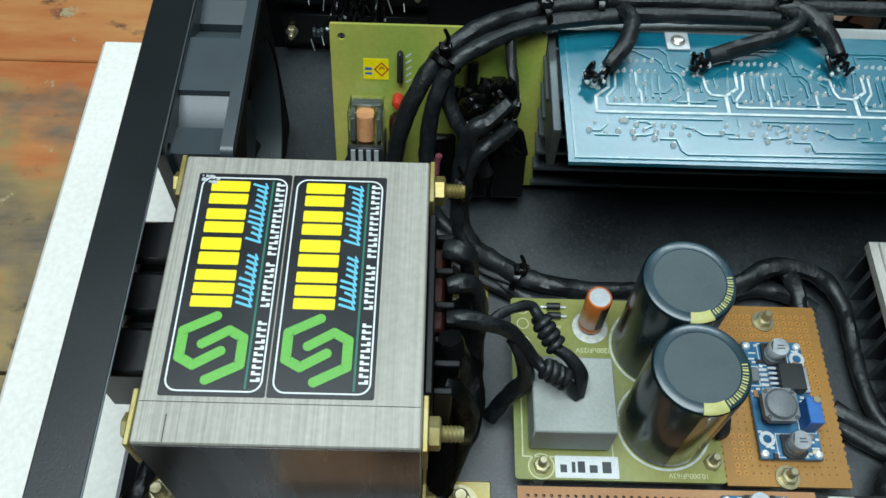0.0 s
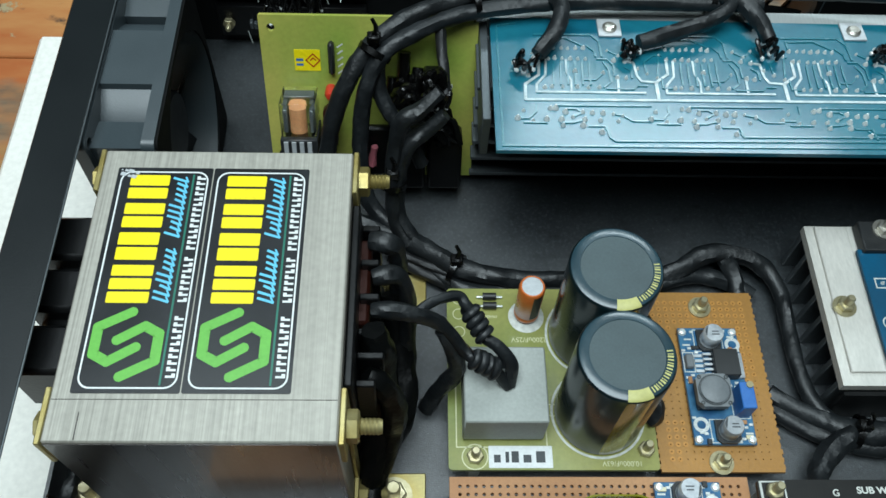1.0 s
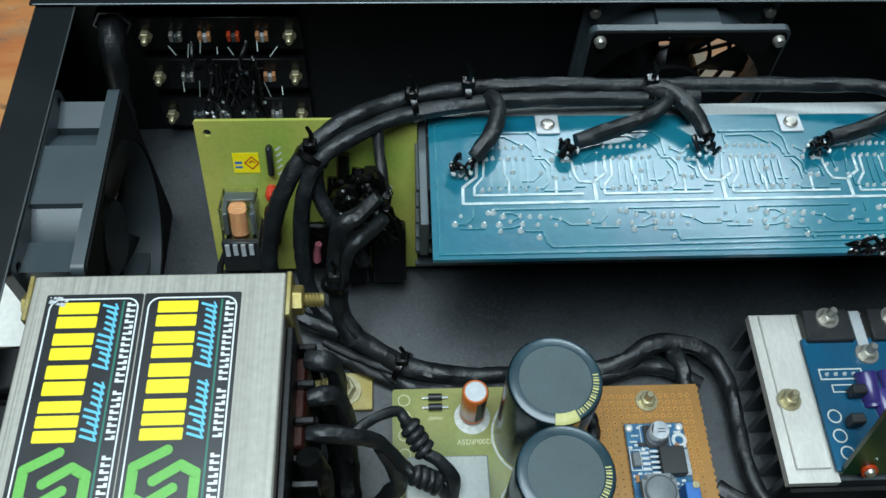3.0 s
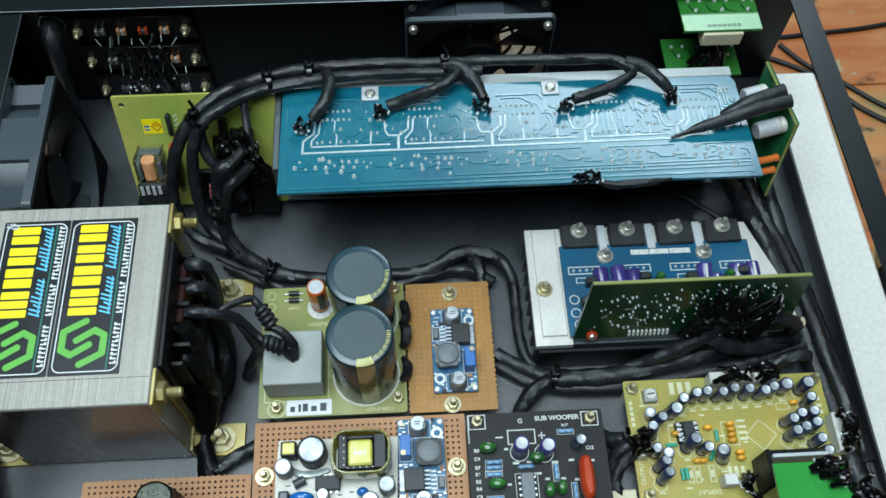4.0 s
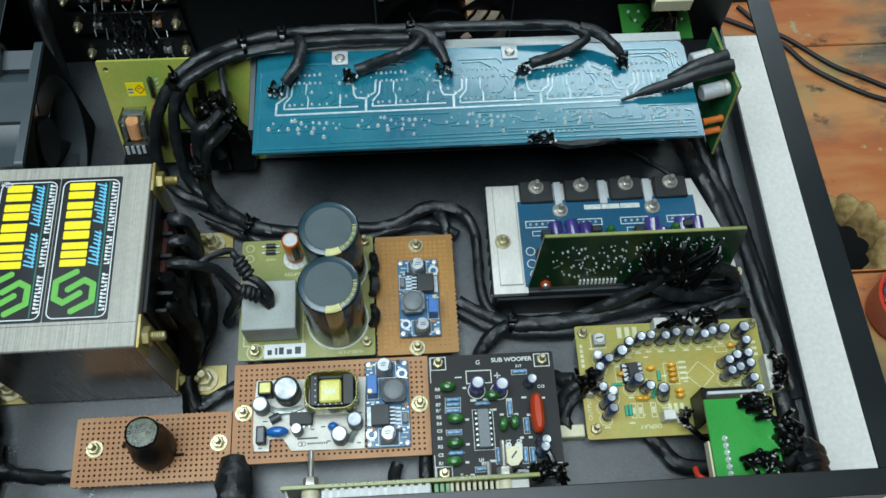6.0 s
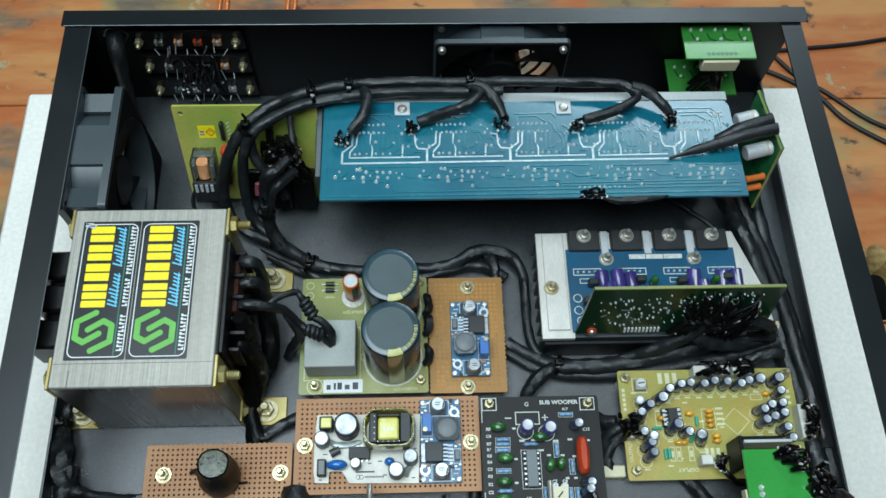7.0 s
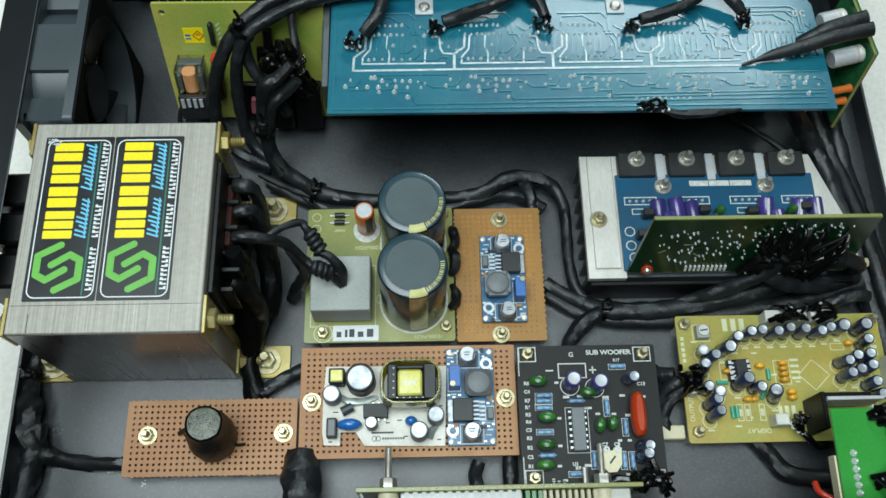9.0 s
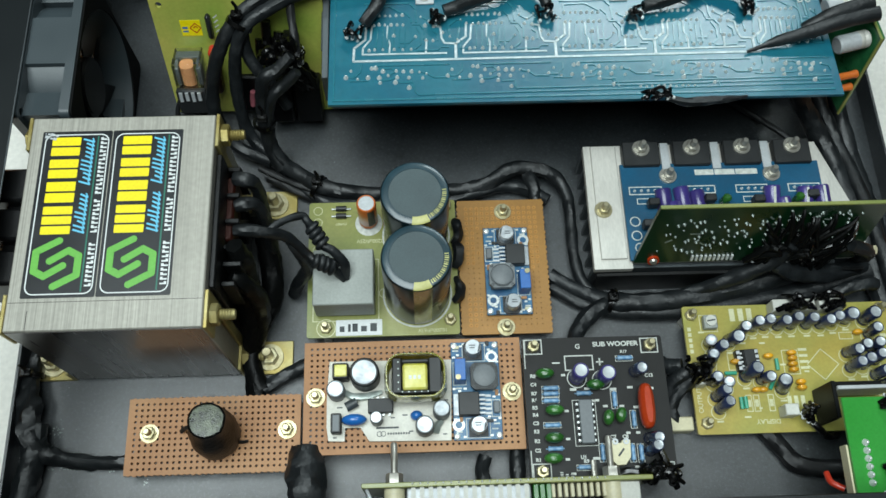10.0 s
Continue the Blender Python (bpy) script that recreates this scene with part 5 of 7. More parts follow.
CAN_STRIPE = Solid()
for k in range(2):
    a, b = radians(-96 + 9 * k), radians(-96 + 9 * (k + 1))
    CAN_STRIPE.add([(3.73 * math.cos(q), 3.73 * math.sin(q), zz) for zz in (2.4, 11.8) for q in (a, b)], [(0, 1, 3, 2)])
CAN_STRIPE = CAN_STRIPE.mesh("stripe", M["silk"])


def tilted(origin, ax_u, ax_v):
    u, v = Vector(ax_u).normalized(), Vector(ax_v).normalized()
    w = u.cross(v)
    return Matrix(((u.x, v.x, w.x, origin[0]), (u.y, v.y, w.y, origin[1]), (u.z, v.z, w.z, origin[2]), (0, 0, 0, 1)))


BLOB = Solid().lathe([(1.0, 0), (0.9, 0.4), (0.55, 0.95), (0.3, 1.5), (0, 1.6)], n=8)


def blob(g, x, y, z, s=1.0):
    g.add([(p[0] * s + x, p[1] * s + y, p[2] * s + z) for p in BLOB.v], BLOB.f)


# ---- long blue board, solder side up, on a finned heatsink ----
sink = thing("finned_heatsink", (152, 222, 0), "long aluminium heatsink with fins under the blue board", "heatsink")
part("spine", Solid().box(37, 266.5, 234.6, 240.5, 0.1, 63.2, 0.4), "alu", sink)
for k in range(6):
    z = 6 + 10.2 * k
    part("fin", Solid().box(37, 266.5, 206, 234.7, z, z + 1.8, 0.2), "alu_dark", sink)
part("end_plate", Solid().box(38.0, 41.0, 188, 234.5, 44, 63.6, 0.3), "alu_dark", sink)
TB = tilted((41.6, 171.2, 68.6), (1, 0, 0), (0, 63, -4.0))
dac = thing("tone_channel_board", (153, 203, 60), "long blue circuit board with its solder side up", "circuit board")


def SB():
    return Solid().turn(TB)


part("board", SB().prism([(0, 0), (224.6, 0), (224.6, 58), (222.5, 62), (0.2, 63)], -1.6, 0), "fr4_blue", dac)


def track(g, pts, w):
    stroke(g, pts, w, 0, 0.34)


bus, fine_t, sol = SB(), SB(), SB()
rnd = random.Random(11)


def joint(u, v, s=1.0):
    if u < 221:
        blob(sol, u + rnd.uniform(-0.25, 0.25), v + rnd.uniform(-0.25, 0.25), 0, s * rnd.uniform(0.7, 1.0))


def thin(pts, w=0.5):
    stroke(fine_t, [(min(u, 221.5), v) for u, v in pts], w * 1.15, 0, 0.42)


track(bus, [(16.5, 41.6), (16.0, 34), (11.1, 29.5), (10.8, 22.4), (192, 23.6)], 1.0)
for i in range(5):
    c = 44.5 * i
    # supply track of the cell, its taps and the forked feed
    last = min(c + 52, 196)
    track(bus, [(c + 19, 41.6), (c + 18.3, 34), (c + 15.1, 29.6), (c + 14.8, 26.0), (last, 26.1 + 0.15 * i)], 0.8)
    track(bus, [(c + 26, 41.6), (c + 25.7, 35.3), (c + 27, 31.6), (c + 26.6, 26)], 0.7)
    if i < 4:
        track(bus, [(c + 43.2, 32.5), (c + 42.8, 26.4)], 0.8)
        track(bus, [(c + 56, 23.2), (c + 56.2, 31.2)], 1.2)
        track(bus, [(c + 56.2, 31.2), (c + 51.2, 31.6), (c + 50, 34.3), (c + 49.6, 40.6), (c + 46.5, 41.2)], 0.9)
        track(bus, [(c + 56.2, 31.2), (c + 60.8, 35), (c + 61.2, 41.8)], 0.95)
    # two rows of chip joints, the row of small joints below and the loose ones
    for k in range(7):
        joint(c + 17.2 + 2.54 * k, 47.4, 0.95)
        joint(c + 17.2 + 2.6 * k, 42.2, 0.95)
    for u in (17.8, 20.2, 23.6, 29.0, 32.4, 36.3):
        joint(c + u, 28.4, 0.95)
    for u, v in ((43, 41.6), (46.5, 41.2), (28.9, 36.3), (43.3, 33.2), (46.3, 33.0)):
        joint(c + u, v, 1.05)
    for u, v in ((18.8, 18.6), (20.7, 18.7), (7.5, 14.0), (17.4, 13.6), (22.1, 13.6), (23.9, 17), (29.6, 17), (32.9, 16.6), (36.2, 16.6), (29.7, 13.6), (34.9, 13.4), (22.3, 10.7), (29.3, 10.8), (35.2, 7.8)):
        joint(c + u, v, 1.2)
    # tracks under the mask
    for k in range(6):
        thin([(c + 21.6 + 2.5 * k, 40.6), (c + 21.2 + 2.5 * k, 36), (c + 20.8 + 2.55 * k, 29.6)], 0.55)
    thin([(c + 39, 40.6), (c + 40.6, 37), (c + 40.6, 31), (c + 38, 28.6)], 0.6)
    thin([(c + 37, 42.2), (c + 40.5, 42.2), (c + 42.4, 39), (c + 42.2, 34)], 0.6)
    thin([(c + 48.2, 33), (c + 48.2, 36.6), (c + 46.2, 38.4)], 0.6)
    thin([(c + 53, 29.4), (c + 49.6, 29.4), (c + 48.2, 27.8), (c + 39, 27.8)], 0.5)
    thin([(c + 58.4, 33), (c + 58.4, 28.4), (c + 62, 28.4)], 0.5)
    thin([(c + 17, 48.6), (c + 17, 52.2), (c + 27, 52.6), (c + 29.5, 50.8), (c + 33, 48.4)], 0.6)
    thin([(c + 15.5, 54.2), (c + 36, 54.4), (c + 38.6, 51), (c + 38.8, 43.4)], 0.7)
    thin([(c + 34, 49), (c + 36.4, 46), (c + 36.6, 43.4)], 0.6)
    thin([(c + 7.5, 14), (c + 11.4, 14), (c + 13.9, 16.8), (c + 14.2, 20.4)], 0.6)
    thin([(c + 21.3, 19.9), (c + 53, 20.1)], 0.55)
    thin([(c + 9.5, 12), (c + 17.4, 12)], 0.5)
    thin([(c + 24, 18.4), (c + 27.4, 18.4), (c + 29.4, 16.8)], 0.6)
    thin([(c + 22.2, 12.2), (c + 26, 12.2), (c + 29.4, 13.4)], 0.6)
    thin([(c + 31, 10.8), (c + 36.6, 10.8), (c + 37.4, 6.2)], 0.55)
thin([(37.4, 9), (37.6, 5.9), (39.2, 4.3), (221, 6.2)], 0.6)
thin([(81.2, 8), (81.8, 6.7), (221, 8.4)], 0.6)
thin([(124, 10), (125, 8.8), (221, 10.2)], 0.55)
thin([(2.1, 2.0), (221, 3.0)], 0.8)
thin([(2.4, 2.4), (2.4, 58.5), (9, 60)], 0.6)
thin([(190, 57), (214, 57), (218, 53), (218, 30)], 0.6)
thin([(190, 54.5), (211, 54.5), (214, 51), (214, 34)], 0.55)
for i in range(5):
    c = 44.5 * i
    for u, v in ((12.6, 33.4), (14.4, 44.6), (41.0, 46.6), (44.6, 44.2), (47.6, 46.8), (50.6, 37.6), (38.4, 35.2), (53.6, 35.4), (9.6, 17.2), (12.8, 13.0), (26.0, 14.6), (39.6, 16.4), (40.8, 12.8), (43.0, 15.6)):
        joint(c + u, v, 0.8)
    thin([(c + 12.6, 33.4), (c + 13.4, 38.6), (c + 14.4, 44.6)], 0.6)
    thin([(c + 41, 46.6), (c + 44.6, 44.2), (c + 47.6, 46.8), (c + 50.4, 44.4)], 0.6)
    thin([(c + 39.6, 16.4), (c + 43, 15.6), (c + 46, 13.2), (c + 52, 13.2)], 0.6)
    thin([(c + 26, 14.6), (c + 29.6, 17)], 0.6)
    thin([(c + 38.4, 35.2), (c + 35.4, 32), (c + 31, 32)], 0.5)
    thin([(c + 53.6, 35.4), (c + 53.4, 41), (c + 57, 44.4), (c + 60, 44.4)], 0.6)
for k in range(10):
    joint(136 + 2.6 * k, 6.0, 0.9)
g = SB()
stroke(g, [(214.6, 50.8), (214.6, 54.2), (216.2, 53.8), (216.7, 52.5), (216.2, 51.2), (214.6, 50.8)], 0.55, 0.3, 0.56)
stroke(g, [(220.0, 53.6), (219.0, 54.2), (218.0, 53.4), (218.0, 51.6), (219.0, 50.8), (220.0, 51.4)], 0.55, 0.3, 0.56)
part("printed_text", g, "silk", dac)
part("bus_track", bus, "trace", dac, "broad tinned copper tracks")
tagged(part("fine_track", fine_t, "relief", dac), kind="stuff")
tagged(part("solder_joint", sol, "solder", dac), kind="stuff")
for u in (43.0, 131.8):
    tab = part("tab", SB().box(u - 4.2, u + 4.2, 53.4, 62.4, 0.02, 0.9, 0.2), "silver", dac, "bright metal tab")
    part("tab_screw", SB().lathe([(0, 0.9), (2.6, 0.9), (2.6, 1.6), (1.8, 2.3), (0, 2.4)], (u, 57.4, 0), n=14), "nickel", tab)
tangle((184, 172.5, 68), (7, 2, 3), 12, 77, 0.6, "clump of blackened leads at the blue board's edge")
part("flux_drip", SB().tube([(146, 0.4, -0.4), (156, -1.6, -0.8), (168, -1.4, -0.6), (182, 0.4, -0.4)], [0.8, 2.2, 1.8, 0.6], 8, wrinkle=0.6), "sleeve", dac)

# ---- loudspeaker protection board ----
TS = tilted((-40.8, 208.5, 4.0), (1, 0, 0), (0, 23.0, 63.6))
spk = thing("protection_board", (-2, 210, 0), "leaning yellow-green relay board with clear-cased relay and black leads", "circuit board")


def SS():
    return Solid().turn(TS)


g = SS()
pierced_slab(g, rounded(0, 78.6, 0, 67.6, 0.6, 2), [circle(4.2, 62.8, 1.5, 12)], 0, 1.6, lambda x, y, z: (x, y, z))
part("board", g, "fr4_yellow", spk)
relay = part("relay", SS().box(6.6, 19.6, 25.6, 39.6, 1.7, 15.5, 0.4), "clear", spk, "clear plastic relay case")
relay.visible_shadow = False
part("relay_coil", SS().lathe([(0, 27), (3.2, 26.5), (3.2, 36.5), (0, 36.5)], (12.9, 0, 11.2), (0, 1, 0), 18), "coil", relay, "bright copper relay coil")
part("relay_yoke", SS().box(7.6, 18.8, 37.2, 38.8, 4, 9, 0.3).box(7.4, 9.2, 26.5, 36, 5, 13, 0.2).box(17.2, 18.6, 26.5, 36, 5, 13, 0.2), "alu_dark", relay)
part("relay_base", SS().box(6.2, 20, 12.0, 25.5, 1.7, 17.2, 0.4), "chip", relay)
for k in range(4):
    part("contact", SS().box(7.6 + 2.9 * k, 9.2 + 2.9 * k, 19.6 + 0.5 * (k % 2), 24.8, 17.2, 17.9), "silver", relay)
part("led", SS().lathe([(0, 1.6), (2.2, 1.6), (2.2, 6), (1.4, 7.8), (0, 8.2)], (24.6, 38.4, 0), n=14), "red", spk)
part("red_capacitor", SS().box(21.5, 26.5, 16, 33, 1.7, 9, 1.5), "copper", spk)
lb = part("warning_label", SS().box(11.8, 21.2, 46.0, 54.4, 1.62, 1.8), "st_yellow", spk, "small yellow printed label")
g = SS()
g.box(12.4, 15.0, 48.0, 48.9, 1.8, 1.84).box(12.4, 15.0, 49.8, 50.9, 1.8, 1.84)
part("printed_bar", g, "bluepot", lb)
g = SS()
stroke(g, [(16.0, 50.2), (18.6, 52.8), (21.0, 50.2), (18.6, 47.6), (16.0, 50.2)], 0.5, 1.8, 1.84)
stroke(g, [(17.6, 50.2), (18.6, 51.2), (19.6, 50.2)], 0.5, 1.8, 1.84)
part("printed_diamond", g, "red_film", lb)
part("standing_part", SS().box(24.4, 26.6, 46, 58.5, 1.7, 5.5, 0.8), "chip", spk)
g = SS()
for k in range(5):
    stroke(g, [(27.6, 45 + 2.6 * k), (29.4, 46.4 + 2.6 * k)], 0.6, 1.6, 1.66)
part("printed_mark", g, "silk", spk)
for u, v, w_, h_ in ((50, 38, 8, 13), (59, 40, 8, 15), (48, 25, 12, 24), (61, 24, 13, 23)):
    part("terminal", SS().box(u, u + w_, v - h_, v, 1.7, 13, 1.0), "bobbin", spk)
part("terminal", SS().box(33, 47, 2, 24, 1.7, 5.5, 1.0), "bobbin", spk)
for u, v0, v1, r in ((51.6, 40, 56, 2.4), (47.0, 34, 46, 1.8), (56.5, 42, 50, 2.0)):
    part("sleeved_tag", SS().tube([(u, v0, 6), (u, (v0 + v1) / 2, 7), (u + 0.4, v1, 5.5)], r, 10), "tie", spk, "glossy black sleeve over a terminal")
part("sleeved_tag", SS().box(57.6, 66.4, 40, 50, 2, 12, 2.2), "tie", spk, "glossy black sleeve over a terminal")
tangle((22, 206, 50), (6, 5, 11), 20, 5, 1.3, "nest of black leads on the relay board")
tangle((16, 212, 42), (11, 5, 8), 18, 8, 1.3, "nest of black leads on the relay board")
tangle((22, 206, 30), (11, 5, 12), 18, 6, 1.5, "nest of black leads on the relay board", shine=False, material="tape_black")
cord([(24, 224, 69), (24.4, 217, 65), (25.4, 210, 61), (26, 204, 57)], 1.9, material="cable", label="grey-black lead down the relay board")
cord([(24, 201, 62), (17, 197, 56.5), (11, 194, 54), (8.2, 190, 43), (7.2, 185, 30), (8, 179, 16), (13, 172, 8)], [2.2, 3.0, 3.2, 3.1, 2.9, 3.0, 3.2], ties=[(7.4, 185, 30, (0.1, 0.4, 1), 4.4)], label="black sleeved lead from relay board to floor")
cord([(26, 197.5, 54), (19, 195, 47.5), (12.3, 191, 43), (9.4, 186, 31), (9.4, 180, 17), (16, 172.5, 8)], [2.2, 3.0, 3.1, 2.8, 2.8, 3.0], label="black sleeved lead from relay board to floor")
cord([(-33, 206, 26), (-38, 200, 16), (-36, 192, 8), (-28, 184, 5)], 1.2, material="cable", label="thin grey-black lead beside the relay")
cord([(-0.2, 206.8, 23), (-1, 206, 18.6), (-1.4, 204.6, 14)], 1.4, material="pink", label="short pink insulated wire")

# ---- right-hand tall green board ----
side = thing("jack_board", (284, 210, 22), "upright green board with two silver-ended capacitors", "circuit board")
corner = [(279.8, 232.6, 74.8), (288.4, 198.6, 69.4), (285.2, 186, 25.5), (276.6, 220, 31)]
g = Solid().add(corner + [(x + 1.6, y + 0.4, z) for x, y, z in corner], [(0, 1, 2, 3), (7, 6, 5, 4)] + [(i, (i + 1) % 4, 4 + (i + 1) % 4, 4 + i) for i in range(4)])
part("board", g, "fr4_jack", side)
edge = Solid().tube([corner[0], corner[1], corner[2]], 0.7, 6, per=1)
part("board_edge", edge, "fr4", side)
for x, y, z, q in ((280, 222, 65, 11), (285.4, 203.5, 63, 14)):
    ax = (-0.97, -0.24, 0)
    c = part("capacitor", Solid().lathe([(3.8, 0), (4.2, 0.4), (4.2, 2), (3.8, 2.6), (4.2, 3.2), (4.2, 5), (4.0, 5)], (x, y, z), ax, 20), "alu_pale", side, "silver-ended electrolytic capacitor")
    part("can_end", Solid().lathe([(4.15, 5), (4.15, q + 0.4), (3.6, q + 1), (0, q + 0.9)], (x, y, z), ax, 20), "silver", c)
for y, z in ((193, 50), (190.5, 43)):
    part("resistor", Solid().lathe([(0, 0), (1.9, 0), (2.1, 1), (1.8, 2), (1.8, 9), (2.1, 10), (1.9, 11), (0, 11)], (284.6, y, z), (-1, -0.2, 0), 12), "orange", side)
part("support", Solid().box(279.6, 282.4, 206, 214, 0.1, 34, 0.3), "alu_dark", side)

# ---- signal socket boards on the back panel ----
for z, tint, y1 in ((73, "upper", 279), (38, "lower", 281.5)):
    e = thing("socket_board", (264, 280, z - 8), "green socket board on the back panel, upper one with painted sheen", "circuit board", "socket boards")
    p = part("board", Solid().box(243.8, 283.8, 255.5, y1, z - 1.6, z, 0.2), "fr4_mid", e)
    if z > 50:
        # paler overlay paints the reflection on the board's front half
        part("pale_strip", Solid().box(244.0, 283.6, 255.7, 265.8, z, z + 0.12), "fr4_sheen", e)
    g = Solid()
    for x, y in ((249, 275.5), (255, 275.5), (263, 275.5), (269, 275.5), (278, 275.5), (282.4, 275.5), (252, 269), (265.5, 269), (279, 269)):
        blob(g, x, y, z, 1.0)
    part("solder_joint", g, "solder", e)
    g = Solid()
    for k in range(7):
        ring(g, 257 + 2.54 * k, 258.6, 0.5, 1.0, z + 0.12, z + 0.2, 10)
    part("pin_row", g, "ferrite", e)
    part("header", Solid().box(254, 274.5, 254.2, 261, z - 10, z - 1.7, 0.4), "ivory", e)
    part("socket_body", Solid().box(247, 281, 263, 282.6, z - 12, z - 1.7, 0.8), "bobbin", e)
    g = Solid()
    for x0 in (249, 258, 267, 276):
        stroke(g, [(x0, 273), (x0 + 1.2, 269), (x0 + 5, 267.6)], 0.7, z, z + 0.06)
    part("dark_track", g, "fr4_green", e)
tangle((262, 256, 40), (10, 3, 16), 12, 41, 0.8, "black leads between the two socket boards", shine=False)

# ---- binding posts on the back panel ----
post_nut = Solid().hexnut((0, 0, 0), (0, -1, 0), 2.6, 2.4)
post_nut.lathe([(0, 0), (1.4, 0), (1.4, 4.6), (1.0, 5.2), (0, 5.2)], (0, 0, 0), (0, -1, 0), 10)
post_nut = post_nut.mesh("post_nut", M["brassy"])
rnd = random.Random(3)
for z, tags in ((61, ("nickel", "coil", "red_film", "coil")), (38.5, ("nickel", "alu_dark", "alu_dark", "coil")), (15, ("alu_dark", "nickel", "alu_dark", "nickel"))):
    e = thing("terminal_strip", (-38, 281, z - 8), "black terminal strip with copper and tinned tags on the back panel", "terminal strip", "rear terminal strips")
    part("plate", Solid().box(-70, -6, 279.6, 283.1, z - 8.5, z + 8.5, 0.4), "bobbin", e)
    for x in (-65.5, -10.5):
        place("post_nut", post_nut, e, x, 279.5, z)
    for k in range(4):
        x = -54 + 11 * k
        part("tag", Solid().box(x - 2.4, x - 0.9, 276.9, 279.5, z - 1.6, z + 2.0, 0.2).box(x + 0.9, x + 2.4, 276.9, 279.5, z - 1.6, z + 2.0, 0.2), tags[k], e)
        part("bridge_clip", Solid().box(x - 0.8, x + 0.8, 277.4, 279.5, z - 2.4, z + 1.0, 0.2), "silver" if k % 2 else "alu_dark", e)
    for k in range(2):
        x = -46 + 19 * k + rnd.uniform(-3, 3)
        g = Solid().tube([(x, 275.5, z), (x + rnd.uniform(-3, 3), 270, z - 3), (x + rnd.uniform(-4, 4), 271, z - 10), (x + rnd.uniform(-5, 5), 276, z - 14)], 0.8, 7)
        part("lead", g, "tie", e)
    # thin bright stubs add sparkle to the soldered leads
    g = Solid()
    for k in range(8):
        g.tube([(-56 + 5.6 * k + rnd.uniform(-2, 2), 275.5, z + rnd.uniform(-3, 1)), (-56 + 5.6 * k + rnd.uniform(-2, 2), 272.5, z + rnd.uniform(-6, -2))], 0.22, 6)
    tagged(part("solder_ends", g, "solder_dim", e), kind="stuff")
tangle((-36, 273, 20), (13, 2.5, 30), 16, 61, 0.7, "glossy black leads across the rear terminals", material="tie")
# mains inlet
grom = thing("cable_gland", (-77, 280, 60), "grey-ringed strain relief with the black mains lead", "cable gland")
part("ring", Solid().lathe([(6.2, 0), (7.6, 0), (7.6, 2.6), (7.2, 3.4), (6.4, 3.4), (6.2, 0)], (-77, 283, 66), (0, -1, 0), 6), "alu_dark", grom)
part("mains_lead", Solid().tube([(-77, 283, 66), (-77, 276, 65), (-77, 270, 57), (-78, 266, 42), (-79, 262, 24), (-80, 254, 6)], [5, 5, 4.6, 3.8, 3.6, 3.6], 12, wrinkle=0.15), "sleeve", grom)

# ---- power amplifier on its own heatsink ----
ampsink = thing("amplifier_heatsink", (220, 140, 0), "stubby finned aluminium heatsink carrying the amplifier board", "heatsink")
part("base", Solid().prism([(158.6, 109), (176.2, 109), (176.2, 112.6), (286, 112.6), (284, 135), (271, 171.6), (158.8, 171.6)], 20.6, 24.2), "alu_pale", ampsink)
part("step", Solid().box(162, 174, 113.5, 171, 24.2, 25.4, 0.3), "alu_pale", ampsink)
for k in range(8):
    y = 110.5 + 8.3 * k
    part("fin", Solid().box(158.8, 271, y, y + 2.2, 0.1, 20.7, 0.3), "alu_dark", ampsink)
part("front_skirt", Solid().box(160, 284, 106.9, 108.6, 0.1, 20.4, 0.2), "bobbin", ampsink)
place("screw", SCREW_Y, ampsink, 165.2, 137.8, 25.4)
amp = thing("amplifier_board", (220, 140, 24.3), "bright blue amplifier board with four bolted power transistors", "circuit board")
part("board", Solid().box(174.8, 269.5, 112, 160.4, 25.2, 26.8, 0.2), "fr4_amp", amp)
for k in range(4):
    x = 176.4 + 24.1 * k
    tr = part("power_transistor", Solid().box(x, x + 17.4, 158.6, 171.2, 24.3, 29.2, 0.5), "chip", amp, "black power transistor under a bolt")
    place("screw", SCREW, tr, x + 8.7, 167.2, 29.2)
    if k < 3:
        part("mica_tab", Solid().box(x + 18.4, x + 22.4, 157, 171, 26.9, 27.6, 0.2), "silver", amp)
for x in (197, 246.2):
    place("screw", SCREW, amp, x, 154.0, 26.8)
g = Solid()
for x0, w_ in ((210.0, 9.0), (219.4, 9.6), (229.4, 10.4)):
    g.box(x0, x0 + w_, 154.0, 156.8, 26.8, 26.86)
part("printed_bar", g, "silk", amp)
g = Solid()
for x0, x1 in ((177.8, 193.4), (202.8, 218.6), (228.2, 243.4), (253, 268.2)):
    outline_bars(g, x0, x1, 144.4, 148.6, 0.5, 26.8, 26.86)
for x0 in (181, 231):
    outline_bars(g, x0, x0 + 12, 139.6, 142.6, 0.4, 26.8, 26.86)
for x, y in ((179, 131), (179, 124), (180, 118)):
    ring(g, x, y, 2.0, 2.5, 26.8, 26.86, 16)
part("printed_outline", g, "silk", amp)
for x in (180.5, 205.5, 231, 256):
    g = Solid()
    for k in range(4):
        blob(g, x + 3.2 * k, 146.5, 26.8, 0.8)
    part("solder_joint", g, "solder", amp)
for x, y in ((194.6, 136.6), (203.6, 137.4), (211, 135.6), (244.6, 137), (259.8, 136), (269, 136.6), (251, 131), (199, 130)):
    cv = put_can(CAN_V, amp, x - 0.6, y - 2.5, 25.8, -76 + rnd.uniform(-8, 8), rnd.uniform(-8, 8), rnd.uniform(-15, 15))
    if x > 240:
        place("stripe", CAN_STRIPE, cv, 0, 0, 0, local=True)
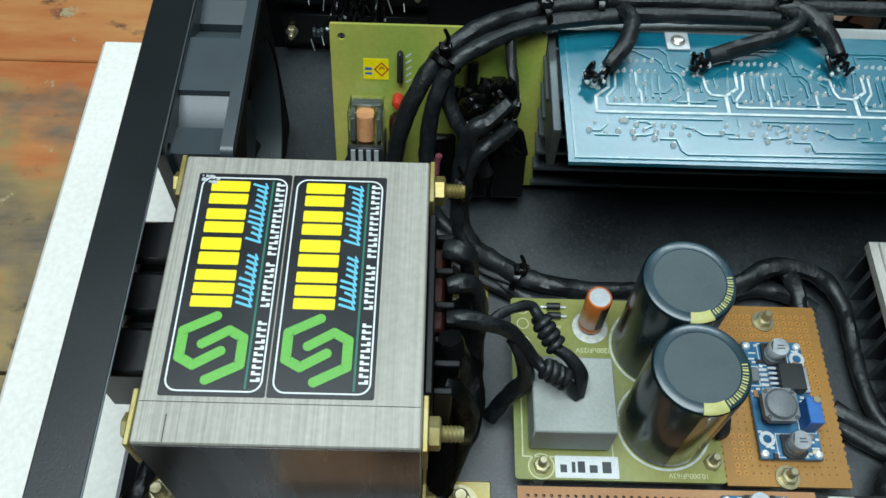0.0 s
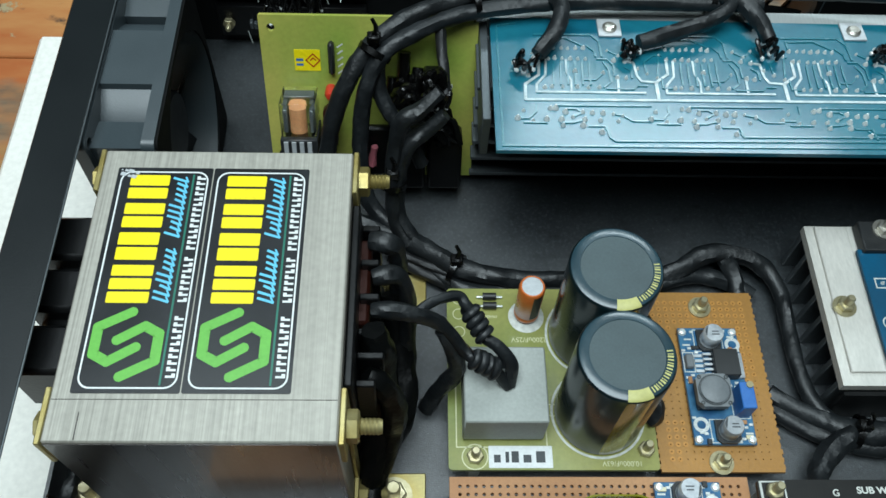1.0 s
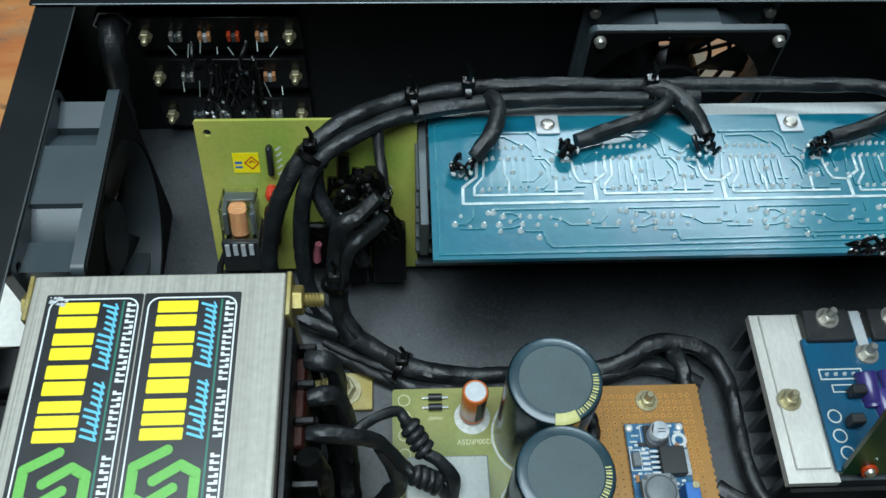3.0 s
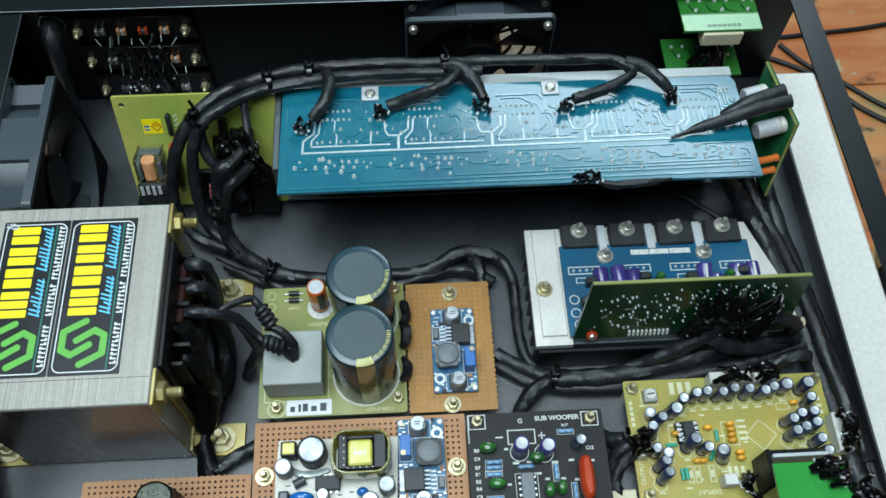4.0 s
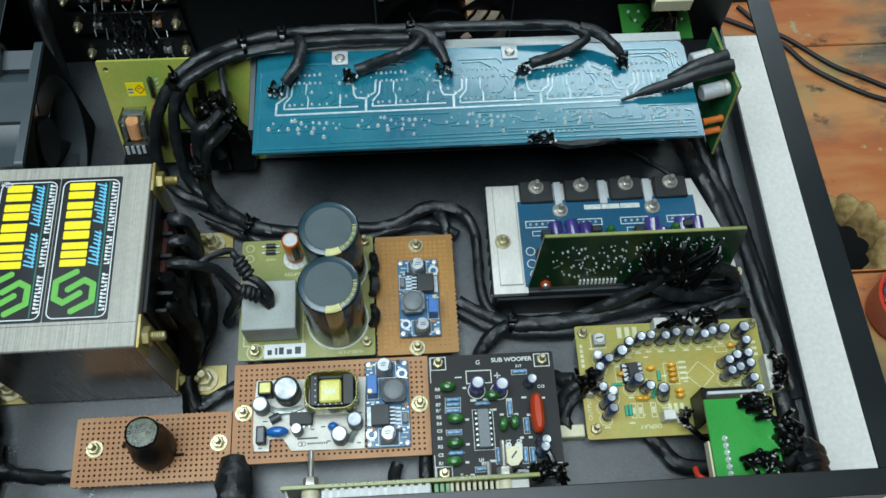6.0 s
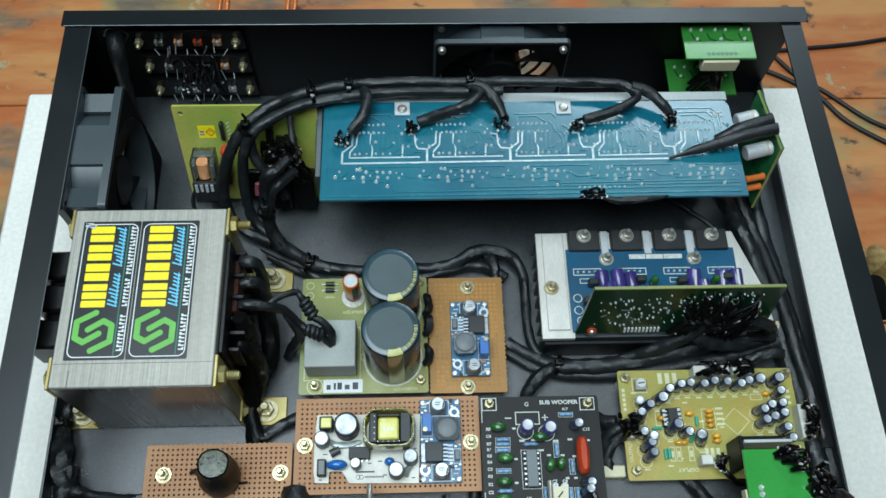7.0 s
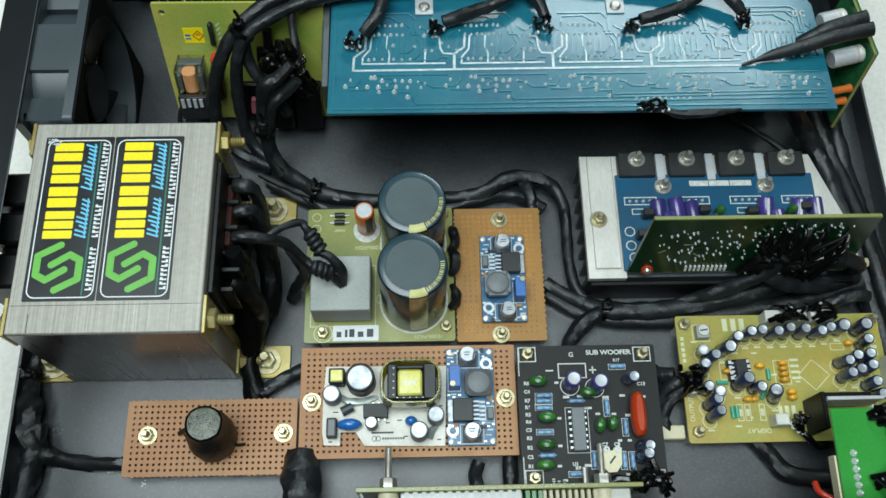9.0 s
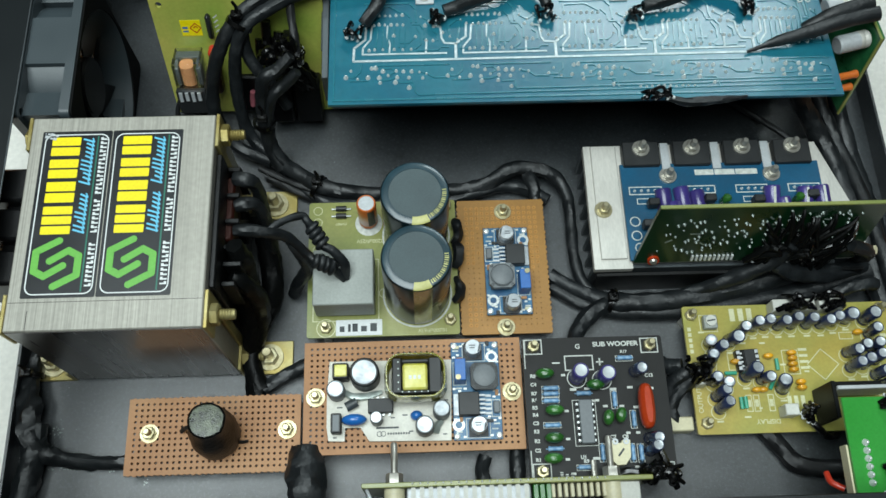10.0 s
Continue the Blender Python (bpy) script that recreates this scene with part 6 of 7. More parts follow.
for x, y in ((187.5, 138.5), (214, 140), (236.5, 139), (262, 141), (184, 128)):
    part("small_transistor", Solid().box(x - 2.6, x + 2.6, y - 1.8, y + 1.8, 28, 33, 0.5), "chip", amp)
for x in (221, 255):
    part("film_capacitor", Solid().box(x - 2, x + 2, 137, 141, 27, 35, 1.2), "green_film", amp)
TD = tilted((176.0, 111.0, 26.0), (1, 0, 0), (0, 11, 35.0))
drv = thing("driver_board", (228, 114, 24.4), "dark green driver board standing with its solder side forward", "circuit board")


def SD():
    return Solid().turn(TD)


part("board", SD().prism([(0, 0), (101, 0), (104, 36.6), (5.2, 37)], -1.6, 0), "fr4_green", drv)
part("top_edge", SD().box(5.4, 103.8, 36.5, 37.2, -1.7, 0.02), "fr4", drv)
sol = SD()
for k in range(120):
    u, v = rnd.uniform(9, 98), rnd.uniform(7, 33)
    blob(sol, u, v, 0, rnd.uniform(0.45, 0.95))
tagged(part("solder_joint", sol, "solder_grey", drv), kind="stuff")
g = SD()
for k in range(10):
    g.box(25.5 + 2.0 * k, 26.5 + 2.0 * k, 1.6, 4.8, 0, 0.9)
part("pin_row", g, "solder", drv)
for u in (8.5,):
    part("washer", SD().lathe([(1.4, 0), (2.7, 0), (2.7, 1.2), (1.4, 1.2)], (u, 2.4, 0), n=18), "red_film", drv, "red-brown fibre washer")
    part("washer_screw", SD().lathe([(0, 1.2), (1.9, 1.2), (1.4, 2.2), (0, 2.3)], (u, 2.4, 0), n=12), "nickel", drv)
g = SD()
for k in range(14):
    u, v = rnd.uniform(10, 95), rnd.uniform(8, 30)
    stroke(g, [(u, v), (u + rnd.uniform(-5, 5), v + rnd.uniform(-2, 2))], 0.7, 0, 0.1)
tagged(part("track", g, "solder_grey", drv), kind="stuff")
fan_out = thing("lead_tangle", (250, 106, 27), "black leads fanning up onto the driver board's joints", "wires", "wiring harness")
for k in range(36):
    u = 50 + 46 * rnd.random() ** 0.9
    p = TD @ Vector((u, rnd.uniform(12, 35) - 0.12 * abs(u - 66), 0.5))
    q = Vector((rnd.uniform(232, 262), rnd.uniform(106.5, 109.5), rnd.uniform(22, 30)))
    m = p * 0.5 + q * 0.5 + Vector((rnd.uniform(-3, 3), -rnd.uniform(0.5, 2.5), rnd.uniform(1, 5)))
    w = part("lead", Solid().tube([p, p * 0.75 + m * 0.25 + Vector((0, -1.6, 0.6)), m, q], [0.7, 0.95, 1.1, 1.2], 7, per=4), rnd.choice(("tie", "tape_black", "tape_black")), fan_out)
    if k % 2:
        part("solder_tip", Solid().lathe([(0, -0.9), (0.6, -0.5), (0.7, 0.2), (0, 1.0)], p, (rnd.uniform(-0.5, 0.5), -0.6, 0.8), 8), "solder_grey", w)
tangle((240, 110.5, 29), (16, 2.5, 13), 18, 9, 1.1, "black leads bunched under the driver board", material="tape_black")
cord([(268, 110, 44), (278, 109, 38), (281, 112, 26), (284, 116, 14)], [2.6, 3.2, 3.4, 3.4], label="grey-black sleeve beside the driver board")
cord([(186, 98, 6), (200, 101, 9), (214, 103, 15), (226, 105.5, 22), (237, 108, 31), (244, 112, 42)], [1.0, 2.2, 3.0, 3.6, 3.4, 2.8], label="black sleeve rising to the driver board")
cord([(238, 109, 30), (248, 106, 24), (260, 106, 19), (274, 108, 16), (288, 112, 12)], [3.6, 4.2, 4.2, 4, 3.6], label="black sleeve in front of the driver board")
part("cable_marker", Solid().rod((275.5, 111.5, 33), (281, 109.5, 39), 2.0, 10), "ivory", drv, "pale marker sleeve")

# ---- black subwoofer filter board ----
sub, sub_p = pcb("subwoofer_board", 123.6, 185.2, 13.6, 75.4, 24.6, "fr4_black", "black filter board printed in white, marked sub woofer", [(128.4, 71.6), (179.4, 71.0), (128.6, 18.2)], SCREW_N)
zt = 24.6
for x, y in ((146.4, 57.6), (157.2, 56.6)):
    put_can(CAN_SUB, sub, x, y, zt, rnd.uniform(-5, 5), rnd.uniform(-5, 5), 0)
put_can(CAN_S, sub, 171.6, 59.4, zt, 4, 4)
put_can(CAN_S, sub, 174.6, 30.6, zt, 6, 8)
put_can(CAN_S, sub, 174.2, 25.4, zt, -4, 6)


def pillow(x, y, z, a, b, h, n=28):
    """A dipped part with all its edges rounded: half widths a and b, height h."""
    g, rings = Solid(), 9
    vs, fs = [], []
    for i in range(rings):
        q = -1 + 2 * (i + 0.25) / (rings - 0.5)
        s = max(0.0, 1 - abs(q) ** 2.1) ** (1 / 2.1)
        for j in range(n):
            t = 2 * math.pi * j / n
            c, d = math.cos(t), math.sin(t)
            px, py = math.copysign(abs(c) ** 0.72, c), math.copysign(abs(d) ** 0.72, d)
            vs.append((x + px * (a - 3.1 * (1 - s)), y + py * (b - 3.1 * (1 - s)), z + h * (q + 1) / 2))
    for i in range(rings - 1):
        fs += [(i * n + j, i * n + (j + 1) % n, (i + 1) * n + (j + 1) % n, (i + 1) * n + j) for j in range(n)]
    fs += [tuple(range(n - 1, -1, -1)), tuple(range((rings - 1) * n, rings * n))]
    return g.add(vs, fs)


def bean(x, y, z, rx_, ry_, rz_, mat_, parent, name, turn=0):
    g = Solid().turn(pose(x, y, z, 0, 0, turn) @ Matrix.Diagonal((rx_, ry_, rz_, 1)))
    g.lathe([(0, -1), (0.42, -0.93), (0.75, -0.68), (0.95, -0.3), (1, 0.1), (0.9, 0.55), (0.62, 0.86), (0, 1)], n=18)
    return part(name, g, mat_, parent)


part("film_capacitor", pillow(174.0, 43.4, zt + 0.8, 3.3, 9.6, 8.8), "red_film", sub)
for x, y, a in ((133.0, 59.0, 0), (136.0, 43.2, 0), (135.0, 31.6, 0), (134.0, 23.2, 0), (154.4, 53.6, 0), (158.6, 39.4, 80), (164.0, 40.2, 80)):
    bean(x - 0.8, y, zt + 3.4, 4.1 if a == 0 else 3.4, 2.3, 3.4, "green_film", sub, "film_capacitor", a)
b, pins = dip(7, 5.6)
part("chip", Solid().turn(pose(148.4, 38.0, zt)).add(b.v, b.f), "greychip", sub)
part("chip_leg", Solid().turn(pose(148.4, 38.0, zt)).add(pins.v, pins.f), "solder", sub)
for x, y, a in ((134.6, 53.0, 0), (134.5, 50.6, 0), (134.3, 47.6, 0), (134.2, 37.2, 0), (134.6, 27.4, 0), (167.8, 65.4, 0), (146.8, 19.4, 0), (148.6, 50.4, 0), (161.6, 47.4, 90), (169.0, 38.8, 90), (167.0, 24.8, 90), (170.6, 24.6, 90), (154.4, 25.2, 90)):
    place("resistor", RES, sub, x, y, zt, rz=a)
tp = part("trimmer", Solid().prism([(155.8, 29.6), (159.0, 29.6), (159.6, 28.4), (161.8, 28.4), (162.4, 29.6), (165.6, 29.6), (165.2, 22.6), (162.8, 19.6), (159.4, 19.4), (156.6, 22.2)], zt, zt + 4.5), "ivory", sub)
part("trimmer_slot", Solid().turn(pose(161.4, 24.6, zt + 4.5, 0, 0, 50)).box(-2, 2, -0.4, 0.4, 0, 0.1), "ink", tp)
part("trimmer_lugs", Solid().lathe([(0.5, 0), (1.3, 0), (1.3, 0.5), (0.5, 0.5), (0.5, 0)], (159.2, 29, zt + 4.5), n=12).lathe([(0.5, 0), (1.3, 0), (1.3, 0.5), (0.5, 0.5), (0.5, 0)], (163.8, 29, zt + 4.5), n=12), "silver", tp)
g = Solid()
outline_bars(g, 141.6, 154.2, 60.6, 67.4, 0.5, zt, zt + 0.05)
g.box(136.2, 139.6, 63.9, 64.5, zt, zt + 0.05).box(155.4, 158.6, 63.9, 64.5, zt, zt + 0.05).box(156.7, 157.3, 62.6, 65.8, zt, zt + 0.05)
for sx, sy in ((128.4, 71.6), (179.4, 71.0), (128.6, 18.2), (180.4, 17.4)):
    outline_bars(g, sx - 3.9, sx + 3.9, sy - 3.4, sy + 3.4, 0.45, zt, zt + 0.05)
g.box(124.2, 124.6, 62, 75, zt, zt + 0.05).box(124.2, 124.6, 14.2, 27, zt, zt + 0.05)
for x, y in ((146.4, 57.2), (157.2, 56.2)):
    ring(g, x, y, 3.9, 4.3, zt, zt + 0.05)
for x, y in ((134.6, 53.0), (134.5, 50.6), (134.3, 48.0), (134.2, 37.4), (167.8, 65.4), (146.8, 19.4)):
    outline_bars(g, x - 3.8, x + 3.8, y - 1.3, y + 1.3, 0.25, zt, zt + 0.05)
for x, y in ((161.6, 52), (171, 44), (151.6, 23), (144.4, 52.4)):
    g.box(x - 1.4, x + 1.4, y - 0.55, y + 0.55, zt, zt + 0.05)
for k in range(7):
    g.box(136.0 + 2.2 * (k % 3), 137.2 + 2.2 * (k % 3), 15.6 + 0.9 * (k // 3), 16.1 + 0.9 * (k // 3), zt, zt + 0.05)
for x, y, w_ in ((140.6, 58.8, 0.9), (140.8, 43.2, 0.9), (140.4, 31.4, 0.9), (139.6, 23.0, 0.9), (153.6, 47.4, 1.6), (157.6, 44.8, 1.0), (164.6, 44.6, 1.0), (166.2, 33.2, 0.9), (170.4, 33.2, 0.9), (178.4, 52.0, 0.8), (169.0, 52.6, 1.2), (156.2, 17.2, 1.2), (141.6, 17.0, 1.0), (168.6, 19.0, 1.1), (150.4, 52.6, 1.2)):
    g.box(x - w_, x + w_, y - 0.5, y + 0.5, zt, zt + 0.05)
for x, y in ((161.6, 47.4), (169.0, 38.8), (167.0, 24.8), (170.6, 24.6), (154.4, 25.2)):
    outline_bars(g, x - 1.4, x + 1.4, y - 3.9, y + 3.9, 0.25, zt, zt + 0.05)
outline_bars(g, 143.4, 153.4, 28.2, 47.8, 0.25, zt, zt + 0.05)
part("printed_outline", g, "silk", sub)
for text, x, y in (("R8", 127.4, 58.6), ("C4", 127.4, 54.9), ("R7", 127.4, 51.0), ("R6", 127.4, 48.1), ("R5", 127.4, 44.9), ("R4", 127.4, 41.8), ("C3", 127.4, 38.3), ("R3", 127.4, 34.8), ("R2", 127.4, 30.8), ("C2", 127.4, 26.9), ("R1", 127.4, 23.0), ("C1", 127.4, 22.4 - 3.4), ("U1", 146.4, 23.6), ("C7", 159.6, 31.6), ("C8", 164.8, 31.6), ("R9", 147.4, 21.9), ("C13", 177.8, 57.6)):
    lettering("printed_text", text, 2.1, x, y, zt + 0.04, 0, "silk", sub, 0.09)
lettering("printed_text", "R17", 1.8, 167.8, 68.4, zt + 0.04, 0, "silk", sub, 0.05)
lettering("printed_text", "G", 3.0, 147.9, 71.2, zt + 0.04, 0, "silk", sub, 0.05)
lettering("printed_text", "SUB WOOFER", 2.9, 164.6, 72.0, zt + 0.04, 0, "silk", sub, 0.09, 1.1)
sub.location += Vector((-0.0006, 0.002, 0))
part("shielded_lead", Solid().tube([(176, 20, zt + 5), (170, 16.6, zt + 4), (163, 17, zt + 3), (156, 15, zt + 2)], 1.6, 7, wrinkle=0.3).tube([(176, 27, zt + 7), (180, 18, zt + 5), (184, 10, zt)], 1.5, 7), "tie", sub)

# ---- ochre tone-control board ----
tone, tone_p = pcb("tone_board", 199.6, 295.0, 35.4, 94.2, 11.2, "fr4_tone", "ochre surround processor board crowded with small capacitors", [(203.2, 89.8), (203.8, 40.2), (291, 90.6)], SCREW_N)
zt = 11.2
spots = [(219.4, 77.8), (225.6, 82.0), (231.0, 84.2), (236.6, 84.6), (242.6, 84.4), (248.8, 84.6), (256.0, 84.6), (262.4, 84.6), (268.2, 85.6), (274.4, 87.0), (283.2, 86.2), (284.2, 79.2)]
spots += [(272.4, 70.8), (277.8, 71.8), (284.2, 72.4), (272.6, 63.8), (278.6, 65.0), (284.4, 67.0), (283.4, 60.2), (285.2, 55.2)]
spots += [(210.4, 77.4), (211.2, 72.6), (209.4, 67.4), (209.6, 59.2), (215.4, 57.2), (209.6, 52.4), (210.4, 46.8), (224.2, 61.2), (231.2, 59.6), (240.2, 55.2)]
for k, (x, y) in enumerate(spots):
    kit = CAN_M if k in (0, 9, 10, 27, 29) else CAN_S
    lean = 5 if k < 20 else 12
    put_can(kit, tone, x - 0.4, y - 0.6, zt, rnd.uniform(-lean, lean), rnd.uniform(-lean, lean), 0)
tr = part("trimmer", Solid().box(207.9, 214.1, 82.6, 88.8, zt, zt + 4, 0.4), "bridge", tone)
part("trimmer_dial", Solid().lathe([(0, 4), (2.5, 4), (2.5, 5.0), (0, 5.0)], (211, 86, zt), n=20), "white", tr)
part("trimmer_slot", Solid().turn(pose(211, 86, zt + 5.0, 0, 0, 8)).box(-1.9, 1.9, -0.35, 0.35, -0.1, 0.06), "ink", tr)
b, pins = dip(4, 6.4)
sk = part("chip_socket", Solid().turn(pose(225.6, 67.6, zt, 0, 0, 3)).box(-5.2, 5.2, -4.8, 4.8, 0, 3.4, 0.3), "bobbin", tone)
part("chip", Solid().turn(pose(225.6, 67.6, zt + 3.2, 0, 0, 3) @ Matrix.Diagonal((0.78, 0.76, 0.8, 1))).add(b.v, b.f), "chip", sk)
part("chip_leg", Solid().turn(pose(225.6, 67.6, zt + 3.0, 0, 0, 3) @ Matrix.Diagonal((0.86, 0.76, 0.8, 1))).add(pins.v, pins.f), "solder", sk)
g = Solid().turn(pose(225.6, 67.6, zt - 0.6, 0, 0, 3))
for k in range(8):
    u, v = (-4.1, 4.1)[k % 2], -3.6 + 2.4 * (k // 2)
    g.box(u - 0.8, u + 0.8, v - 0.75, v + 0.75, 4, 4.25)
part("socket_contact", g, "silver", sk)
for x, y in ((220.0, 67.2), (235.4, 69.4), (246.2, 70.6), (246.2, 68.0), (246.0, 65.4), (246.0, 62.8), (227.8, 54.2), (230.6, 54.2), (248.2, 57.2), (248.2, 54.6), (278.4, 79.4)):
    bean(x, y, zt + 1.9, 2.3, 1.3, 1.9, "amber", tone, "disc_capacitor")
for x, y, a in ((217.4, 62.2, 0), (220.4, 48.6, 90), (239.2, 65.6, 90), (235.4, 56.6, 60), (222.4, 48.8, 90)):
    g = Solid().turn(pose(x, y, zt, 0, 0, a)).lathe([(0, -2.6), (0.9, -2.6), (0.9, 2.6), (0, 2.6)], (0, 0, 1.1), (1, 0, 0), 8)
    part("resistor", g, "teal", tone)
g = Solid()
stroke(g, [(253.4, 65.4), (260.6, 72.4), (267.8, 65.2), (260.4, 58.2), (253.4, 65.4)], 0.35, zt, zt + 0.05)
for x, y in spots:
    ring(g, x - 0.6, y - 1.8, 3.0, 3.35, zt, zt + 0.05, 18)
    g.box(x - 1.8, x + 1.2, y - 6.3, y - 5.5, zt, zt + 0.04)
outline_bars(g, 242.4, 249.8, 61.0, 72.4, 0.35, zt, zt + 0.05)
outline_bars(g, 270.4, 276.8, 76.6, 80, 0.35, zt, zt + 0.05)
for x in (222.8, 226.2, 232.8):
    outline_bars(g, x, x + 2.8, 44.8, 52.4, 0.4, zt, zt + 0.05)
    g.box(x + 0.6, x + 2.2, 47.0, 50.2, zt, zt + 0.05)
outline_bars(g, 217.4, 222.2, 63.6, 71.6, 0.35, zt, zt + 0.05)
outline_bars(g, 207.0, 215.0, 81.8, 90, 0.35, zt, zt + 0.05)
for k in range(4):
    g.box(250.2, 254.2, 63.4 + 2.8 * k, 64.6 + 2.8 * k, zt, zt + 0.04)
for k in range(3):
    g.box(221.4 + 4.0 * k, 223.8 + 4.0 * k, 86.6, 92.6, zt, zt + 0.04)
    g.box(289.4, 292.2, 74 + 3.2 * k, 75.6 + 3.2 * k, zt, zt + 0.04)
    g.box(241.6 + 3.0 * k, 243.4 + 3.0 * k, 46.4, 51.4, zt, zt + 0.04)
for k in range(5):
    g.box(201.0, 202.6, 72 + 2.6 * k, 73.8 + 2.6 * k, zt, zt + 0.04)
for k in range(26):
    x, y = rnd.uniform(206, 288), rnd.uniform(40, 88)
    q = rnd.uniform(0.6, 1.5)
    g.box(x - q, x + q, y - 0.4, y + 0.4, zt, zt + 0.04)
part("printed_outline", g, "silk_dim", tone)
lettering("printed_text", "DISPLAY", 2.9, 231.6, 40.4, zt + 0.04, 180, "silk_dim", tone, 0.03)
lettering("printed_text", "OUTPUT", 2.9, 202.4, 50.6, zt + 0.04, 90, "silk_dim", tone, 0.03)
for x0, x1, y0, y1 in ((239, 258.5, 88.6, 94), (260.4, 272, 89, 94), (291.6, 298.4, 54, 72), (236.6, 242.6, 41.4, 46.4), (200.4, 204.6, 56, 66)):
    part("connector", Solid().box(x0, x1, y0, y1, zt, zt + 8.5, 0.4), "white", tone, "white pin connector")
hs = part("regulator_heatsink", Solid().box(253.0, 255.0, 37.6, 53.4, zt, zt + 20, 0.3).box(254.9, 276, 51.6, 53.4, zt, zt + 18, 0.3), "steel_black", tone)
part("regulator", Solid().box(256, 281, 49.8, 51.5, zt + 4, zt + 19, 0.3), "silver", hs)
tangle((249, 92, 19), (9, 4, 6), 14, 31, 0.9, "black plug leads behind the ochre board", shine=False)
tangle((266, 92, 19), (6, 4, 5), 9, 32, 0.9, "black plug leads behind the ochre board", shine=False)
tangle((297, 62, 19), (4, 9, 7), 16, 33, 1.0, "black plug leads beside the ochre board")
tangle((246, 42, 18), (4, 5, 6), 10, 34, 1.0, "black display plug with bent leads")
tangle((201, 62, 17), (5, 6, 8), 12, 35, 1.2, "black plug leads at the ochre board's end", shine=False)
cord([(202, 64, 16), (196, 62, 15), (190, 58, 10), (188, 52, 6)], 3.0, label="black leads between two boards")
cord([(200, 60, 14), (194, 56, 10), (190, 48, 6), (194, 40, 4)], 3.2, label="black leads between two boards")
cord([(196, 66, 12), (190, 67, 9), (187, 70, 6)], 3.4, label="black leads between two boards")
cord([(247, 40, 16), (251, 36, 16), (256, 33, 12), (262, 34, 8)], 1.5, material="tie", label="bent black display lead")
cord([(268, 96, 16), (275, 99, 17), (284, 101, 18), (290, 101, 16)], [2, 3, 3.2, 3], label="short black sleeve behind the ochre board")
iv = thing("ivory_connector", (193, 41, 0), "small ivory cable connector on the floor", "connector")
part("body", Solid().box(185.8, 199.4, 38, 44.4, 0.1, 7.4, 0.6), "ivory", iv)

# ---- vivid green front board ----
TG = tilted((247.0, 2.0, 46.5), (1, 0, -0.03), (0, 1, 0.05))
grn = thing("display_board", (268, 20, 30), "vivid green board crowded with black soldered leads", "circuit board")


def SG():
    return Solid().turn(TG)


part("board", SG().box(0, 31, -5.6, 40.6, 0, 1.6, 0.2), "fr4_bright", grn)
g = SG()
for k in range(6):
    blob(g, 6.6, 22.6 - 3.1 * k, 1.6, 1.5)
part("solder_joint", g, "solder", grn)
part("side_connector", SG().box(-1.0, -0.1, -4, 22, -5, 0.4, 0.2), "ivory", grn)
part("mount_foot", Solid().box(262, 268, -3.9, 0.5, 20, 46.0, 0.3), "steel_black", grn)
tangle((270, 36, 49), (8, 7, 6), 16, 51, 1.1, "mass of black leads with bright solder on the green board")
tangle((282, 26, 44), (8, 10, 8), 16, 53, 1.4, "mass of black leads with bright solder beside the green board")
tangle((268, 11, 49), (11, 7, 6), 16, 52, 1.0, "mass of black leads with bright solder on the green board")
cord([(247, 8, 38), (243, 11, 36), (243, 15, 33)], 1.3, material="red", label="short red insulated wire", wrinkle=0)
for k in range(3):
    cord([(284 + 2 * k, 8 + 6 * k, 50), (292, 10 + 5 * k, 47), (300, 10 + 4 * k, 36), (305, 9 + 4 * k, 18)], [2.6, 3.4, 3.8, 3.8], label="thick black lead off the green board")

# ---- control board behind the front panel ----
pot = thing("control_board", (112, 16, 4), "upright control board with pale spacers behind the front panel", "circuit board")
part("board", Solid().box(53.6, 171.0, 14.6, 16.6, 4.0, 36.5, 0.3), "fr4", pot)
for x in (66.6, 155.6):
    sp = part("spacer", Solid().lathe([(4.3, -3.8), (4.3, 14.5)], (x, 0, 30), (0, 1, 0), 20), "ivory", pot)
    part("nut", Solid().hexnut((x, 16.7, 30), (0, 1, 0), 3.6, 4.2), "nickel", sp)
    part("screw", Solid().lathe([(0, 0), (1.4, 0), (1.4, 16), (0.9, 16.8), (0, 16.8)], (x, 16.6, 30), (0, 1, 0), 10), "nickel", sp)
part("shield", Solid().box(71.6, 121.5, 5.5, 14.4, 22, 34.5, 0.6), "silver", pot)
for k in range(9):
    part("pin_header", Solid().box(130 + 2.6 * k, 131.6 + 2.6 * k, 9, 14.5, 29, 33, 0.3), "ivory", pot)
part("connector", Solid().box(157, 166, 6, 14.5, 24, 33.5, 0.4), "white", pot)
g = Solid()
for k in range(14):
    g.box(73.4 + 3.5 * k, 75.2 + 3.5 * k, 7.5, 14.6, 34.5, 34.7)
part("module_ribs", g, "white", pot)
for k in range(3):
    part("green_terminal", Solid().box(122.6 + 2.6 * k, 124.8 + 2.6 * k, 8.5, 14.5, 28, 33.6, 0.3), "fr4_mid", pot)
part("bent_lead", Solid().tube([(55.5, 14.4, 33), (57.5, 10, 34), (60, 8, 30), (61, 9, 24)], 0.7, 7), "silver", pot)
part("short_pin", Solid().rod((148.4, 16.6, 31), (148.4, 23.5, 31), 1.2, 8), "nickel", pot)
g = Solid()
for k in range(26):
    blob(g, 74 + 3.1 * k, 16.0, 36.3, 0.5)
part("solder_joint", g, "solder", pot)
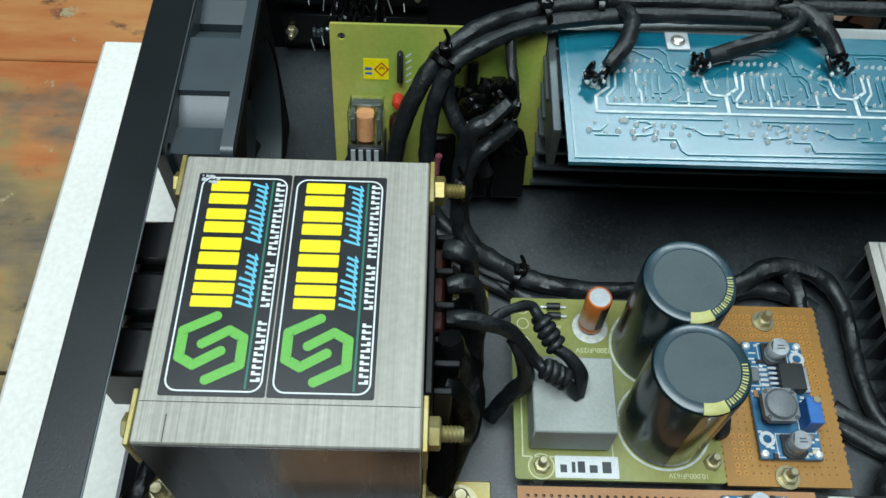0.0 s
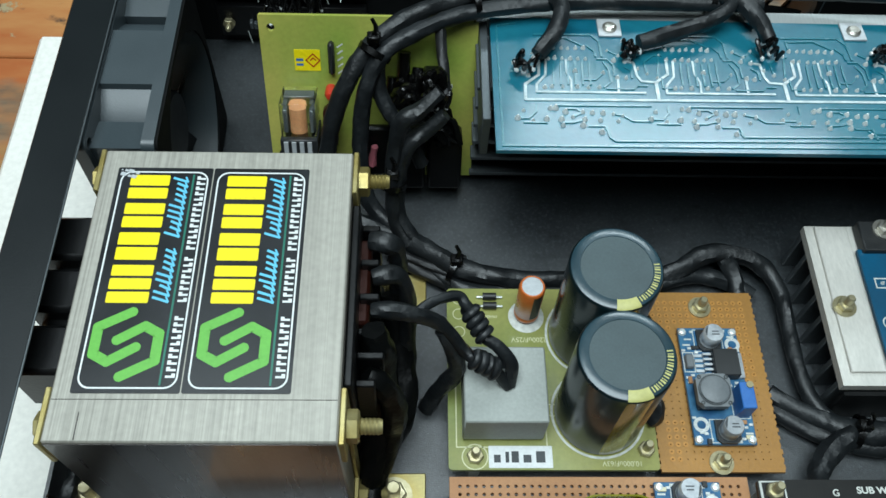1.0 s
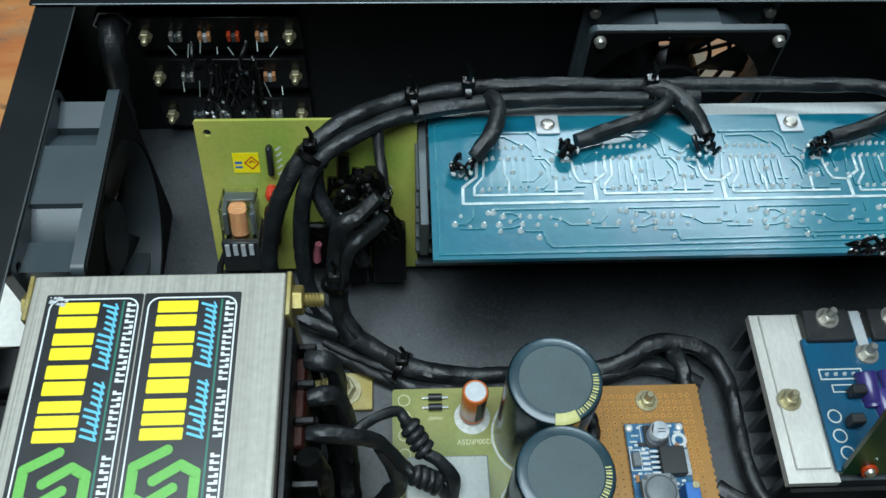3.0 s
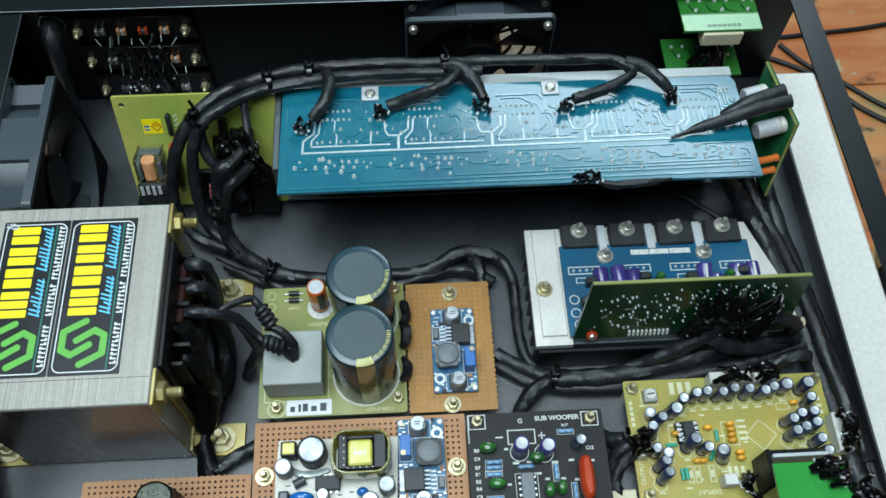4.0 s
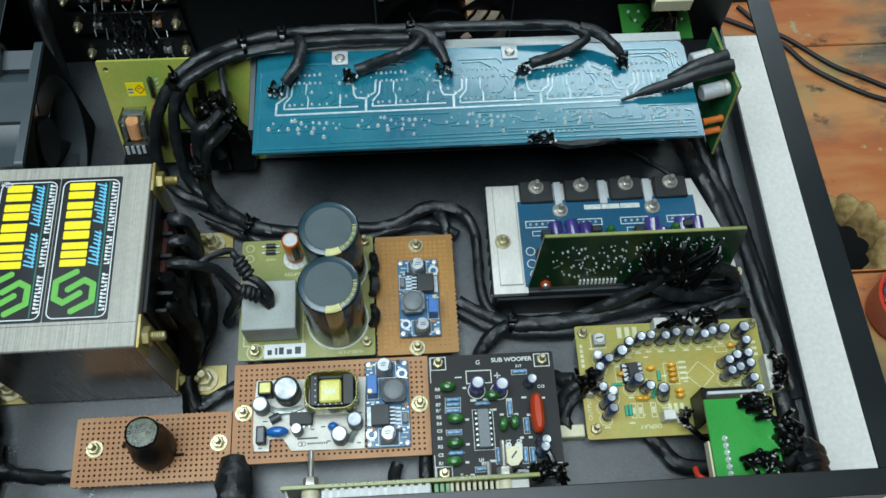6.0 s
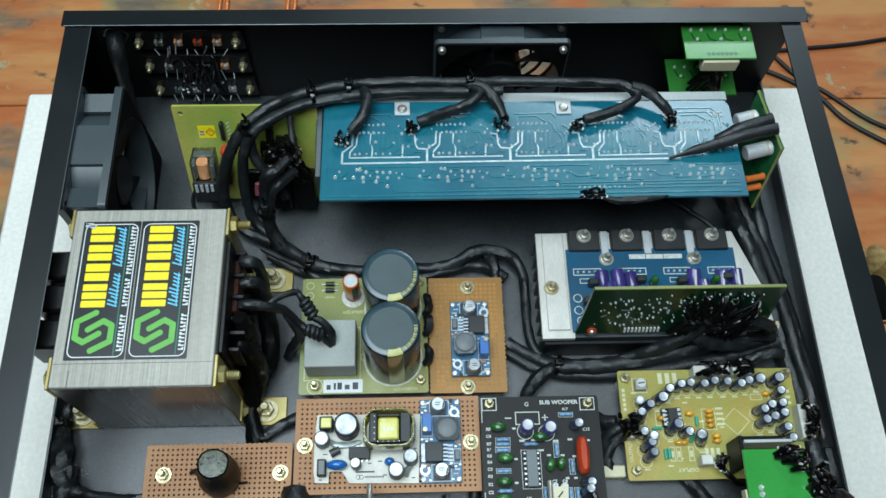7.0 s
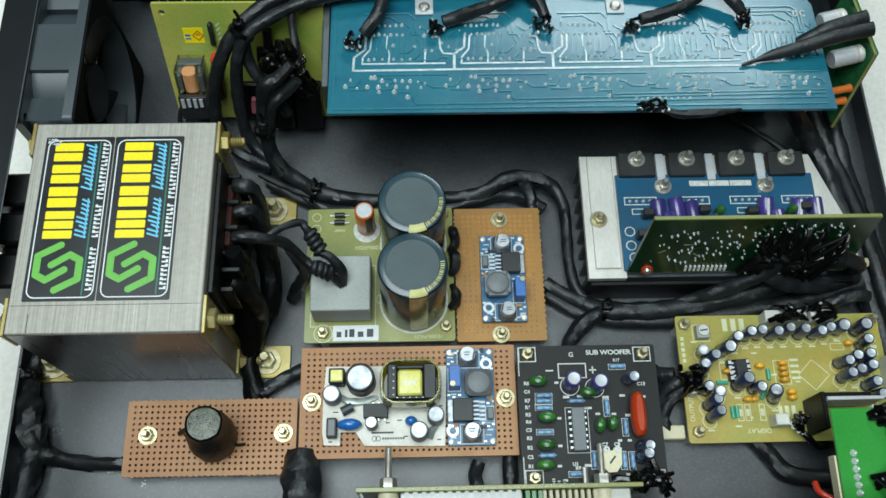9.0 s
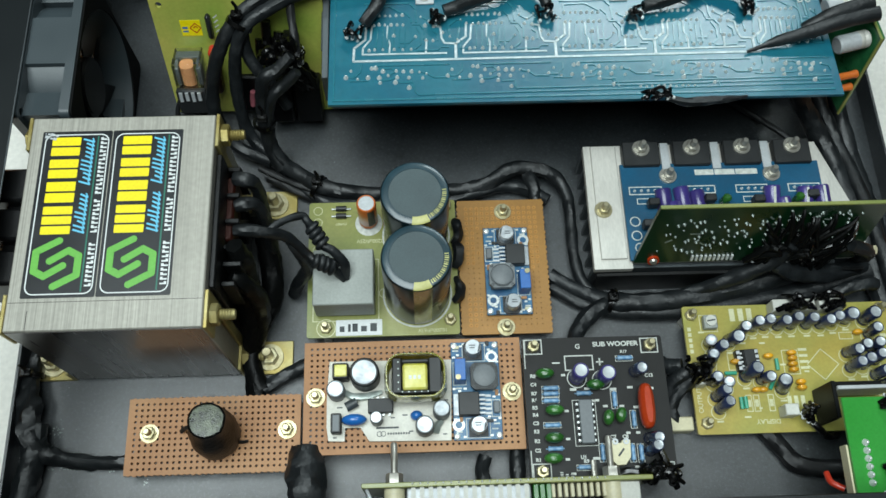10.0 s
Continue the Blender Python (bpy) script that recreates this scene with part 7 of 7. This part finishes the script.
A1 = [(212, 232, 74), (205, 238, 74), (180, 241, 72), (150, 243, 70.5), (121, 243, 70), (90, 243, 71), (60, 241, 72), (34, 236, 72), (14, 228, 71), (0, 218, 67), (-10, 207, 55), (-16, 199, 38), (-17, 192, 20), (-9, 184, 9), (8, 176, 8)]
cord(A1, [2.5, 2.6, 2.7, 2.7, 2.8, 2.8, 2.9, 3.0, 3.1, 3.2, 3.2, 3.2, 3.2, 3.2, 3.2], ties=[(122, 240, 70, (1, 0, 0), 4.8), (1, 216, 65, (0.5, 0.6, 0.6), 5.4), (36, 233, 71.5, (1, 0.3, 0), 5.2), (56, 238, 72, (1, 0, 0), 4.4)], label="long black sleeved loom arching along the blue board")
A2 = [(140, 237, 70.5), (110, 236.5, 70.5), (84, 236, 71), (60, 234, 71.5), (34, 229, 71.5), (16, 221, 70), (4, 214, 66), (-2, 207, 56), (-4.4, 201, 42), (-4.8, 195, 29), (-2, 187, 14), (10, 177, 8)]
cord(A2, [2.7, 2.7, 2.8, 2.8, 2.9, 3.0, 3.0, 3.0, 3.0, 3.0, 3.0, 3.0], label="black sleeved loom in front of the longer one")
cord([(4, 216, 66), (2, 213, 60), (2.8, 208, 52), (7.5, 203, 45), (13, 199, 38), (18, 195, 28)], 2.8)
cord([(64, 236, 72.5), (66, 229, 75), (63.5, 219, 74), (57, 210.5, 71)], [3.0, 3.0, 3.0, 2.6], label="short black sleeved branch ending on the blue board")
cord([(121, 241, 72), (127, 233, 74), (118, 226, 72.5), (104, 221, 71), (93, 217.5, 70)], [2.6, 2.4, 2.6, 3.0, 2.8], label="short black sleeved branch ending on the blue board")
cord([(121, 240, 73), (130, 236, 74), (136.5, 227, 72), (139.5, 220, 70)], [3.2, 3.2, 3.0, 2.4], label="short black sleeved branch ending on the blue board")
cord([(206, 238, 74), (213, 230, 74), (199, 222, 72), (183, 217.5, 70.5)], [2.6, 2.4, 2.8, 2.8], label="short black sleeved branch ending on the blue board")
cord([(210, 236, 75), (219, 233, 74), (227, 226, 71.5), (231, 221, 69.5)], [3.2, 3.0, 3.0, 2.4], label="short black sleeved branch ending on the blue board")
for k, p in enumerate(((52.5, 207, 68.2), (90, 215.5, 67.2), (138.5, 216.5, 67), (179, 215.5, 67), (230.5, 218, 66.8))):
    tangle(p, (3.6, 4.2, 4.5), 7, 20 + k, 0.75, "knot of blackened lead ends soldered to the blue board")
cord([(252, 203, 72), (257, 204, 74), (266, 207, 77), (282, 211, 80)], [2.2, 3.6, 3.8, 3.4], wrinkle=0.1, flat=0.75, label="fat black heat-shrink sleeve over the blue board end")
cord([(227, 194, 68.6), (234, 196, 69.6), (240, 197.4, 71), (254, 200, 74), (268, 203, 77), (284, 205.5, 79)], [0.7, 1.1, 2.4, 3.2, 3.5, 3.2], wrinkle=0.1, flat=0.75, label="fat black heat-shrink sleeve over the blue board end")
# floor looms
cord([(8, 178, 8), (20, 169, 9), (31, 162, 9), (45, 158.5, 8), (60, 157.5, 7), (80, 158.5, 7), (100, 158.5, 7), (114, 161, 9), (124, 166.5, 11), (135, 167.5, 11), (146, 164, 9), (152, 155, 7), (153, 140, 6), (153, 125, 6), (155, 112, 6), (161, 103, 6), (170, 98, 7)], [4.2, 4, 4, 3.6, 3.4, 3.4, 3.4, 3.6, 3.8, 3.6, 3.4, 3, 2.8, 2.8, 2.8, 2.8, 3], ties=[(31, 161, 8.5, (1, -0.6, 0), 5.5)], label="black sleeved loom along the chassis floor", flat=0.85)
cord([(16, 172, 5), (30, 157, 4), (50, 153.2, 3.6), (75, 154, 3.6), (95, 154.5, 3.6), (110, 158, 6), (122, 161, 5), (134, 159, 4), (143, 153, 4)], 3.2, label="black sleeved loom along the chassis floor")
cord([(133, 166, 10), (136, 160, 7), (137, 153, 4.5)], [3.6, 3.2, 3], label="short black sleeved stub on the chassis floor")
cord([(6, 168, 6), (16, 163, 5), (28, 157, 4)], 2.2, material="cable", label="thin black lead beside the transformer")
cord([(2, 172, 9), (14, 166, 8), (28, 160, 7)], 1.6, material="cable", label="thin black lead beside the transformer")
cord([(141, 114, 5), (153, 106, 5.5), (168, 99, 7), (190, 98, 8), (215, 101, 9), (240, 106, 11), (262, 112, 15), (285, 119, 20)], [3, 3.2, 4.4, 4.6, 4.8, 4.8, 4.6, 4], ties=[(168, 99, 7, (1, -0.3, 0), 5.2)], label="black sleeved loom in front of the finned heatsink")
cord([(141, 108, 3.6), (163, 96, 4.5), (195, 94, 5), (230, 97, 6), (268, 103, 8), (292, 110, 9)], [2.6, 3, 3.8, 4, 4.4, 4.2], label="black sleeved loom in front of the finned heatsink")
cord([(166, 98, 8), (157, 92, 8), (150.5, 84, 9), (147.5, 78, 13)], [4, 4, 3.6, 3], label="black sleeved branch to the black board")
# side looms
cord([(262, 196, 34), (272, 192, 20), (281, 182, 11), (288, 160, 8), (292, 130, 8), (297, 98, 7), (300, 62, 7), (302, 36, 7), (298, 20, 8), (288, 14, 12)], [4, 4.6, 5, 5, 5.2, 5.4, 5.6, 5.8, 5.4, 4.5], label="thick black sleeved loom along the chassis side")
cord([(292, 205, 14), (296, 180, 7), (300, 150, 6), (304, 110, 6), (307, 70, 6), (308.5, 30, 6)], [4, 4.4, 4.4, 4.6, 4.6, 4.6], label="thick black sleeved loom along the chassis side")
cord([(278, 210, 25), (284, 195, 14), (291, 175, 9), (296, 140, 13), (299, 105, 14), (303, 75, 13), (306, 50, 12)], 3.6, label="black sleeved loom along the chassis side")
cord([(238, 208, 6), (252, 196, 7), (268, 182, 7), (284, 160, 6)], 1.6, label="black sleeved loom under the blue board")
cord([(-94, 92, 5), (-96, 78, 6), (-96, 69, 7), (-95, 58, 8), (-94, 47, 8), (-88, 38.5, 6.5), (-79, 35, 5), (-60, 32.5, 4.5), (-44, 32.5, 4.5)], [2.8, 3.2, 4.6, 6.6, 7.4, 6.0, 3.8, 3.5, 3.5], ties=[(-96, 72, 6.5, (0, 1, 0.1), 4.4)], wrinkle=0.4, flat=0.75, label="folded black sleeved loom along the chassis side")
cord([(-90, 50, 9), (-91, 35, 7), (-94, 15, 5), (-96, 2, 5)], [4.6, 5.2, 5.0, 4.6], wrinkle=0.35, label="black sleeved loom along the chassis side")
cord([(28.5, 34, 14), (28.5, 26, 16), (29.5, 16, 17), (31, 6, 14)], [6.6, 8.2, 8.0, 6.5], wrinkle=0.25, label="fat black sleeve between the front boards")
cord([(106, 30, 6), (104, 24, 6), (105, 17, 7), (103, 8, 8)], 3.0, label="black lead under the front board")
cord([(120, 34, 6), (119.5, 20, 6), (119, 6, 6)], 3.4, label="black lead under the front board")
cord([(228, 42, 4), (236, 32, 4.5), (243, 23, 5), (256, 20, 5), (285, 19, 6)], 3.8, material="cable", label="black round cable under the ochre board")
# transformer side leads
cord([(2, 140.5, 62), (7, 139.5, 62.5), (10, 139.5, 57), (10.5, 136, 40), (8.5, 130, 22), (4, 142, 9), (0, 160, 7)], [2.8, 3.4, 3.0, 2.8, 2.8, 2.8, 2.8], label="black sleeve over transformer tags")
cord([(3, 127.5, 62.5), (7.5, 128.5, 62.5), (11.5, 129, 59), (14, 126.5, 48), (13.5, 122, 30), (13, 114, 12), (8, 104, 6)], [2.4, 3.2, 2.7, 2.5, 2.8, 3, 3], label="black sleeve over transformer tags")
cord([(3, 116.5, 62.5), (9, 116.5, 62.5), (16, 116.5, 60), (24, 117, 52), (31, 112.5, 44), (35.3, 109.2, 42), (40, 109, 39), (45.9, 105.4, 31)], [2.2, 3.0, 2.5, 2.2, 2.0, 2.0, 2.0, 1.8], label="black sleeved lead from transformer to rectifier")
cord([(4, 109, 65), (5.5, 106, 56), (4.8, 101, 40), (4, 92, 22), (2, 80, 7)], [3.6, 5.2, 5.4, 5, 4.4], wrinkle=0.3, material="tape_black", label="broad black tape-wrapped transformer lead")
cord([(15, 117, 57), (21, 122.6, 56), (29, 127, 52), (31.8, 125, 50), (34.4, 122.6, 47), (37.4, 116.4, 45), (42, 114, 43), (46.4, 110, 38), (46.4, 105.9, 31)], [1.5, 1.6, 1.7, 1.8, 1.8, 1.8, 2.1, 2.2, 1.9], label="twisted black lead from transformer to rectifier")
cord([(24, 116.5, 49), (28, 113.5, 42), (29.4, 111, 30), (24, 110, 16), (20, 108, 5)], [2.2, 2.8, 3.0, 3.0, 3.0], label="black lead looping down beside the rectifier")
cord([(2, 98, 58), (6, 97, 54), (10, 95, 40), (8, 92, 22), (3, 82, 7)], [2.4, 3.6, 4.2, 4.2, 3.8], material="tape_black", label="black sleeve over transformer tags")
cord([(8, 134, 40), (11, 120, 26), (12, 104, 16), (5, 90, 10), (2, 76, 7), (7, 62, 6)], [3.6, 4.6, 5.0, 4.8, 4.4, 3.8], material="tape_black", label="black sleeve running down the transformer side")
cord([(1, 86, 8), (2, 73, 6.5), (4, 62, 5.5), (7, 50, 4.5)], [4.4, 4.2, 4.8, 5.4], flat=0.7, material="tape_black", label="black sleeve on the chassis floor")
cord([(6, 62, 5), (16, 68, 5.5), (24, 72, 6), (34, 75, 6)], 3.2, label="black lead under the perforated board")


def coil_round(p0, p1, r, turns, w):
    """A lead wound round another."""
    a, b = Vector(p0), Vector(p1)
    d = (b - a).normalized()
    u = d.orthogonal().normalized()
    v = d.cross(u)
    return [a + (b - a) * (i / (turns * 6)) + u * (r * math.cos(i * math.pi / 3)) + v * (r * math.sin(i * math.pi / 3)) for i in range(turns * 6 + 1)]


cord(coil_round((32.6, 124.2, 49), (38, 116, 45.3), 2.5, 4, 1), 1.25, label="black lead wound round the rectifier lead", n=7)
cord(coil_round((34, 110.2, 43), (42.5, 108, 37.4), 2.6, 4, 1), 1.25, label="black lead wound round the rectifier lead", n=7)
led = thing("indicator_tip", (147.4, 77, 14), "tiny yellow insulated tip on a black lead", "wire tip")
part("tip", Solid().lathe([(0, 0), (1.3, 0), (1.5, 2), (1.0, 3.4), (0, 3.6)], (147.4, 77.6, 13.5), (-0.3, -0.4, 0.6), 10), "yellow", led)

# ---- bright scuffs in the floor paint ----
rnd = random.Random(12)
flakes = thing("paint_scuffs", (-82, 45, 0), "small bright scuffs and crumbs on the chassis floor", "scuffs")
g = Solid()
for cx, cy, rx_, ry_, count in ((-85, 46, 2.5, 6, 26), (-78, 31.4, 8, 0.8, 16), (-43, 23, 2, 2, 9), (-58, 30, 3, 0.8, 6)):
    for _ in range(count):
        x, y, q, a = cx + rnd.gauss(0, 0.6) * rx_, cy + rnd.gauss(0, 0.6) * ry_, rnd.uniform(0.15, 0.5), rnd.uniform(0, 6.28)
        g.prism([(x + q * math.cos(a + k * 2.1), y + q * math.sin(a + k * 2.1)) for k in range(3)], 0.01, 0.08)
tagged(part("flakes", g, "solder_dim", flakes), kind="stuff")

tangle((176, 17, 30), (9, 5, 6), 16, 71, 1.3, "black leads bunched behind the control board", shine=False)

# ---- on the bench ----
for x in (-46, -41, 2, 7):
    cord([(x, 368, -26.4), (x + 0.6, 384, -26.2), (x - 0.4, 402, -26.4)], 1.5, material="orange", wrinkle=0, label="short orange insulated wire on the bench", group="orange wires on the bench")
for pts, r in (([(318, 338, -26.3), (345, 336, -26.3), (369, 338, -26.3), (400, 341, -26.3), (430, 346, -26.3), (468, 353, -26.3), (530, 374, -26.3)], 1.5),
               ([(330, 322, -26.2), (352, 310, -26.2), (369, 297, -26.2), (384, 277, -26.2), (412, 257, -26.2), (438, 245, -26.2), (500, 212, -26.2)], 1.6),
               ([(345, 330, -26.3), (358, 313, -26.3), (375, 300, -26.3), (398, 279, -26.3), (420, 266, -26.3), (446, 248, -26.3), (480, 210, -26.3)], 1.5)):
    cord(pts, r, label="black rubber lead lying on the bench", material="cable", wrinkle=0.0, group="leads on the bench")
cup = thing("red_cup", (394, 106, -28), "small red plastic cup full of bright wire scraps", "cup")
part("wall", Solid().lathe([(0, 0), (17, 0), (20, 4), (22, 24), (22.4, 25), (20.6, 25), (20.2, 23), (19.4, 15), (0, 15)], (394, 106, -28), n=40), "red", cup)
g = Solid()
rnd = random.Random(8)
for k in range(220):
    a, q = rnd.uniform(0, 6.283), 17.5 * math.sqrt(rnd.random())
    x, y, z = 394 + q * math.cos(a), 106 + q * math.sin(a), -28 + 16 + rnd.uniform(0, 4)
    b = rnd.uniform(0, 6.283)
    g.rod((x, y, z), (x + 4 * math.cos(b), y + 4 * math.sin(b), z + rnd.uniform(-1, 2)), 0.45, 5)
tagged(part("wire_scrap", g, "alu_dark", cup), kind="stuff")
for x0, y0, x1, y1 in ((364, 128, 367, 116), (381, 76, 389, 66)):
    e = thing("metal_offcut", (x0, y0, -28), "dark metal offcut lying on the bench", "offcut", "offcuts on the bench")
    part("rod", Solid().tube([(x0, y0, -26), ((x0 + x1) / 2 + 0.6, (y0 + y1) / 2, -25.8), (x1, y1, -26)], [1.2, 2.0, 1.6], 8), "ferrite", e)
